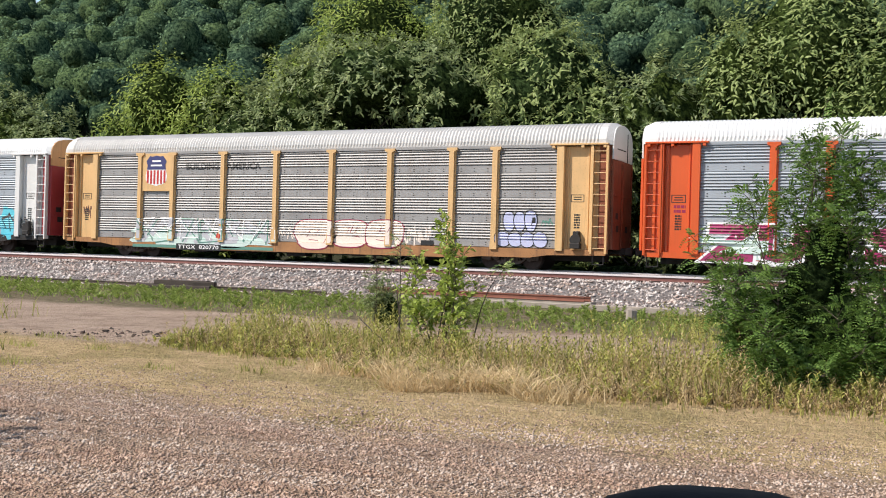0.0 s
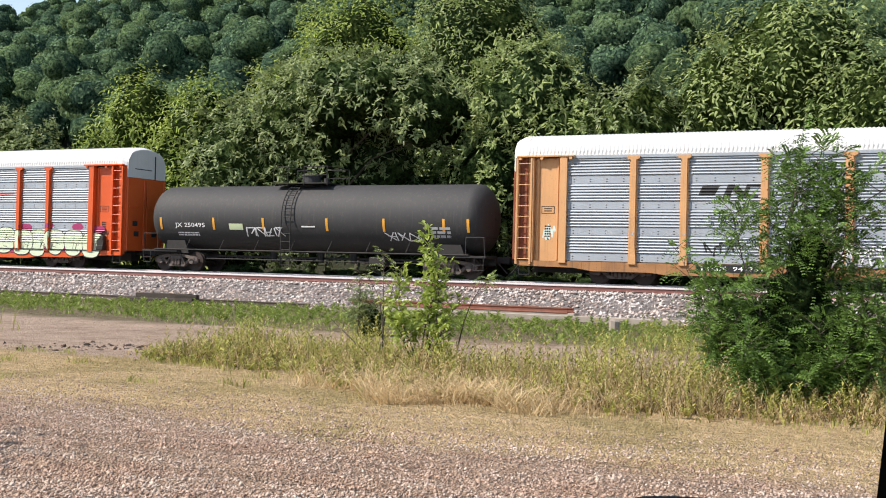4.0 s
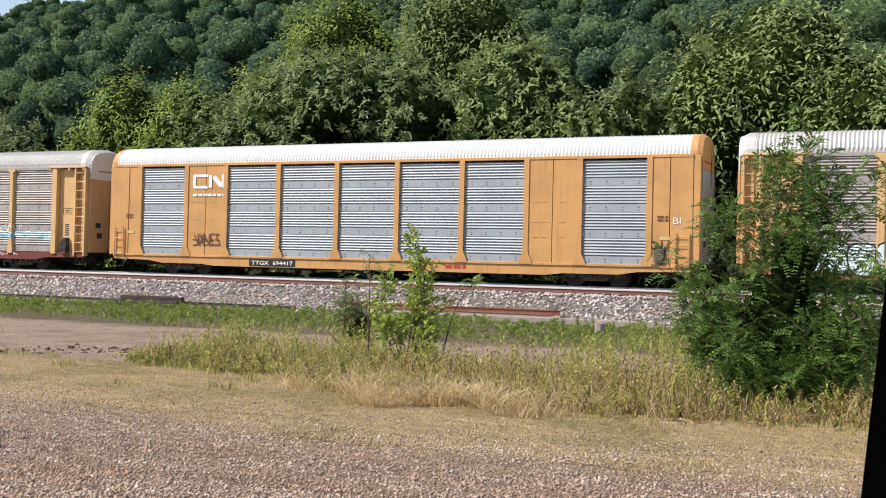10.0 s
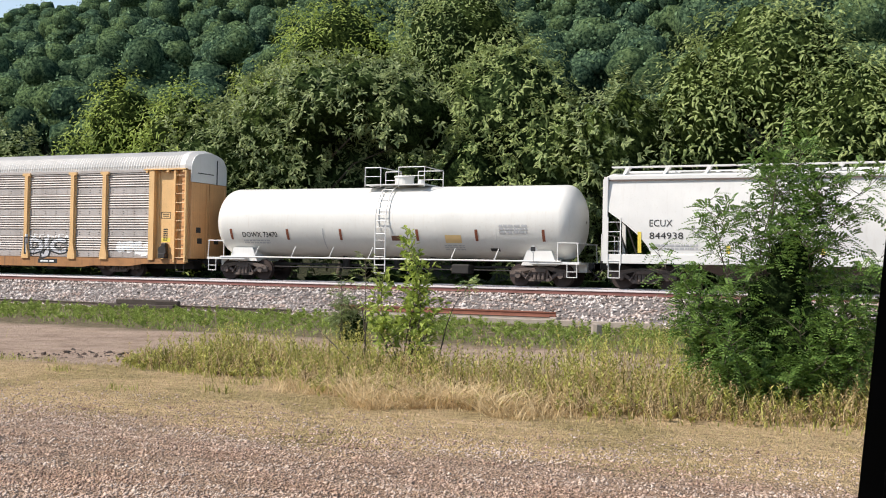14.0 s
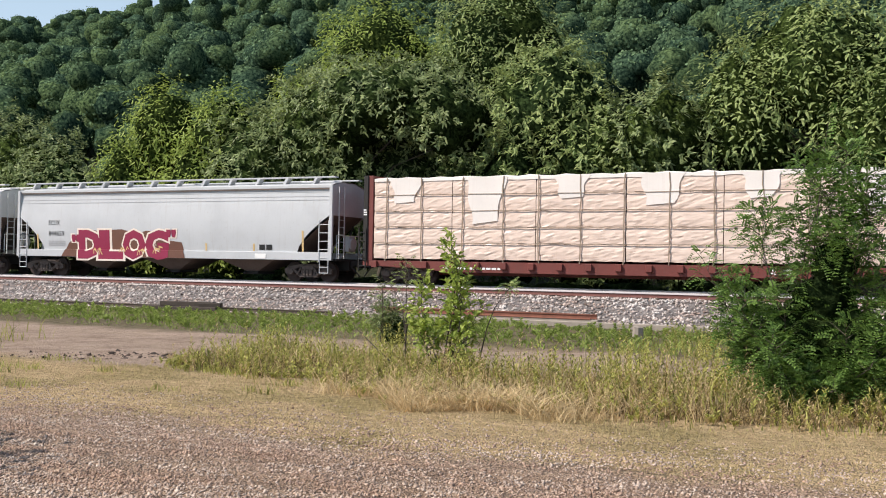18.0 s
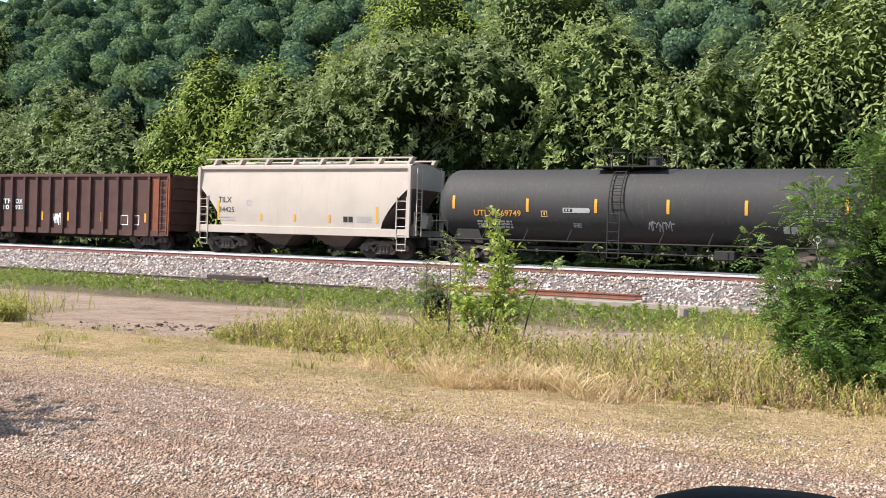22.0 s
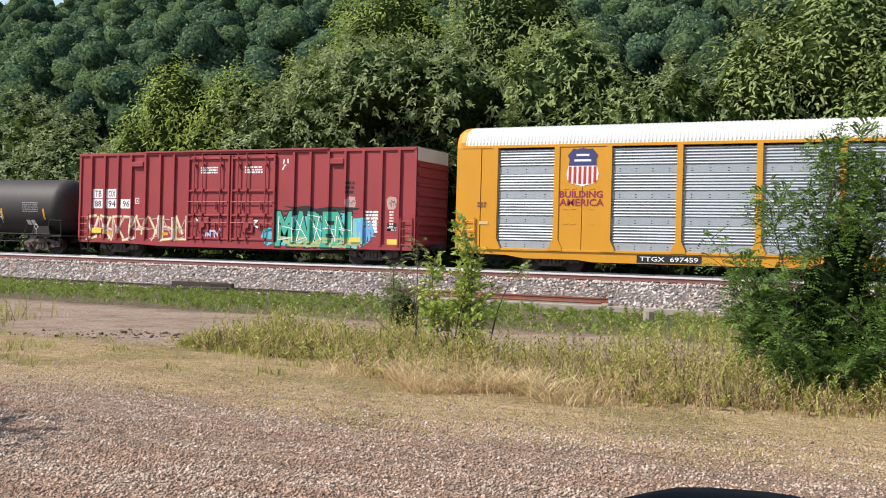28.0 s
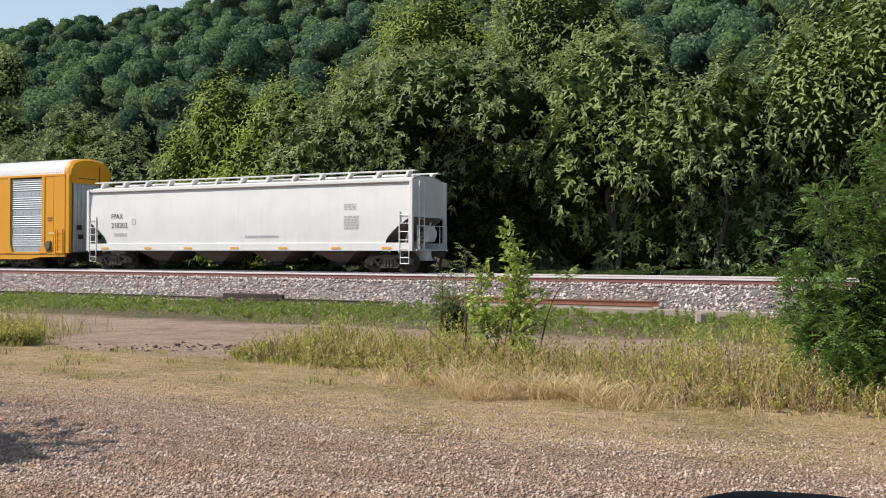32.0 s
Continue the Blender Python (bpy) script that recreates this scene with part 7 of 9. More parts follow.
# ---- gondola ----
def gondola(label, at):
    half = 7.3
    car = rail_car("gondola_car", label, at)
    for s in (-1, 1):
        bm = bmesh.new()
        box(bm, -half, half, s * 1.42 - 0.02, s * 1.42 + 0.02, 0.85, 3.68)
        part("side_sheet", bm, M["gondola"], car)
        bm = bmesh.new()
        box(bm, -half, half, s * 1.46 - 0.09, s * 1.46 + 0.09, 3.64, 3.8, 0.015)
        part("top_chord", bm, M["gondola"], car)
        bm = bmesh.new()
        slab(bm, [(-half, 0.95), (half, 0.95), (half, 0.72), (half - 1.2, 0.66), (-half + 1.2, 0.66), (-half, 0.72)], s * 1.47 - 0.06, s * 1.47 + 0.06)
        part("side_sill", bm, M["gondola"], car)
        for x in (-6.1, -4.88, -3.92, -2.95, -2.0, -1.02, -0.05, 0.92, 1.9, 2.86, 3.84, 4.86, 5.95):
            bm = bmesh.new()
            slab(bm, [(x - 0.08, 0.7), (x + 0.08, 0.7), (x + 0.07, 3.64), (x - 0.07, 3.64)], s * 1.5 - 0.1, s * 1.5 + 0.08)
            part("rib", bm, M["gondola"], car)
    for e in (-1, 1):
        bm = bmesh.new()
        a, b = sorted((e * (half - 0.06), e * half))
        box(bm, a, b, -1.42, 1.42, 0.85, 3.68)
        for z in (1.3, 1.9, 2.5, 3.1, 3.62):
            a, b = sorted((e * half, e * (half + 0.12)))
            box(bm, a, b, -1.4, 1.4, z, z + 0.14, 0.02)
        part("end_sheet", bm, M["gondola"], car)
        bm = bmesh.new()
        a, b = sorted((e * (half - 0.12), e * half))
        box(bm, a, b, -1.56, -1.4, 0.7, 3.72)
        part("corner_post", bm, M["rust"] if e > 0 else M["gondola"], car)
    bm = bmesh.new()
    box(bm, half - 1.22, half - 0.75, -1.475, -1.445, 0.95, 3.62)
    part("patch_sheet", bm, M["rust"], car, "rust-orange patched side sheet")
    ladder("ladder", car, M["rust"], half - 0.42, -1.56, 0.8, 3.6, 0.55, 8, 0.03, "rusty orange ladder")
    bm = bmesh.new()
    box(bm, -half, half, -1.4, 1.4, 0.85, 0.95)
    box(bm, -half + 0.4, half - 0.4, -0.3, 0.3, 0.5, 0.85)
    part("floor_plate", bm, M["steel_dark"], car)
    running_gear(car, (-half + 1.75, half - 1.75), half)
    for k, x in enumerate((-6.35, -1.72, 0.2, 2.6, 5.6, 6.1)):
        paint("reflector", car, M["ink_orange"], x, x + 0.12, 1.35 + 0.5 * (k == 0), 1.8 + 0.9 * (k in (0, 5)), -1.45, shape=[[(0, 0), (1, 0), (1, 1), (0, 1)]])
    bm = bmesh.new()
    box(bm, -4.78, -2.95, -1.452, -1.44, 1.82, 2.52)
    part("number_panel", bm, M["ink_black"], car, "black panel with white reporting marks")
    paint("reporting_mark", car, M["ink_white"], -4.7, -4.12, 2.2, 2.46, -1.452, text="TF", fat=0.015)
    paint("reporting_mark", car, M["ink_white"], -3.75, -3.2, 2.2, 2.46, -1.452, text="OX", fat=0.015)
    paint("reporting_mark", car, M["ink_white"], -4.7, -4.05, 1.88, 2.12, -1.452, text="101", fat=0.015)
    paint("reporting_mark", car, M["ink_white"], -3.78, -3.08, 1.88, 2.12, -1.452, text="937", fat=0.015)
    paint("graffiti", car, M["ink_white"], -0.85, -0.2, 1.1, 1.75, -1.445, shape=strokes(random.Random(8), 5, 0.1))
    for x in (4.0, 4.75):
        paint("stencil_frame", car, M["ink_white"], x, x + 0.5, 1.2, 1.7, -1.445, shape=[[(0, 0), (1, 0), (1, 0.08), (0, 0.08)], [(0, 0.92), (1, 0.92), (1, 1), (0, 1)], [(0, 0), (0.08, 0), (0.08, 1), (0, 1)], [(0.92, 0), (1, 0), (1, 1), (0.92, 1)]])
    return car


# ---- box cars ----
def box_car(label, at, material):
    half, top = 9.59, 5.12
    car = rail_car("box_car", label, at)
    ribs = [-8.78, -7.9, -7.05, -6.19, -5.29, -4.38, -3.54]
    for s in (-1, 1):
        for a, b in ((-half, -2.69), (2.4, half)):
            bm = bmesh.new()
            box(bm, a, b, s * 1.47 - 0.02, s * 1.47 + 0.02, 0.78, top - 0.08)
            part("side_sheet", bm, material, car)
        for x in ribs + [3.35, 4.24, 5.2, 6.06, 6.98, 7.89, 8.76]:
            bm = bmesh.new()
            slab(bm, [(x - 0.06, 0.85), (x + 0.06, 0.85), (x + 0.06, top - 0.14), (x - 0.06, top - 0.14)], s * 1.535 - 0.065, s * 1.535 + 0.065)
            part("rib", bm, material, car)
        bm = bmesh.new()
        box(bm, -half, half, s * 1.49 - 0.07, s * 1.49 + 0.07, top - 0.15, top, 0.015)
        part("top_chord", bm, material, car)
        bm = bmesh.new()
        slab(bm, [(-half, 0.9), (half, 0.9), (half, 0.68), (half - 3, 0.68), (4.2, 0.58), (-4.2, 0.58), (-half + 3, 0.68), (-half, 0.68)], s * 1.49 - 0.07, s * 1.49 + 0.07)
        part("side_sill", bm, material, car)
        for x in (-half + 0.06, half - 0.06):
            bm = bmesh.new()
            box(bm, x - 0.06, x + 0.06, s * 1.5 - 0.06, s * 1.5 + 0.06, 0.68, top - 0.1)
            part("corner_post", bm, material, car)
        for d0, d1 in ((-2.69, -0.16), (-0.14, 2.4)):
            bm = bmesh.new()
            box(bm, d0 + 0.03, d1 - 0.03, s * 1.49 - 0.03, s * 1.49 + 0.03, 0.86, top - 0.2, 0.01)
            door = part("door", bm, material, car)
            for z in (0.95, 2.05, 3.2, 4.72):
                bm = bmesh.new()
                box(bm, d0 + 0.03, d1 - 0.03, s * 1.55 - 0.05, s * 1.55 + 0.05, z, z + 0.09, 0.012)
                part("door_rail", bm, material, door)
            for x in (d0 + 0.03, d1 - 0.13):
                bm = bmesh.new()
                box(bm, x, x + 0.1, s * 1.56 - 0.05, s * 1.56 + 0.05, 0.9, top - 0.22, 0.012)
                part("door_stile", bm, material, door)
            for x in (d0 + 0.45, d0 + 0.95, d1 - 0.55):
                bm = bmesh.new()
                rod(bm, (x, s * 1.64, 0.9), (x, s * 1.64, top - 0.12), 0.03, 0.03, 6)
                for z in (1.0, 2.1, 3.25, 4.4):
                    box(bm, x - 0.06, x + 0.06, s * 1.61 - 0.06, s * 1.61 + 0.06, z, z + 0.1)
                part("lock_rod", bm, material, door)
            for z in (1.75, 2.72):
                bm = bmesh.new()
                rod(bm, (d0 + 0.1, s * 1.63, z), (d1 - 0.1, s * 1.63, z), 0.025, 0.025, 6)
                for x in (d0 + 0.7, d1 - 0.8):
                    box(bm, x - 0.025, x + 0.025, s * 1.6 - 0.04, s * 1.6 + 0.04, z - 0.35, z, 0.008)
                part("operating_bar", bm, material, door)
            bm = bmesh.new()
            box(bm, d0 + 0.7, d0 + 1.35, s * 1.56 - 0.04, s * 1.56 + 0.04, 1.3, 2.0, 0.02)
            rod(bm, (d0 + 1.0, s * 1.6, 1.65), (d0 + 1.0, s * 1.68, 1.65), 0.16, 0.16, 12)
            part("door_gear", bm, material, door)
        for x in (-6.1, 5.3):
            bm = bmesh.new()
            box(bm, x, x + 0.7, s * 1.56 - 0.08, s * 1.56 + 0.08, 4.42, 4.66, 0.02)
            part("tack_board", bm, material, car)
        # a stepped top edge over the doors
        bm = bmesh.new()
        box(bm, -5.3, 5.2, s * 1.56 - 0.06, s * 1.56 + 0.06, top - 0.05, top + 0.03, 0.012)
        part("door_track", bm, material, car)
    bm = bmesh.new()
    sweep(bm, [(-1.5, top - 0.02), (-1.2, top + 0.03), (0, top + 0.07), (1.2, top + 0.03), (1.5, top - 0.02)], -half, half)
    part("roof", bm, M["roof_grey"], car)
    for e in (-1, 1):
        bm = bmesh.new()
        a, b = sorted((e * (half - 0.08), e * (half - 0.02)))
        box(bm, a, b, -1.44, 1.44, 0.75, 4.55)
        sheet = part("end_sheet", bm, material, car)
        for z in np.arange(1.0, 4.5, 0.42):
            bm = bmesh.new()
            rod(bm, (e * (half - 0.02), -1.38, z), (e * (half - 0.02), 1.38, z), 0.1, 0.1, 8)
            part("end_rib", bm, material, sheet)
        bm = bmesh.new()
        a, b = sorted((e * (half - 0.08), e * (half + 0.02)))
        box(bm, a, b, -1.47, 1.47, 4.55, top)
        part("end_header", bm, M["white"], car, "white band across the top of the end")
        ladder("ladder", car, material, e * (half - 0.42), -1.6, 0.75, 2.1, 0.55, 4, 0.025)
        bm = bmesh.new()
        for dx in (-0.22, 0.22):
            rod(bm, (e * (half - 0.42) + dx, -1.52, 0.7), (e * (half - 0.42) + dx, -1.52, 0.32), 0.018, 0.018, 6)
        rod(bm, (e * (half - 0.42) - 0.22, -1.52, 0.32), (e * (half - 0.42) + 0.22, -1.52, 0.32), 0.018, 0.018, 6)
        part("step", bm, M["steel_dark"], car)
    bm = bmesh.new()
    box(bm, -half, half, -1.4, 1.4, 0.8, 0.88)
    box(bm, -half + 0.4, half - 0.4, -0.3, 0.3, 0.45, 0.8)
    part("underframe", bm, M["steel_dark"], car)
    running_gear(car, (-half + 2.3, half - 2.3), half)
    rng = random.Random(int(at))
    for d0 in (-2.69, -0.14):
        paint("small_print", car, M["ink_white"], d0 + 0.75, d0 + 1.75, 4.05, 4.4, -1.52, shape=bars(rng, 3, 6))
    paint("small_print", car, M["ink_white"], 7.1, 7.75, 1.4, 2.4, -1.492, shape=bars(rng, 7, 3))
    paint("notice", car, M["ink_yellow"], 6.35, 6.95, 0.98, 1.2, -1.552, shape=[[(0, 0), (1, 0), (1, 1), (0, 1)]])
    paint("notice", car, M["ink_yellow"], -8.7, -8.05, 1.15, 1.4, -1.552, shape=[[(0, 0), (1, 0), (1, 1), (0, 1)]])
    paint("mark_box", car, M["ink_white"], -5.95, -5.7, 2.62, 2.9, -1.492, shape=[[(0, 0), (1, 0), (1, 0.12), (0, 0.12)], [(0, 0.88), (1, 0.88), (1, 1), (0, 1)], [(0, 0), (0.12, 0), (0.12, 1), (0, 1)], [(0.88, 0), (1, 0), (1, 1), (0.88, 1)], [(0.4, 0.25), (0.6, 0.25), (0.6, 0.7), (0.4, 0.7)]])
    return car


RIB_X = (-8.78, -7.9, -7.05, -6.19, -5.29, -4.38, -3.54, 3.35, 4.24, 5.2, 6.06, 6.98, 7.89, 8.76)


def box_depth(x, z):
    if z < 0.9:
        return -1.56
    if -2.7 < x < 2.4:
        return -1.565
    return -1.6 if any(abs(x - r) < 0.064 for r in RIB_X) else -1.49


BOX_CUTS = (sorted([r + d for r in RIB_X for d in (-0.06, -0.07, 0.06, 0.07)] + [-2.7, -2.69, 2.4, 2.41]), (0.9, 0.91))


# ---- the train, car by car ----
SQ = [[(0, 0), (1, 0), (1, 1), (0, 1)]]


def rack_paint(car, material, x0, x1, z0, z1, name="graffiti", **k):
    return paint(name, car, M[material], x0, x1, z0, z1, DEPTH_A, cuts=CUTS_A, **k)


def piece(car, text, x0, x1, z0, z1, fill, edge, on_side, fat=0.05, rim=0.11, shine=None, slant=0.0):
    """A graffiti word in fat letters with a rim of another colour."""
    a = on_side(car, edge, x0, x1, z0, z1, text=text, fat=rim, grow=1, lift=0.005, slant=slant)
    on_side(car, fill, x0, x1, z0, z1, text=text, fat=fat, grow=1, lift=0.010, slant=slant)
    if shine:
        w = (z1 - z0) * 0.05
        on_side(car, shine, x0 + w, x1 - w, z0 + (z1 - z0) * 0.25, z0 + (z1 - z0) * 0.75, shape=strokes(random.Random(len(text)), len(text) * 3, 0.014), lift=0.015)
    h = z1 - z0
    if fill != "ink_white":
        on_side(car, edge, x0, x1, z0 + 0.05 * h, z1 - 0.05 * h, shape=tangle(len(text) + int(abs(x0) * 10), len(text), 0.014, (x1 - x0) / h), lift=0.015)
    return a


def oval(cx, cz, w, h, power=2.6, lean=0.0, n=20, pinch=0.0):
    """A fat rounded outline; pinch draws its foot in like a drop."""
    out = []
    for i in range(n):
        a = i * math.tau / n
        c, q = math.cos(a), math.sin(a)
        k = (abs(c) ** power + abs(q) ** power) ** (-1 / power)
        out.append((cx + w * c * k * (1 - pinch * max(0.0, -q)) + lean * q, cz + h * q * k))
    return out


def bubbles(car, on_side, x0, x1, z0, z1, n, fill, edge, seed, rim=0.045, pinch=0.0, power=2.6, marks=3):
    """Round throw-up letters side by side, each with a dark outline, a few inner lines, overlapping its neighbour."""
    rng = random.Random(seed)
    w = (x1 - x0) / n
    for i in range(n):
        a, b = x0 + i * w - 0.07 * w, x0 + (i + 1) * w + 0.07 * w
        lo, hi = z0 + rng.uniform(0, 0.08) * (z1 - z0), z1 - rng.uniform(0, 0.12) * (z1 - z0)
        lean = rng.uniform(-0.05, 0.05)
        body = oval(0.5, 0.5, 0.47, 0.48, power + rng.uniform(-0.3, 0.8), lean, 22, pinch * rng.uniform(0.5, 1.1))
        r = rim
        on_side(car, edge, a - r, b + r, lo - r, hi + r, shape=[body], lift=0.006 + 0.004 * i)
        on_side(car, fill, a, b, lo, hi, shape=[body], lift=0.008 + 0.004 * i)
        slits = []
        for _ in range(marks):
            x, z = rng.uniform(0.25, 0.7), rng.uniform(0.2, 0.65)
            t = rim * 0.55
            if rng.random() < 0.55:
                slits.append([(x, z), (x + t / (b - a), z), (x + t / (b - a) + 0.08, z + 0.25), (x + 0.08, z + 0.25)])
            else:
                slits.append([(x, z), (x + 0.2, z - 0.04), (x + 0.2, z - 0.04 + t / (hi - lo)), (x, z + t / (hi - lo))])
        on_side(car, edge, a, b, lo, hi, shape=slits, lift=0.010 + 0.004 * i)


def block_word(car, on_side, word, x0, x1, z0, z1, fill, edge, fat=0.03, rim=0.075, shade=0.07):
    """Block letters one by one, each with an outline and a shadow to one side."""
    w = (x1 - x0) / len(word)
    for i, ch in enumerate(word):
        a, b = x0 + i * w + 0.03 * w, x0 + (i + 1) * w - 0.12 * w
        on_side(car, edge, a + shade, b + shade, z0, z1, text=ch, fat=rim, grow=1, lift=0.006 + 0.004 * (i % 2))
        on_side(car, fill, a, b, z0, z1, text=ch, fat=fat, grow=1, lift=0.014 + 0.002 * (i % 2))


def car_0():
    car = open_autorack("silver ribbed car carrier with white posts and teal graffiti", -55.0, M["white"], M["galvanised_soft"], M["roof_white"], M["yellow"], M["steel_dark"], M["boxcar_red_dull"])
    rack_paint(car, "ink_cyan", 10.6, 12.0, 0.7, 2.35, shape=blob(random.Random(1), 22, 0.3))
    rack_paint(car, "ink_black", 10.9, 13.0, 0.7, 2.2, shape=strokes(random.Random(2), 6, 0.03))


def car_1():
    car = open_autorack("grey ribbed car carrier with faded yellow posts, shield badge, graffiti", -25.7, M["yellow_pale"], M["galvanised_worn"], M["roof_grey"], M["white"], M["sill_rust"], M["rust"])
    bm = bmesh.new()
    box(bm, -9.15, -7.42, -1.50, -1.44, 3.15, 4.95, 0.008)
    b = part("badge_panel", bm, M["yellow_pale"], car)
    shield(b, -8.92, -7.62, 3.38, 4.85, -1.50)
    rack_paint(car, "ink_black", -6.55, -4.64, 4.15, 4.48, name="slogan", text="BUILDING", fat=0.02)
    rack_paint(car, "ink_black", -4.22, -2.33, 4.15, 4.48, name="slogan", text="AMERICA", fat=0.02)
    number_board(car, "TTGX  820770", -6.85, -4.5, 0.44, 0.62, -1.495)
    rack_paint(car, "ink_mint", -9.7, -1.5, 0.55, 1.5, shape=blob(random.Random(4), 40, 0.3))
    rack_paint(car, "ink_silver", -9.3, -1.7, 0.7, 1.85, shape=tangle(71, 5, 0.11, 6.0), lift=0.008)
    rack_paint(car, "ink_pine", -9.4, -1.8, 0.62, 1.95, shape=tangle(72, 6, 0.022, 5.8), lift=0.012)
    rack_paint(car, "ink_white", -9.2, -1.9, 0.8, 1.95, shape=tangle(73, 6, 0.025, 6.0), lift=0.014)
    rack_paint(car, "ink_pine", -9.6, -1.5, 0.46, 0.6, shape=SQ)
    rack_paint(car, "ink_red", -4.75, -4.35, 0.95, 1.2, shape=blob(random.Random(3), 12, 0.2), lift=0.02)
    rack_paint(car, "ink_cream", -2.4, -0.5, 0.95, 1.6, shape=strokes(random.Random(5), 9, 0.03))
    bubbles(car, rack_paint, -0.35, 1.75, 0.5, 2.05, 1, "ink_cream", "ink_maroon", 5, 0.05, 0.45, 3.2, 5)
    bubbles(car, rack_paint, 1.6, 5.0, 0.62, 2.05, 2, "ink_cream", "ink_maroon", 6, 0.05, 0.1, 3.4, 5)
    rack_paint(car, "ink_cream", 5.0, 6.3, 0.8, 1.75, shape=strokes(random.Random(6), 8, 0.05))
    rack_paint(car, "ink_black", 5.9, 6.5, 0.88, 1.1, shape=SQ, lift=0.02)
    bubbles(car, rack_paint, 9.65, 11.05, 1.5, 2.45, 3, "ink_lilac", "ink_black", 8, 0.05, 0.5, 2.2, 0)
    bubbles(car, rack_paint, 9.35, 11.5, 0.9, 1.55, 4, "ink_lilac", "ink_black", 9, 0.035, 0.0, 2.1, 0)
    rack_paint(car, "ink_black", 10.78, 10.95, 1.75, 2.1, shape=strokes(random.Random(10), 1, 0.2), lift=0.026)
    rack_paint(car, "ink_pine", 11.2, 11.7, 1.75, 2.1, shape=strokes(random.Random(7), 3, 0.08))
    paint("graffiti", car, M["ink_brown"], -12.95, -12.4, 1.8, 2.45, -1.32, shape=strokes(random.Random(8), 4, 0.08))


def car_2():
    car = open_autorack("bright silver ribbed car carrier with orange-red posts and graffiti band", 3.75, M["orange"], M["galvanised_soft"], M["roof_white"], M["white"], None, M["orange"])
    rack_paint(car, "ink_red", 4.8, 6.95, 3.55, 3.72, name="faded_mark", shape=[[(0, 0.2), (1, 0.5), (0.95, 1), (0.05, 0.9)]])
    rack_paint(car, "ink_mint", -12.5, -1.2, 0.62, 1.5, shape=blob(random.Random(11), 44, 0.3))
    rack_paint(car, "ink_teal", -7.0, -1.1, 1.0, 1.85, shape=blob(random.Random(15), 30, 0.35))
    for i, (ch, col) in enumerate((("Z", "ink_berry"), ("U", "ink_berry"), ("E", "ink_black"), ("S", "ink_berry"), ("T", "ink_berry"))):
        x = -11.55 + i * 1.88
        rack_paint(car, "ink_white", x, x + 1.5, 0.68, 1.85, text=ch, fat=0.105, grow=1, lift=0.006 + 0.004 * (i % 2), slant=0.12)
        rack_paint(car, col, x, x + 1.5, 0.68, 1.85, text=ch, fat=0.06, grow=1, lift=0.014 + 0.002 * (i % 2), slant=0.12)
        rack_paint(car, "ink_pink", x + 0.1, x + 1.5, 0.8, 1.75, shape=inner(random.Random(50 + i), 1), lift=0.02)
    rack_paint(car, "ink_white", -11.4, -2.6, 0.44, 0.62, shape=blob(random.Random(16), 40, 0.3))
    for i, ch in enumerate("VES"):
        x = -0.75 + i * 0.8
        rack_paint(car, "ink_black", x, x + 0.62, 0.62, 1.95 - 0.15 * i, text=ch, fat=0.15, grow=1, lift=0.006)
        rack_paint(car, "ink_white", x, x + 0.62, 0.62, 1.95 - 0.15 * i, text=ch, fat=0.11, grow=1, lift=0.011)
        rack_paint(car, "ink_black", x, x + 0.62, 0.62, 1.95 - 0.15 * i, text=ch, fat=0.04, grow=1, lift=0.016)
    for k, (x, z, w, h) in enumerate(((2.9, 1.55, 0.5, 0.5), (5.0, 1.95, 0.55, 0.25), (7.4, 1.65, 0.8, 0.5), (9.0, 1.9, 0.6, 0.3), (10.8, 1.75, 0.75, 0.5), (12.0, 1.7, 0.9, 0.35))):
        rack_paint(car, "ink_berry", x, x + w, z, z + h, shape=blob(random.Random(90 + k), 12, 0.3))
    rack_paint(car, "ink_berry", 4.0, 12.6, 0.7, 1.5, shape=blob(random.Random(12), 40, 0.2), lift=0.006)
    bubbles(car, rack_paint, 3.4, 8.2, 0.55, 2.0, 4, "ink_pistachio", "ink_black", 31, 0.04, 0.3, 3.0, 5)
    bubbles(car, rack_paint, 8.0, 12.7, 0.5, 1.9, 4, "ink_pistachio", "ink_black", 32, 0.04, 0.35, 3.0, 5)
    rack_paint(car, "ink_black", 3.6, 12.6, 0.85, 0.9, shape=SQ, lift=0.045)
    paint("graffiti", car, M["ink_brown"], 12.4, 13.15, 1.2, 2.1, -1.32, shape=tangle(33, 2, 0.03, 1.0))
    paint("small_print", car, M["ink_black"], -6.75, -4.95, 0.66, 0.8, -1.495, shape=bars(random.Random(13), 1, 9))
    paint("small_print", car, M["ink_maroon"], -12.9, -12.45, 2.35, 2.7, -1.32, shape=bars(random.Random(1), 2, 3))


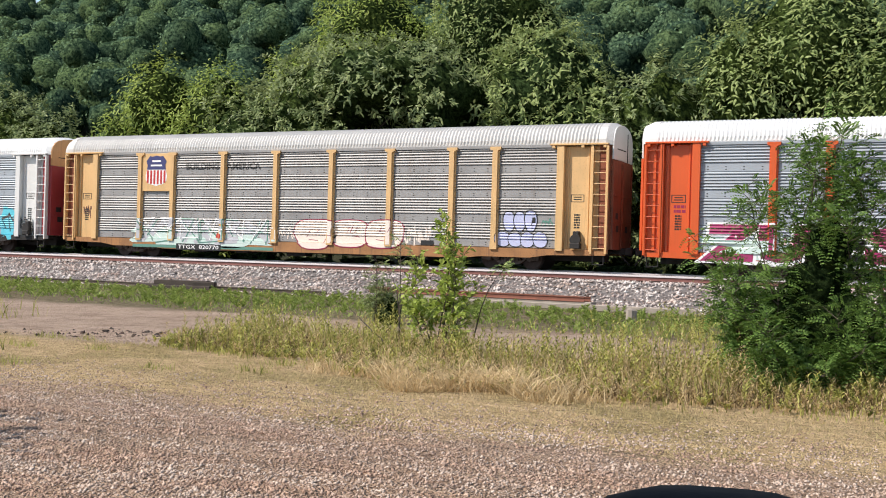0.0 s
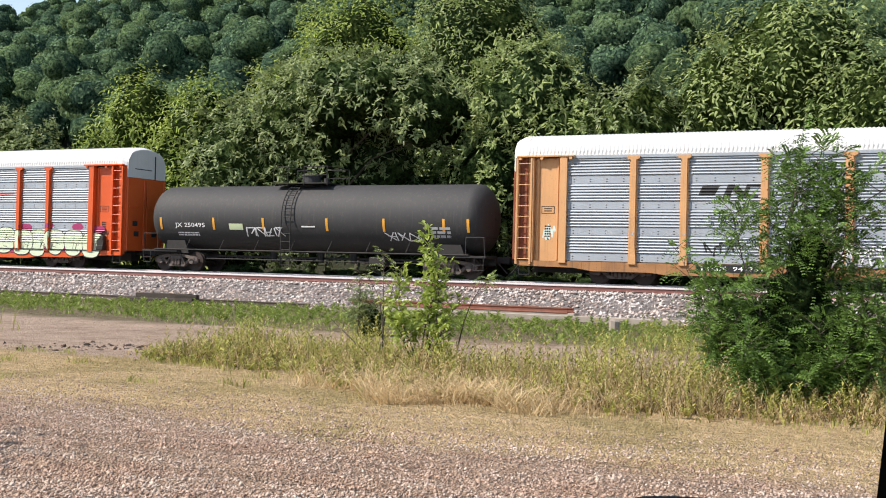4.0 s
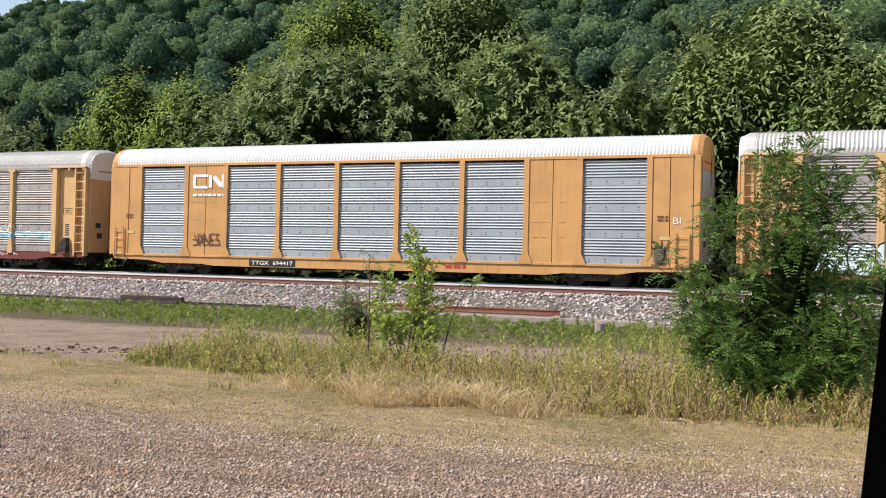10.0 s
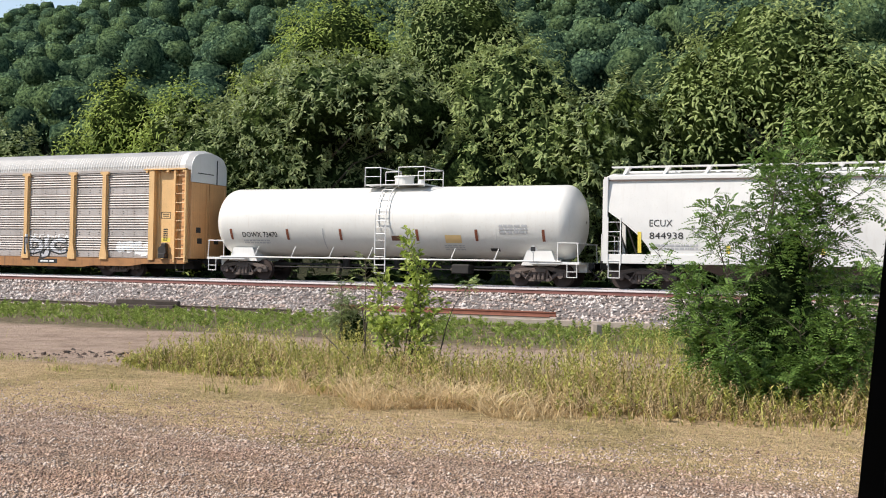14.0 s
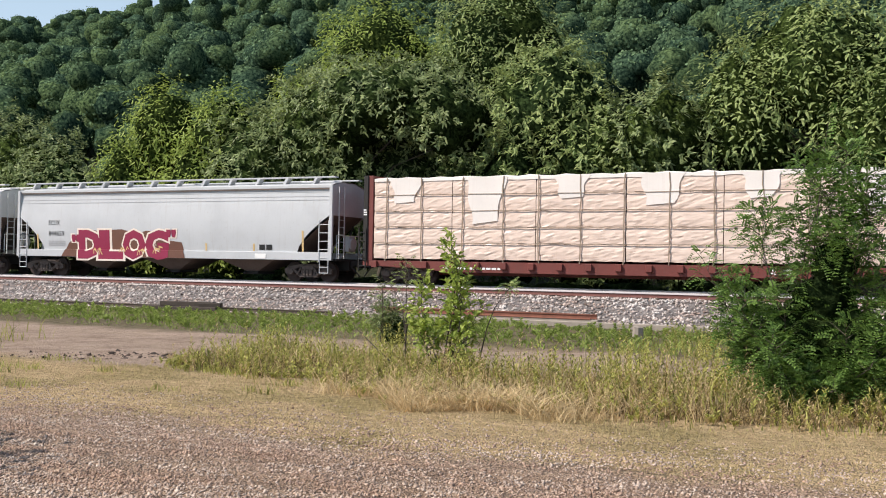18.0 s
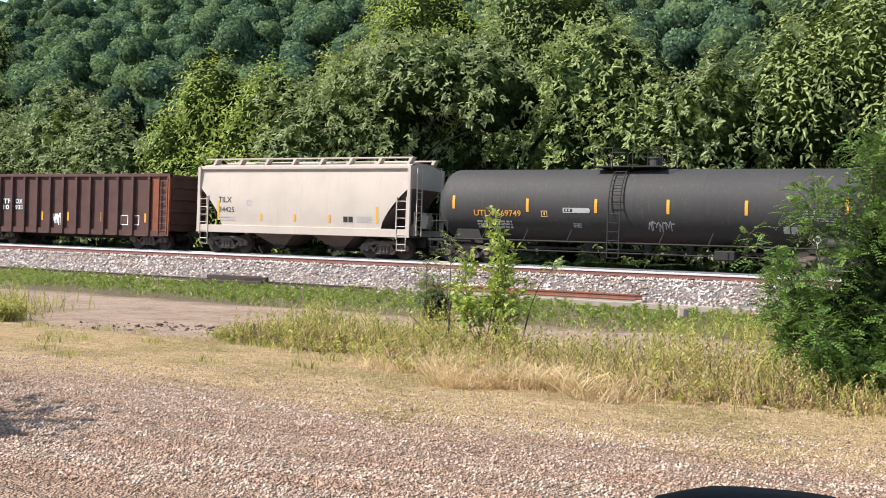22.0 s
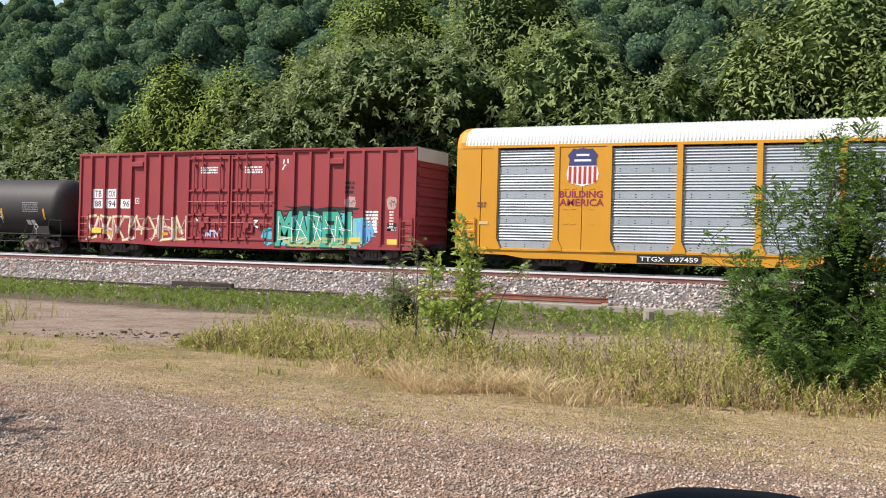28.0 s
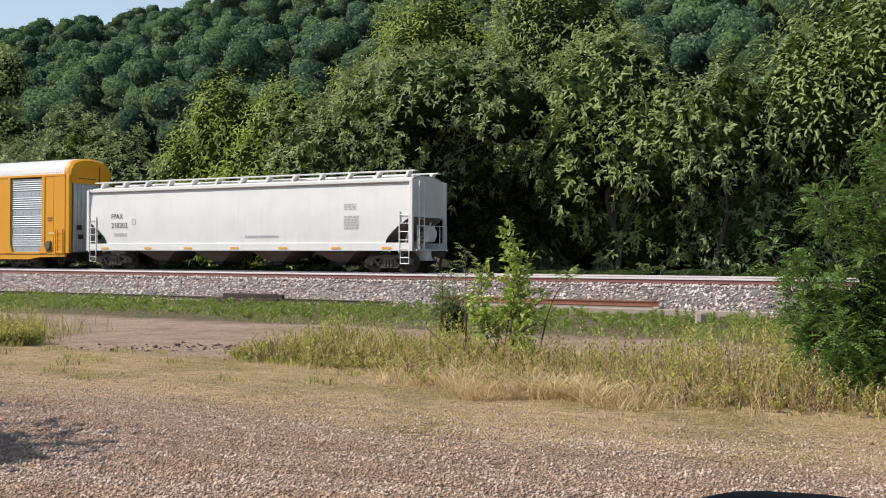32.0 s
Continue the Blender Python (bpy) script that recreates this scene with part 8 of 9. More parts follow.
def car_4():
    car = open_autorack("silver ribbed car carrier with yellow posts, white and gold graffiti", 51.86, M["yellow"], M["galvanised_soft"], M["roof_white"], M["white"], M["sill_rust"], M["rust"])
    rack_paint(car, "ink_black", -6.8, -6.0, 3.4, 3.85, name="emblem", shape=[[(0, 0.1), (0.75, 0.1), (1, 0.9), (0.2, 0.9)]])
    rack_paint(car, "ink_black", -5.9, -4.5, 3.35, 3.85, name="emblem", shape=[[(0, 0), (0.18, 0), (0.32, 1), (0.14, 1)], [(0.22, 0.7), (0.36, 1), (0.6, 0.3), (0.48, 0)], [(0.5, 0), (0.62, 0), (0.74, 1), (0.62, 1)], [(0.68, 0.8), (1, 0.8), (1, 1), (0.7, 1)], [(0.64, 0), (0.92, 0), (0.92, 0.2), (0.64, 0.2)]])
    rack_paint(car, "ink_grey", -6.8, -4.5, 3.15, 3.27, name="emblem", shape=bars(random.Random(3), 1, 14))
    number_board(car, "TTGX  941731", -6.7, -4.4, 0.64, 0.8, -1.495)
    bubbles(car, rack_paint, -2.85, -0.3, 0.82, 1.75, 5, "ink_silver", "ink_slate", 21, 0.035, 0.15, 2.8, 3)
    rack_paint(car, "ink_white", -2.8, -0.3, 0.8, 1.8, shape=strokes(random.Random(28), 9, 0.02), lift=0.035)
    bubbles(car, rack_paint, 5.3, 10.2, 0.95, 1.95, 6, "ink_cream", "ink_gold", 22, 0.05, 0.2, 3.0, 5)
    rack_paint(car, "ink_white", 4.8, 10.5, 1.15, 2.45, shape=strokes(random.Random(23), 12, 0.03), lift=0.018)
    rack_paint(car, "ink_black", -6.6, -5.3, 1.15, 1.7, shape=strokes(random.Random(24), 5, 0.05))
    for k, x in enumerate((5.0, 9.6, 10.0)):
        rack_paint(car, "ink_black", x, x + 0.5, 1.15 + 0.7 * (k == 0), 1.5 + 0.7 * (k == 0), shape=strokes(random.Random(30 + k), 3, 0.07), lift=0.02)
    rack_paint(car, "ink_grey", -11.6, -5.0, 1.9, 2.1, shape=strokes(random.Random(25), 18, 0.006))
    paint("graffiti", car, M["ink_blue"], 12.5, 13.1, 1.85, 2.15, -1.32, shape=strokes(random.Random(26), 4, 0.1))
    paint("graffiti", car, M["ink_mint"], -13.0, -12.45, 1.6, 2.3, -1.32, shape=strokes(random.Random(27), 4, 0.1))


def car_5():
    car = open_autorack("dirty grey car carrier with yellow posts, huge white block-letter graffiti", 81.3, M["yellow_pale"], M["galvanised_dirty"], M["roof_grey"], M["white"], M["brown_red"], M["yellow"])
    rack_paint(car, "ink_blue", -12.0, 11.9, 1.4, 2.05, shape=[[(0, 0.2), (0.05, 0), (0.3, 0.1), (0.5, 0), (0.7, 0.2), (0.97, 0.3), (1, 0.6), (0.9, 0.75), (0.7, 0.7), (0.55, 0.95), (0.3, 0.9), (0.15, 1.0), (0.02, 0.8)]])
    rack_paint(car, "ink_mint", -11.8, 11.6, 1.5, 1.95, shape=strokes(random.Random(41), 40, 0.01), lift=0.008)
    rack_paint(car, "ink_brown", -12.0, 7.0, 0.62, 1.35, shape=SQ)
    rack_paint(car, "ink_white", 7.2, 9.8, 1.9, 2.3, shape=strokes(random.Random(44), 9, 0.02))
    for x in (-12.0, -4.6, 6.3):
        rack_paint(car, "ink_sky", x, x + (5.6 if x > 0 else 4.2), 1.45, 1.95, shape=wild(random.Random(int(x) + 60), 9, 0.5), lift=0.007)
    block_word(car, rack_paint, "ARTEH", -10.75, -4.6, 0.76, 2.1, "ink_white", "ink_black", 0.055, 0.085, 0.09)
    block_word(car, rack_paint, "STAYR", -0.35, 6.25, 0.76, 2.1, "ink_white", "ink_black", 0.055, 0.085, 0.09)
    for i in range(8):
        rack_paint(car, "ink_black", -10.3 + i * 0.8, -10.05 + i * 0.8, 0.46, 0.7, shape=SQ, lift=0.022)
    # plain shapes of a painted figure
    rack_paint(car, "ink_sky", -3.1, -1.7, 1.75, 2.35, shape=blob(random.Random(64), 18, 0.2), lift=0.008)
    rack_paint(car, "ink_cloak", -2.6, -1.6, 0.95, 1.9, shape=blob(random.Random(65), 16, 0.2), lift=0.012)
    rack_paint(car, "ink_white", -3.0, -1.95, 1.05, 1.7, shape=blob(random.Random(66), 16, 0.15), lift=0.016)
    rack_paint(car, "ink_blue", -2.95, -2.2, 0.55, 1.05, shape=blob(random.Random(67), 14, 0.15), lift=0.016)
    rack_paint(car, "ink_white", -2.95, -2.1, 1.95, 2.25, shape=blob(random.Random(68), 14, 0.2), lift=0.02)
    rack_paint(car, "ink_rose", -2.6, -2.2, 1.72, 1.95, shape=blob(random.Random(69), 12, 0.1), lift=0.02)
    for x in (-4.35, -1.2):
        rack_paint(car, "ink_navy", x, x + 0.5, 1.85, 2.1, text="NO", fat=0.01, lift=0.02)
    rack_paint(car, "ink_black", -4.2, -3.5, 1.7, 2.15, shape=strokes(random.Random(42), 4, 0.05), lift=0.02)
    rack_paint(car, "ink_black", -1.3, -0.6, 1.7, 2.15, shape=strokes(random.Random(43), 4, 0.05), lift=0.02)
    number_board(car, "TTGX  963336", -7.6, -5.4, 0.64, 0.8, -1.495, back=False)
    rack_paint(car, "ink_black", -6.05, -4.6, 3.1, 3.9, name="emblem", shape=bars(random.Random(9), 3, 5))
    rack_paint(car, "ink_white", 6.6, 9.6, 0.66, 0.84, shape=strokes(random.Random(45), 8, 0.02))


def car_6():
    car = flush_autorack("yellow car carrier with silver ribbed panels and white emblem", 110.7, M["yellow_cn"], M["galvanised_soft"], M["roof_white"])
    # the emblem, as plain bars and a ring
    ring = [[(0.02, 0.05), (0.48, 0.05), (0.44, 0.22), (0.06, 0.22)], [(0.02, 0.78), (0.48, 0.78), (0.48, 0.95), (0.02, 0.95)], [(0.0, 0.1), (0.09, 0.2), (0.09, 0.8), (0.0, 0.9)], [(0.5, 0.1), (0.6, 0.1), (0.6, 0.9), (0.5, 0.9)], [(0.6, 0.72), (0.7, 0.9), (0.95, 0.28), (0.85, 0.1)], [(0.9, 0.1), (1.0, 0.1), (1.0, 0.95), (0.9, 0.95)]]
    paint("emblem", car, M["ink_white"], -9.1, -7.35, 3.9, 4.62, -1.545, shape=ring)
    paint("small_print", car, M["ink_white"], -9.1, -7.35, 3.56, 3.74, -1.545, shape=bars(random.Random(2), 1, 9))
    paint("graffiti", car, M["ink_brown"], -9.0, -7.5, 1.3, 1.9, -1.545, shape=tangle(61, 5, 0.045, 2.5))
    paint("graffiti", car, M["ink_black"], 12.05, 12.75, 1.2, 1.85, -1.545, shape=tangle(62, 3, 0.035, 1.2))
    number_board(car, "TTGX  694417", -5.85, -3.7, 0.52, 0.7, -1.495)
    paint("emblem", car, M["ink_red"], 3.6, 4.5, 0.55, 0.78, -1.495, shape=bars(random.Random(5), 1, 3))
    paint("small_print", car, M["ink_white"], 12.9, 13.2, 2.45, 2.7, -1.545, text="BI")
    return car


def car_7():
    car = open_autorack("dingy brown-grey car carrier with yellow posts, bubble-letter graffiti", 140.1, M["yellow_pale"], M["galvanised_dirty"], M["roof_grey"], M["white"], M["sill_rust"], M["yellow"], 0.12)
    rack_paint(car, "ink_orange", -6.85, -5.1, 3.2, 3.8, name="emblem", shape=[[(0, 0.3), (0.3, 0.3), (0.3, 1), (0, 1)], [(0.35, 0.3), (0.62, 0.3), (0.62, 1), (0.35, 1)], [(0.67, 0.3), (1, 0.3), (1, 1), (0.67, 1)], [(0, 0), (1, 0), (1, 0.15), (0, 0.15)]])
    bubbles(car, rack_paint, -12.15, -7.5, 0.6, 1.95, 5, "ink_frost", "ink_black", 77, 0.06, 0.1, 2.9, 4)
    number_board(car, "TTGX  992290", -8.1, -5.6, 0.62, 0.8, -1.526)
    piece(car, "DJC", 4.5, 6.8, 0.9, 1.75, "ink_silver", "ink_black", rack_paint, 0.045, 0.12)
    rack_paint(car, "ink_white", 4.4, 6.9, 1.75, 2.0, shape=strokes(random.Random(51), 8, 0.03))
    rack_paint(car, "ink_white", 9.95, 12.0, 0.95, 1.75, shape=wild(random.Random(52), 4, 0.35))
    rack_paint(car, "ink_white", 2.3, 2.7, 1.0, 1.6, shape=[[(0, 0), (0.5, 0), (1, 1), (0.6, 1)]])
    paint("small_print", car, M["ink_black"], 5.2, 6.4, 0.58, 0.78, -1.495, shape=SQ)
    paint("small_print", car, M["ink_white"], 5.35, 6.25, 0.62, 0.74, -1.498, shape=bars(random.Random(14), 1, 3))
    for z in (3.6, 1.95):
        paint("notice", car, M["ink_gold"], -12.95, -12.4, z - 0.25, z + 0.25, -1.32, shape=SQ)
        paint("notice_print", car, M["ink_brown"], -12.9, -12.45, z - 0.2, z + 0.2, -1.326, shape=bars(random.Random(int(z * 10)), 4, 3))
    paint("notice", car, M["ink_yellow"], 12.5, 13.0, 1.65, 1.85, -1.32, shape=SQ)


def car_3():
    car = tank_car("black tank car with small white markings and orange reflector strips", 27.75, 8.65, 1.5, 2.55, M["black_tank"], M["steel_dark"], -0.5, [(x, -0.25) for x in (-7.7, -4.7, -2.0, 1.3, 4.1, 6.9, 8.0)])
    tank_paint(car, M["ink_white"], -6.9, -5.2, 2.0, 2.26, 1.5, 2.55, text="JX 250495")
    tank_paint(car, M["ink_white"], -6.8, -5.6, 1.66, 1.86, 1.5, 2.55, shape=bars(random.Random(1), 2, 8), name="small_print")
    tank_paint(car, M["ink_lime"], -3.85, -3.1, 1.96, 2.24, 1.5, 2.55, shape=SQ, name="hazard_panel")
    tank_paint(car, M["ink_white"], -2.9, -0.9, 1.65, 2.1, 1.5, 2.55, shape=tangle(201, 4, 0.05, 3.5), name="graffiti")
    tank_paint(car, M["ink_white"], 4.1, 5.9, 1.55, 1.95, 1.5, 2.55, shape=tangle(202, 3, 0.05, 3.5), name="graffiti")
    tank_paint(car, M["ink_white"], 0.0, 0.7, 2.1, 2.16, 1.5, 2.55, shape=SQ, name="small_print")
    tank_paint(car, M["ink_grey"], 6.3, 7.2, 1.7, 2.2, 1.5, 2.55, shape=bars(random.Random(4), 3, 3), name="small_print")


def car_8():
    car = tank_car("white tank car with rusty reflector strips, roof platform and ladder", 164.0, 8.6, 1.53, 2.62, M["white_tank"], M["white"], 0.35, ())
    for x in (-7.45, -4.52, -1.87, 1.75, 4.4, 7.26):
        tank_paint(car, M["rust"], x - 0.06, x + 0.06, 1.8, 2.27, 1.53, 2.62, shape=SQ, name="reflector")
    tank_paint(car, M["ink_black"], -6.87, -5.05, 1.9, 2.14, 1.53, 2.62, text="DOWX 73470", fat=0.015)
    tank_paint(car, M["ink_grey"], -6.86, -5.5, 1.62, 1.82, 1.53, 2.62, shape=bars(random.Random(1), 2, 9), name="small_print")
    tank_paint(car, M["ink_gold"], 3.0, 3.72, 1.72, 2.04, 1.53, 2.62, shape=SQ, name="hazard_panel")
    tank_paint(car, M["ink_grey"], 2.9, 3.8, 1.42, 1.66, 1.53, 2.62, shape=bars(random.Random(6), 3, 5), name="small_print")
    tank_paint(car, M["ink_brown"], 0.55, 0.95, 1.8, 2.0, 1.53, 2.62, shape=SQ, name="small_print")
    tank_paint(car, M["ink_grey"], 5.4, 6.6, 2.1, 2.5, 1.53, 2.62, shape=bars(random.Random(2), 3, 6), name="small_print")
    tank_paint(car, M["ink_black"], 4.9, 5.3, 1.4, 1.52, 1.53, 2.62, shape=SQ, name="small_print")
    tank_paint(car, M["ink_grey"], -2.75, -2.7, 1.4, 2.3, 1.53, 2.62, shape=SQ, name="stain")
    placard(car, 6.9, 1.5)


def placard(car, x, z):
    bm = bmesh.new()
    s = 0.17
    slab(bm, [(x - s, z), (x, z - s), (x + s, z), (x, z + s)], -1.62, -1.60)
    rod(bm, (x, -1.58, 1.0), (x, -1.58, z), 0.02, 0.02, 6)
    part("placard", bm, M["ink_grey"], car, "white diamond hazard placard in a holder")
    paint("placard_mark", car, M["ink_black"], x - 0.1, x + 0.1, z - 0.08, z + 0.08, -1.62, shape=SQ)


def car_14():
    car = tank_car("long black tank car with yellow markings and orange reflector strips", 277.65, 8.9, 1.5, 2.54, M["black_tank"], M["steel_dark"], -0.5, [(x, h) for x, h in ((-7.85, 0.1), (-4.45, 0.0), (-1.5, 0.0), (1.42, 0.0), (4.38, 0.0), (7.9, 0.1))], hatch=(0.95, 0.26))
    tank_paint(car, M["ink_orange"], -6.9, -4.75, 2.0, 2.25, 1.5, 2.54, text="UTLX 669749", fat=0.008)
    tank_paint(car, M["ink_grey"], -6.8, -5.2, 1.5, 1.85, 1.5, 2.54, shape=bars(random.Random(1), 3, 8), name="small_print")
    tank_paint(car, M["ink_grey"], -2.9, -1.75, 2.18, 2.38, 1.5, 2.54, shape=[[(0, 0), (0.36, 0), (0.36, 0.16), (0, 0.16)], [(0, 0.84), (0.36, 0.84), (0.36, 1), (0, 1)], [(0, 0.16), (0.04, 0.16), (0.04, 0.84), (0, 0.84)], [(0.1, 0.3), (0.16, 0.3), (0.16, 0.7), (0.1, 0.7)], [(0.21, 0.3), (0.27, 0.3), (0.27, 0.7), (0.21, 0.7)], [(0.36, 0), (0.96, 0), (1, 0.3), (1, 0.7), (0.96, 1), (0.36, 1)]], name="maker_plate")
    tank_paint(car, M["ink_grey"], -2.5, -2.15, 1.6, 1.78, 1.5, 2.54, shape=bars(random.Random(8), 3, 2), name="small_print")
    tank_paint(car, M["ink_grey"], 0.55, 1.6, 1.5, 1.95, 1.5, 2.54, shape=strokes(random.Random(11), 9, 0.03), name="scribble")
    tank_paint(car, M["ink_grey"], 6.5, 7.6, 2.0, 2.5, 1.5, 2.54, shape=bars(random.Random(5), 6, 9, 0.5), name="small_print")
    tank_paint(car, M["ink_grey"], 5.7, 6.2, 1.55, 1.8, 1.5, 2.54, shape=[[(0, 0), (0.45, 0), (0.45, 1), (0, 1)], [(0.55, 0), (1, 0), (1, 1), (0.55, 1)]], name="small_print")
    tank_paint(car, M["ink_gold"], -3.85, -3.58, 2.0, 2.25, 1.5, 2.54, shape=[[(0, 0), (1, 0), (1, 0.12), (0, 0.12)], [(0, 0.88), (1, 0.88), (1, 1), (0, 1)], [(0, 0.12), (0.12, 0.12), (0.12, 0.88), (0, 0.88)], [(0.88, 0.12), (1, 0.12), (1, 0.88), (0.88, 0.88)], [(0.4, 0.25), (0.6, 0.25), (0.6, 0.75), (0.4, 0.75)]], name="mark_box")
    bm = bmesh.new()
    rod(bm, (7.3, -1.45, 1.2), (8.4, -1.45, 1.2), 0.19, 0.19, 14)
    part("air_reservoir", bm, M["black_tank"], car)
    placard(car, 6.95, 1.35)


def car_16():
    car = tank_car("dull black tank car with white markings and scribbled graffiti", 319.1, 10.05, 1.45, 2.48, M["black_tank_brown"], M["steel_dark"], -0.5, [(x, -0.35) for x in (-8.8, -5.86, -2.88, 0.08, 2.91, 5.86, 8.88)])
    tank_paint(car, M["ink_white"], -8.1, -6.15, 2.0, 2.26, 1.45, 2.48, text="GATX80243", fat=0.015)
    tank_paint(car, M["ink_white"], -7.9, -6.2, 1.72, 1.86, 1.45, 2.48, shape=bars(random.Random(1), 2, 9), name="small_print")
    tank_paint(car, M["ink_orange"], 2.95, 3.75, 1.83, 2.3, 1.45, 2.48, shape=bars(random.Random(2), 2, 2, 0.1), name="hazard_panel")
    tank_paint(car, M["ink_lime"], 1.45, 2.25, 1.78, 2.06, 1.45, 2.48, shape=SQ, name="hazard_panel")
    tank_paint(car, M["ink_grey"], 7.4, 8.5, 2.15, 2.7, 1.45, 2.48, shape=bars(random.Random(7), 5, 8, 0.45), name="small_print")
    tank_paint(car, M["ink_white"], 4.2, 5.85, 1.55, 2.2, 1.45, 2.48, shape=tangle(203, 3, 0.05, 3.5), name="graffiti")
    tank_paint(car, M["ink_gold"], -0.5, 0.8, 1.6, 2.1, 1.45, 2.48, shape=tangle(204, 2, 0.05, 3.5), name="graffiti")
    tank_paint(car, M["ink_white"], -5.0, -2.5, 1.85, 2.1, 1.45, 2.48, shape=tangle(205, 4, 0.05, 3.5), name="graffiti")
    tank_paint(car, M["ink_white"], 7.5, 8.1, 1.5, 1.75, 1.45, 2.48, shape=[[(0, 0), (0.45, 0), (0.45, 1), (0, 1)], [(0.55, 0), (1, 0), (1, 1), (0.55, 1)]], name="small_print")
    placard(car, 8.6, 1.4)


def hop_paint(eave, curve):
    f = hopper_depth(eave, curve)
    return lambda car, mat, x0, x1, z0, z1, name="lettering", **k: paint(name, car, M[mat], x0, x1, z0, z1, f, cuts=HOP_CUTS, **k)


def car_9():
    p = hop_paint(4.25, 0.1)
    car = covered_hopper("long white covered hopper car with black reporting marks", 183.22, 9.5, M["white"], M["white"], 3, 4.25, cut=1.85, rise=3.0)
    p(car, "ink_black", -7.72, -6.85, 2.4, 2.66, text="ECUX")
    p(car, "ink_black", -7.72, -6.45, 1.93, 2.18, text="844938")
    p(car, "ink_grey", -7.7, -5.9, 1.52, 1.76, shape=bars(random.Random(1), 2, 12), name="small_print")
    p(car, "ink_grey", -6.1, -5.85, 2.1, 2.35, shape=[[(0, 0), (1, 0), (1, 0.15), (0, 0.15)], [(0, 0.85), (1, 0.85), (1, 1), (0, 1)], [(0, 0), (0.15, 0), (0.15, 1), (0, 1)], [(0.85, 0), (1, 0), (1, 1), (0.85, 1)]], name="mark_box")
    p(car, "ink_grey", 5.6, 6.8, 1.95, 2.6, shape=bars(random.Random(3), 6, 5), name="small_print")
    for x in (-8.1, -4.8, -1.5, 1.8, 5.1, 8.1):
        p(car, "ink_yellow", x - 0.07, x + 0.07, 1.4, 2.2 if abs(x) > 8 else 1.7, shape=SQ, name="reflector")


def car_10():
    p = hop_paint(4.25, 0.1)
    car = covered_hopper("pale grey covered hopper car with maroon graffiti letters", 203.46, 9.48, M["grey_hopper"], M["grey_hopper"], 3, 4.25, cut=1.85, rise=3.0)
    for z in (4.02, 3.82, 3.66):
        p(car, "ink_grey", -9.3, 9.3, z, z + 0.025, shape=SQ, name="seam_line")
    p(car, "ink_black", -7.3, -6.55, 2.56, 2.8, text="ECUX")
    p(car, "ink_black", -7.3, -6.25, 2.02, 2.26, text="844659")
    p(car, "ink_grey", -7.3, -6.2, 1.5, 1.8, shape=bars(random.Random(1), 3, 8), name="small_print")
    p(car, "ink_brown", -6.4, 1.4, 0.99, 2.35, shape=[[(0.0, 0.0), (1.0, 0.0), (0.97, 0.55), (0.88, 0.6), (0.86, 0.9), (0.7, 0.95), (0.62, 0.85), (0.5, 1.0), (0.3, 0.95), (0.2, 0.98), (0.12, 0.75), (0.06, 0.5)]], name="graffiti")
    for x, w, z in ((-5.7, 0.55, 1.75), (0.3, 0.55, 2.0)):
        block_word(car, p, '"', x, x + w, z, z + 0.3, "ink_maroon", "ink_cream", 0.03, 0.075, 0.0)
    block_word(car, p, "DLOG", -5.2, 0.45, 1.0, 2.2, "ink_maroon", "ink_cream", 0.065, 0.115, 0.0)
    for i, (x, z) in enumerate(((-4.3, 1.05), (-2.7, 1.15), (-1.6, 1.05), (-0.6, 1.15))):
        p(car, "ink_gold", x, x + 0.55, z, z + 0.4, shape=strokes(random.Random(60 + i), 3, 0.06), lift=0.022)
    for x, z in ((-8.05, 2.1), (7.95, 2.3), (2.6, 1.7), (5.3, 1.7)):
        p(car, "ink_gold", x - 0.05, x + 0.05, 1.36, z, shape=SQ, name="reflector")
    p(car, "ink_black", 5.6, 6.3, 1.42, 1.66, shape=[[(0, 0), (0.45, 0), (0.45, 1), (0, 1)], [(0.55, 0), (1, 0), (1, 1), (0.55, 1)]], name="small_print")
    p(car, "ink_white", 5.4, 6.0, 1.02, 1.25, shape=SQ, name="notice")


def car_13():
    p = hop_paint(4.05, 0.08)
    car = covered_hopper("short beige two-bay covered hopper car with rust-stained chutes", 261.75, 5.95, M["beige"], M["beige"], 2, 4.05, cut=1.5, curve=0.08, rise=3.15)
    p(car, "ink_black", -4.66, -3.86, 2.42, 2.68, text="TILX")
    p(car, "ink_black", -4.6, -3.7, 1.96, 2.2, text="34425")
    p(car, "ink_grey", -4.6, -3.7, 1.55, 1.8, shape=bars(random.Random(1), 2, 7), name="small_print")
    for x, z in ((-4.65, 2.5), (-2.1, 1.9), (-0.19, 1.9), (1.75, 1.92), (4.26, 2.3)):
        p(car, "ink_orange", x - 0.06, x + 0.06, 1.57, z, shape=SQ, name="reflector")
    p(car, "ink_black", 2.5, 3.0, 1.6, 1.85, shape=[[(0, 0), (0.45, 0), (0.45, 1), (0, 1)], [(0.55, 0), (1, 0), (1, 1), (0.55, 1)]], name="small_print")
    p(car, "ink_grey", 3.2, 4.0, 1.6, 1.9, shape=bars(random.Random(3), 3, 5), name="small_print")
    p(car, "ink_grey", -2.95, -2.7, 2.3, 2.55, shape=[[(0, 0), (1, 0), (1, 0.15), (0, 0.15)], [(0, 0.85), (1, 0.85), (1, 1), (0, 1)], [(0, 0), (0.15, 0), (0.15, 1), (0, 1)], [(0.85, 0), (1, 0), (1, 1), (0.85, 1)]], name="mark_box")


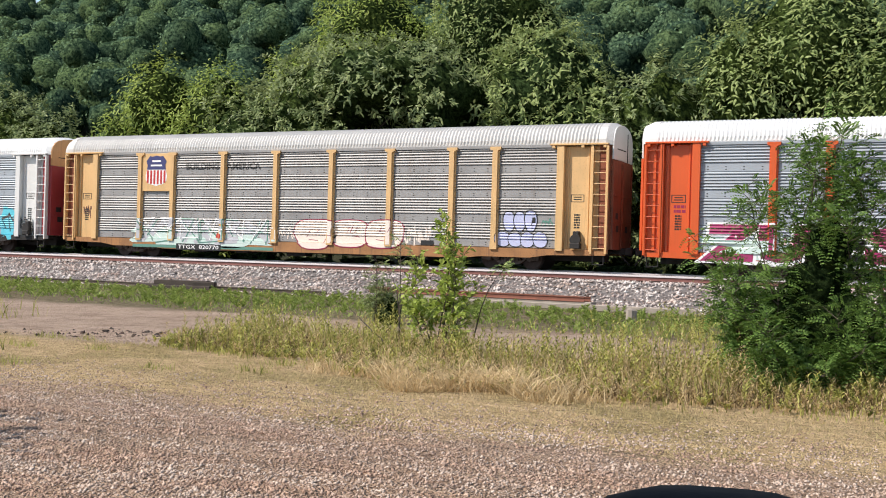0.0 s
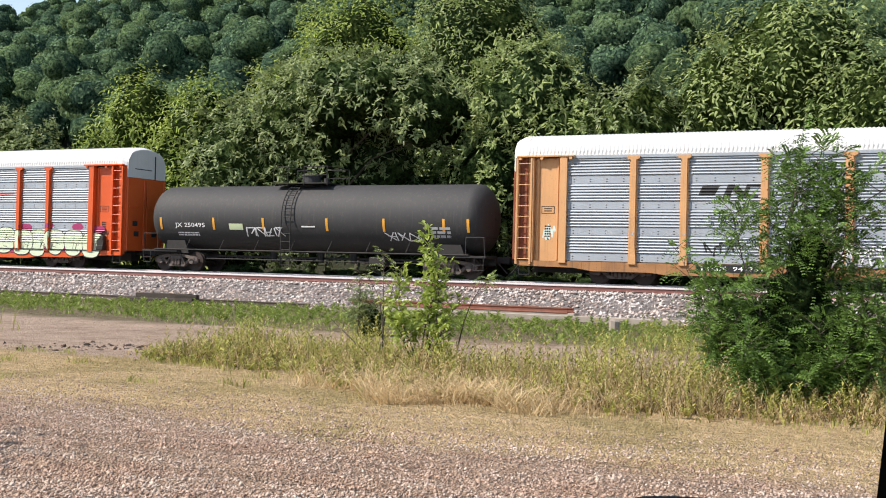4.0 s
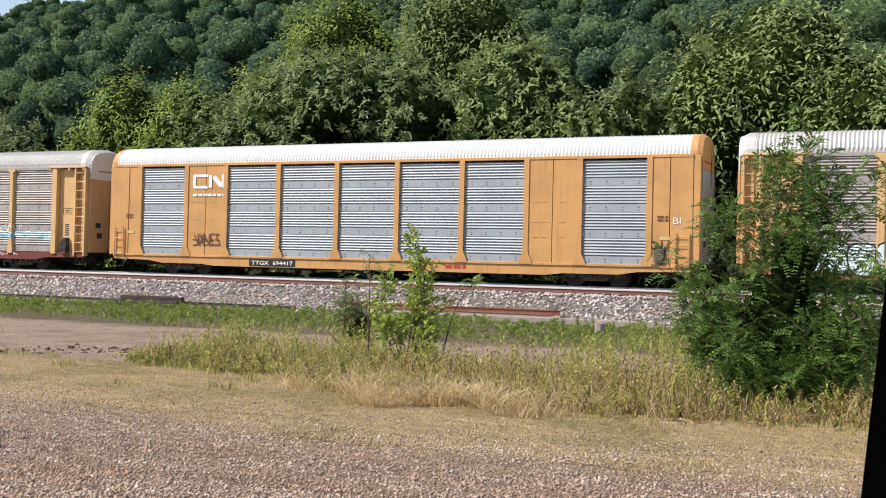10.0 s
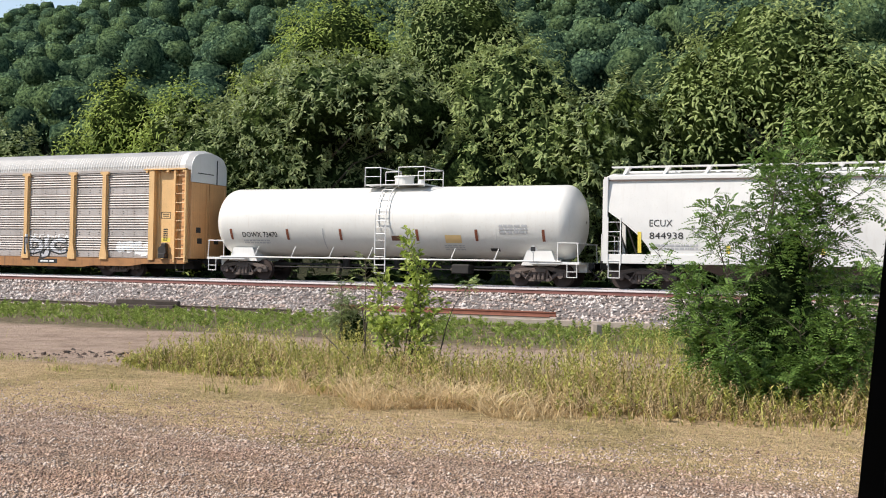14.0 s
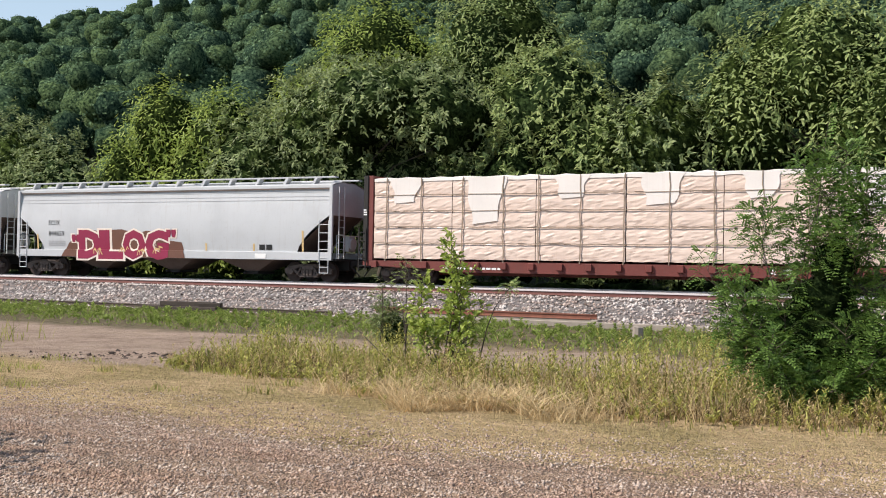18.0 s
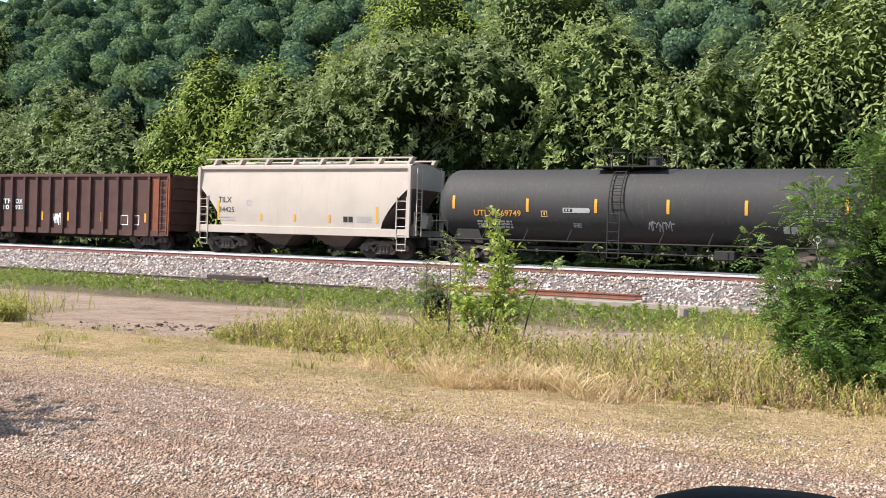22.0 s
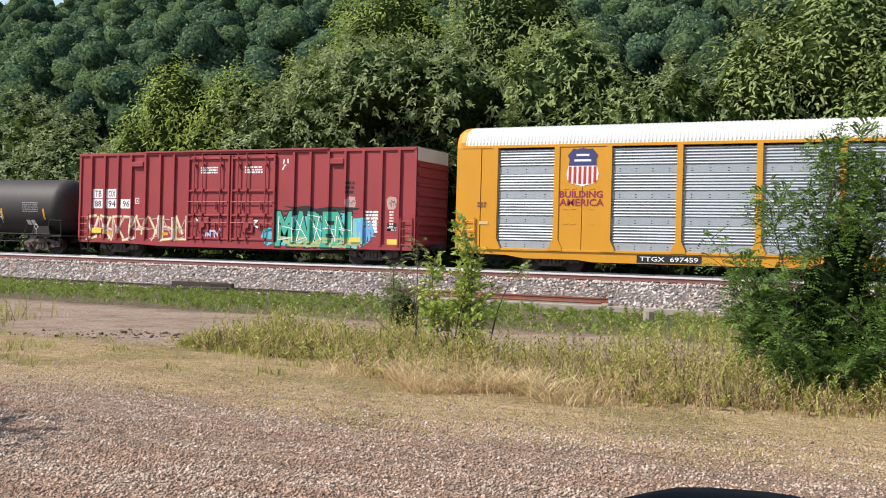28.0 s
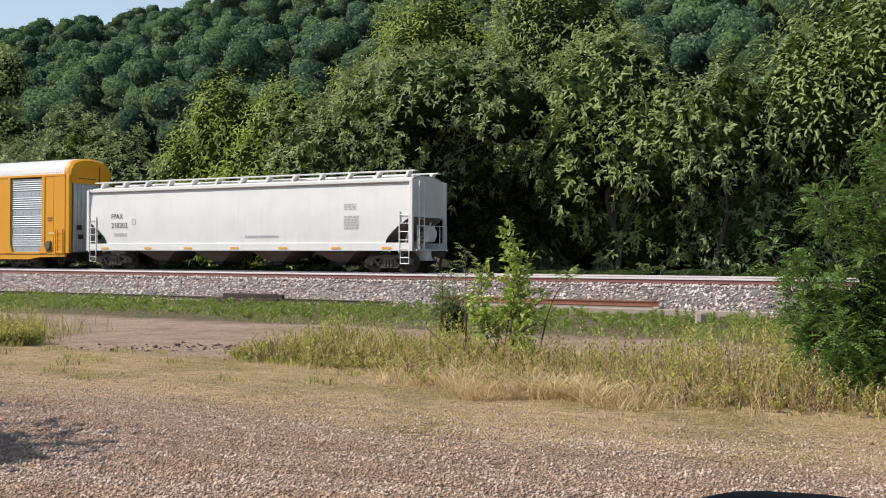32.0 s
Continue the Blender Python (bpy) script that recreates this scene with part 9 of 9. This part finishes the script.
def car_19():
    p = hop_paint(4.08, 0.06)
    car = covered_hopper("long white four-bay covered hopper at the end of the train", 390.73, 9.93, M["white"], M["white"], 4, 4.08, flat=True, cut=1.45, curve=0.06, rise=2.5)
    p(car, "ink_black", -8.18, -7.37, 2.62, 2.88, text="FPAX")
    p(car, "ink_black", -8.18, -7.05, 2.14, 2.42, text="218202")
    p(car, "ink_grey", -8.0, -7.1, 1.7, 1.9, shape=bars(random.Random(1), 2, 6), name="small_print")
    p(car, "ink_grey", 6.3, 6.95, 2.82, 3.14, shape=bars(random.Random(2), 3, 4), name="small_print")
    p(car, "ink_grey", 6.3, 7.1, 1.95, 2.6, shape=bars(random.Random(3), 5, 5), name="small_print")
    p(car, "ink_grey", 0.6, 2.6, 1.58, 1.72, shape=bars(random.Random(4), 2, 14), name="small_print")
    p(car, "ink_grey", -6.75, -6.5, 2.3, 2.6, shape=[[(0, 0), (1, 0), (1, 0.15), (0, 0.15)], [(0, 0.85), (1, 0.85), (1, 1), (0, 1)], [(0, 0), (0.15, 0), (0.15, 1), (0, 1)], [(0.85, 0), (1, 0), (1, 1), (0.85, 1)]], name="mark_box")
    for x in (-8.6, -5.6, -2.95, 0.0, 2.9, 5.9, 8.6):
        p(car, "ink_orange", x - 0.25, x + 0.25, 1.06, 1.15, shape=SQ, name="reflector")


def side_of_box(car, mat, x0, x1, z0, z1, name="graffiti", **k):
    return paint(name, car, M[mat], x0, x1, z0, z1, box_depth, cuts=BOX_CUTS, **k)


def car_15():
    car = box_car("red box car with double doors, yellow emblem, colourful graffiti", 297.74, M["boxcar_red"])
    b = side_of_box
    for t, x0, x1, z in (("TB", -8.77, -8.14, 2.92), ("OX", -7.85, -7.2, 2.92), ("88", -8.77, -8.17, 2.4), ("93", -7.85, -7.22, 2.4), ("72", -6.96, -6.38, 2.4)):
        b(car, "ink_white", x0, x1, z, z + 0.36, name="reporting_mark", text=t, fat=0.02)
    b(car, "ink_amber", 6.15, 8.75, 3.52, 4.5, name="emblem_panel", shape=SQ)
    b(car, "ink_red", 6.35, 8.0, 3.7, 4.3, name="emblem", shape=[[(0, 0.72), (0.58, 0.72), (0.58, 1), (0, 1)], [(0.1, 0), (0.2, 0), (0.2, 0.66), (0.1, 0.66)], [(0.38, 0), (0.48, 0), (0.48, 0.66), (0.38, 0.66)], [(0.62, 0), (0.74, 0), (1, 1), (0.88, 1)], [(0.64, 1), (0.76, 1), (0.98, 0), (0.86, 0)]], lift=0.01)
    r = random.Random(60)
    g = lambda mat, x0, x1, z0, z1, shape, lift: b(car, mat, x0, x1, z0, z1, shape=shape, lift=lift)
    # a muted many-coloured piece under a white rim, and a silver one with black outlines
    hump = [(0.0, 0.0), (0.0, 0.85), (0.1, 1.0), (0.22, 0.93), (0.35, 1.02), (0.5, 0.97), (0.62, 0.9), (0.7, 0.72), (0.78, 0.8), (0.88, 0.62), (0.96, 0.5), (1.0, 0.12), (0.95, 0.0)]
    g("ink_white", -8.75, -2.45, 0.7, 2.4, [hump], 0.004)
    g("ink_slate", -8.65, -2.55, 0.72, 2.34, swell([hump], 0.97), 0.008)
    for k, c in enumerate(("ink_pine", "ink_mauve", "ink_slate", "ink_pine", "ink_mauve", "ink_grey")):
        x = -8.45 + 0.95 * k
        g(c, x, x + 1.0, 0.85, 2.15 - 0.13 * max(0, k - 2), wild(r, 2, 0.45), 0.012)
    g("ink_white", -8.5, -2.9, 0.82, 2.15, tangle(21, 6, 0.018, 4), 0.018)
    g("ink_black", -8.5, -2.9, 0.82, 2.15, tangle(26, 6, 0.02, 4), 0.017)
    g("ink_mint", -8.3, -3.6, 0.9, 1.7, tangle(25, 4, 0.02, 5), 0.020)
    letters = wild(r, 7, 0.35)
    g("ink_white", 1.4, 8.85, 0.68, 2.38, swell(letters, 1.1), 0.004)
    g("ink_black", 1.5, 8.8, 0.70, 2.35, swell(letters, 1.08), 0.008)
    g("ink_silver", 1.5, 8.8, 0.70, 2.35, letters, 0.012)
    g("ink_slate", 1.7, 8.6, 0.76, 2.3, inner(r, 8), 0.016)
    g("ink_black", 1.7, 8.6, 0.76, 2.3, tangle(32, 7, 0.022, 4.4), 0.020)
    g("ink_grey", 1.7, 8.6, 0.9, 2.3, tangle(33, 7, 0.016, 4.4), 0.024)
    for x in (3.0, 4.7, 6.0, 7.3):
        g("ink_cream", x, x + 0.7, 2.35, 2.65, strokes(r, 4, 0.07), 0.01)
    for x in (-8.5, 2.9, 5.3, 7.2, 8.2):
        g("ink_amber", x, x + 0.55, 1.0, 1.15, SQ, 0.03)
    b(car, "ink_black", -1.95, -1.3, 1.45, 2.0, shape=wild(r, 2, 0.4))
    b(car, "ink_white", -1.6, -1.3, 1.55, 1.75, shape=SQ, lift=0.012)
    b(car, "ink_white", -9.5, -8.6, 0.8, 2.0, shape=strokes(r, 4, 0.05))
    b(car, "ink_white", -1.9, -1.0, 1.2, 1.9, shape=strokes(r, 4, 0.05))
    b(car, "ink_white", 0.5, 1.6, 1.2, 2.0, shape=strokes(r, 5, 0.05))


def car_17():
    car = box_car("red box car with double doors, gold scribbles, teal graffiti", 340.14, M["boxcar_red_dull"])
    b = side_of_box
    for t, x0, x1, z in (("TB", -8.71, -8.0, 2.88), ("OX", -7.83, -7.08, 2.88), ("88", -8.71, -8.0, 2.38), ("94", -7.83, -7.06, 2.38), ("96", -6.89, -6.17, 2.38)):
        b(car, "ink_white", x0, x1, z, z + 0.46, name="number_patch", shape=SQ)
        b(car, "ink_black", x0 + 0.15, x1 - 0.15, z + 0.08, z + 0.38, name="reporting_mark", text=t, lift=0.012)
    r = random.Random(70)
    b(car, "ink_gold", -9.0, -2.6, 0.74, 2.1, shape=tangle(4, 8, 0.05, 4.7))
    b(car, "ink_cream", -9.0, -2.6, 0.74, 2.1, shape=tangle(4, 8, 0.022, 4.7), lift=0.008)
    b(car, "ink_rose", -8.9, -2.7, 0.8, 2.0, shape=tangle(5, 8, 0.02, 4.7), lift=0.014)
    for x in (-8.75, -7.9, -4.3):
        b(car, "ink_orange", x, x + 0.45, 1.1, 1.24, name="notice", shape=SQ, lift=0.016)
    b(car, "ink_cyan", 2.1, 7.4, 0.75, 2.3, shape=blob(r, 40, 0.3))
    b(car, "ink_black", 2.3, 6.5, 2.05, 2.55, shape=blob(r, 34, 0.55), lift=0.006)
    b(car, "ink_cyan", 1.7, 2.9, 0.75, 1.5, shape=blob(r, 16, 0.3), lift=0.006)
    b(car, "ink_black", 2.5, 6.35, 0.85, 2.2, text="MAREN", fat=0.1, grow=1, lift=0.010)
    b(car, "ink_seagreen", 2.5, 6.35, 0.85, 2.2, text="MAREN", fat=0.06, grow=1, lift=0.015)
    b(car, "ink_olive", 2.7, 6.9, 0.72, 1.15, shape=tangle(9, 6, 0.12, 9), lift=0.018)
    b(car, "ink_white", 2.6, 6.5, 0.85, 2.25, shape=tangle(10, 5, 0.012, 2.7), lift=0.022)
    b(car, "ink_teal", 6.4, 7.1, 0.8, 2.0, shape=tangle(11, 1, 0.15, 0.6), lift=0.010)
    b(car, "ink_blue", 6.7, 7.45, 0.8, 2.1, shape=strokes(r, 4, 0.1), lift=0.014)
    for x in (6.1, 8.15):
        b(car, "ink_rose", x, x + 0.5, 2.4, 3.0, shape=blob(r, 14, 0.12))
        b(car, "ink_black", x + 0.1, x + 0.42, 2.5, 2.85, shape=strokes(r, 3, 0.03), lift=0.01)
    for x in (7.5, 8.3):
        b(car, "ink_cream", x, x + 0.2, 1.5, 2.4, name="small_print", shape=bars(r, 7, 2))
    b(car, "ink_black", 8.2, 8.72, 1.5, 1.85, name="notice", shape=SQ)
    b(car, "ink_yellow", 8.2, 8.75, 0.92, 1.15, name="notice", shape=SQ)
    b(car, "ink_white", -2.2, -1.6, 1.75, 2.0, shape=strokes(r, 4, 0.08))
    b(car, "ink_white", 0.9, 1.5, 1.5, 1.9, shape=tangle(12, 1, 0.1, 1))
    b(car, "ink_white", 2.6, 3.1, 4.2, 4.7, shape=[[(0.3, 0.4), (0.5, 0.35), (0.6, 0.45), (0.4, 0.5)], [(0.2, 0.6), (0.35, 0.5), (0.4, 0.95), (0.3, 1)], [(0.7, 0.6), (0.85, 0.6), (0.8, 1), (0.65, 1)], [(0.1, 0.0), (0.25, 0.0), (0.45, 0.4), (0.35, 0.42)]])
    b(car, "ink_black", 6.1, 6.5, 3.1, 3.7, shape=bars(r, 3, 2))
    b(car, "ink_grey", 8.2, 8.72, 1.5, 1.7, shape=bars(r, 2, 3, 0.3))
    b(car, "ink_lilac", -1.7, -0.7, 1.0, 1.5, shape=strokes(r, 5, 0.06))


def car_18():
    car = flush_autorack("bright yellow car carrier with silver panels and striped shield badge", 365.5, M["yellow_new"], M["galvanised"], M["roof_white"])
    shield(car, -9.05, -7.72, 3.4, 4.93, -1.526)
    paint("slogan", car, M["ink_maroon"], -9.32, -7.53, 2.96, 3.24, -1.526, text="BUILDING", fat=0.02)
    paint("slogan", car, M["ink_maroon"], -9.32, -7.48, 2.63, 2.92, -1.526, text="AMERICA", fat=0.02)
    number_board(car, "TTGX  697459", -6.0, -3.75, 0.52, 0.7, -1.495)
    return car


def build_train():
    car_0(), car_1(), car_2(), car_3(), car_4(), car_5(), car_6(), car_7(), car_8(), car_9(), car_10()
    lumber_car("centre-beam flat car stacked with lumber wrapped in tan film", 226.15)
    gondola("dark brown rusty gondola car with tall ribbed sides", 246.7)
    car_13(), car_14(), car_15(), car_16(), car_17(), car_18(), car_19()


build_train()


# ---- what moves ----
ADVANCE = [0.0, 13.16, 26.33, 39.55, 52.62, 65.73, 78.72, 91.96, 105.24, 118.11, 131.5, 144.3, 157.63, 170.98, 184.12, 197.39, 210.67, 223.96, 237.32, 250.56, 263.9, 276.93, 290.43, 303.88, 316.9, 330.3, 343.65, 356.98, 370.55, 383.63, 397.22, 410.31, 423.94]


def motions():
    """The train runs to the left along the far track; wheels turn while their car is near."""
    times = np.arange(len(ADVANCE))
    wheels = []
    for car, at in TRAIN:
        walk(car, [(int(t), pose(at - ADVANCE[t], TRACK, 0)) for t in times])
        for tr in car.children:
            if not tr.name.startswith("truck"):
                continue
            for w in tr.children:
                wheels.append((w, at + tr.location.x, w.location.x))
    for w, s, dx in wheels:
        t0 = float(np.interp(s - 4, ADVANCE, times))
        t1 = float(np.interp(s + 72, ADVANCE, times))
        f0, f1 = int(t0 * 30), int(t1 * 30) + 1
        rows = [(0.0, pose(dx, 0, 0.457))] if f0 > 0 else []
        turn = 0.0
        for f in range(f0, min(960, f1) + 1):
            turn = (np.interp(f / 30, times, ADVANCE) - np.interp(f0 / 30, times, ADVANCE)) / 0.457
            rows.append((f / 30, pose(dx, 0, 0.457, 0, -math.degrees(turn), 0)))
        if f1 < 960:
            rows.append((32.0, pose(dx, 0, 0.457, 0, -math.degrees(turn), 0)))
        walk(w, rows)


motions()
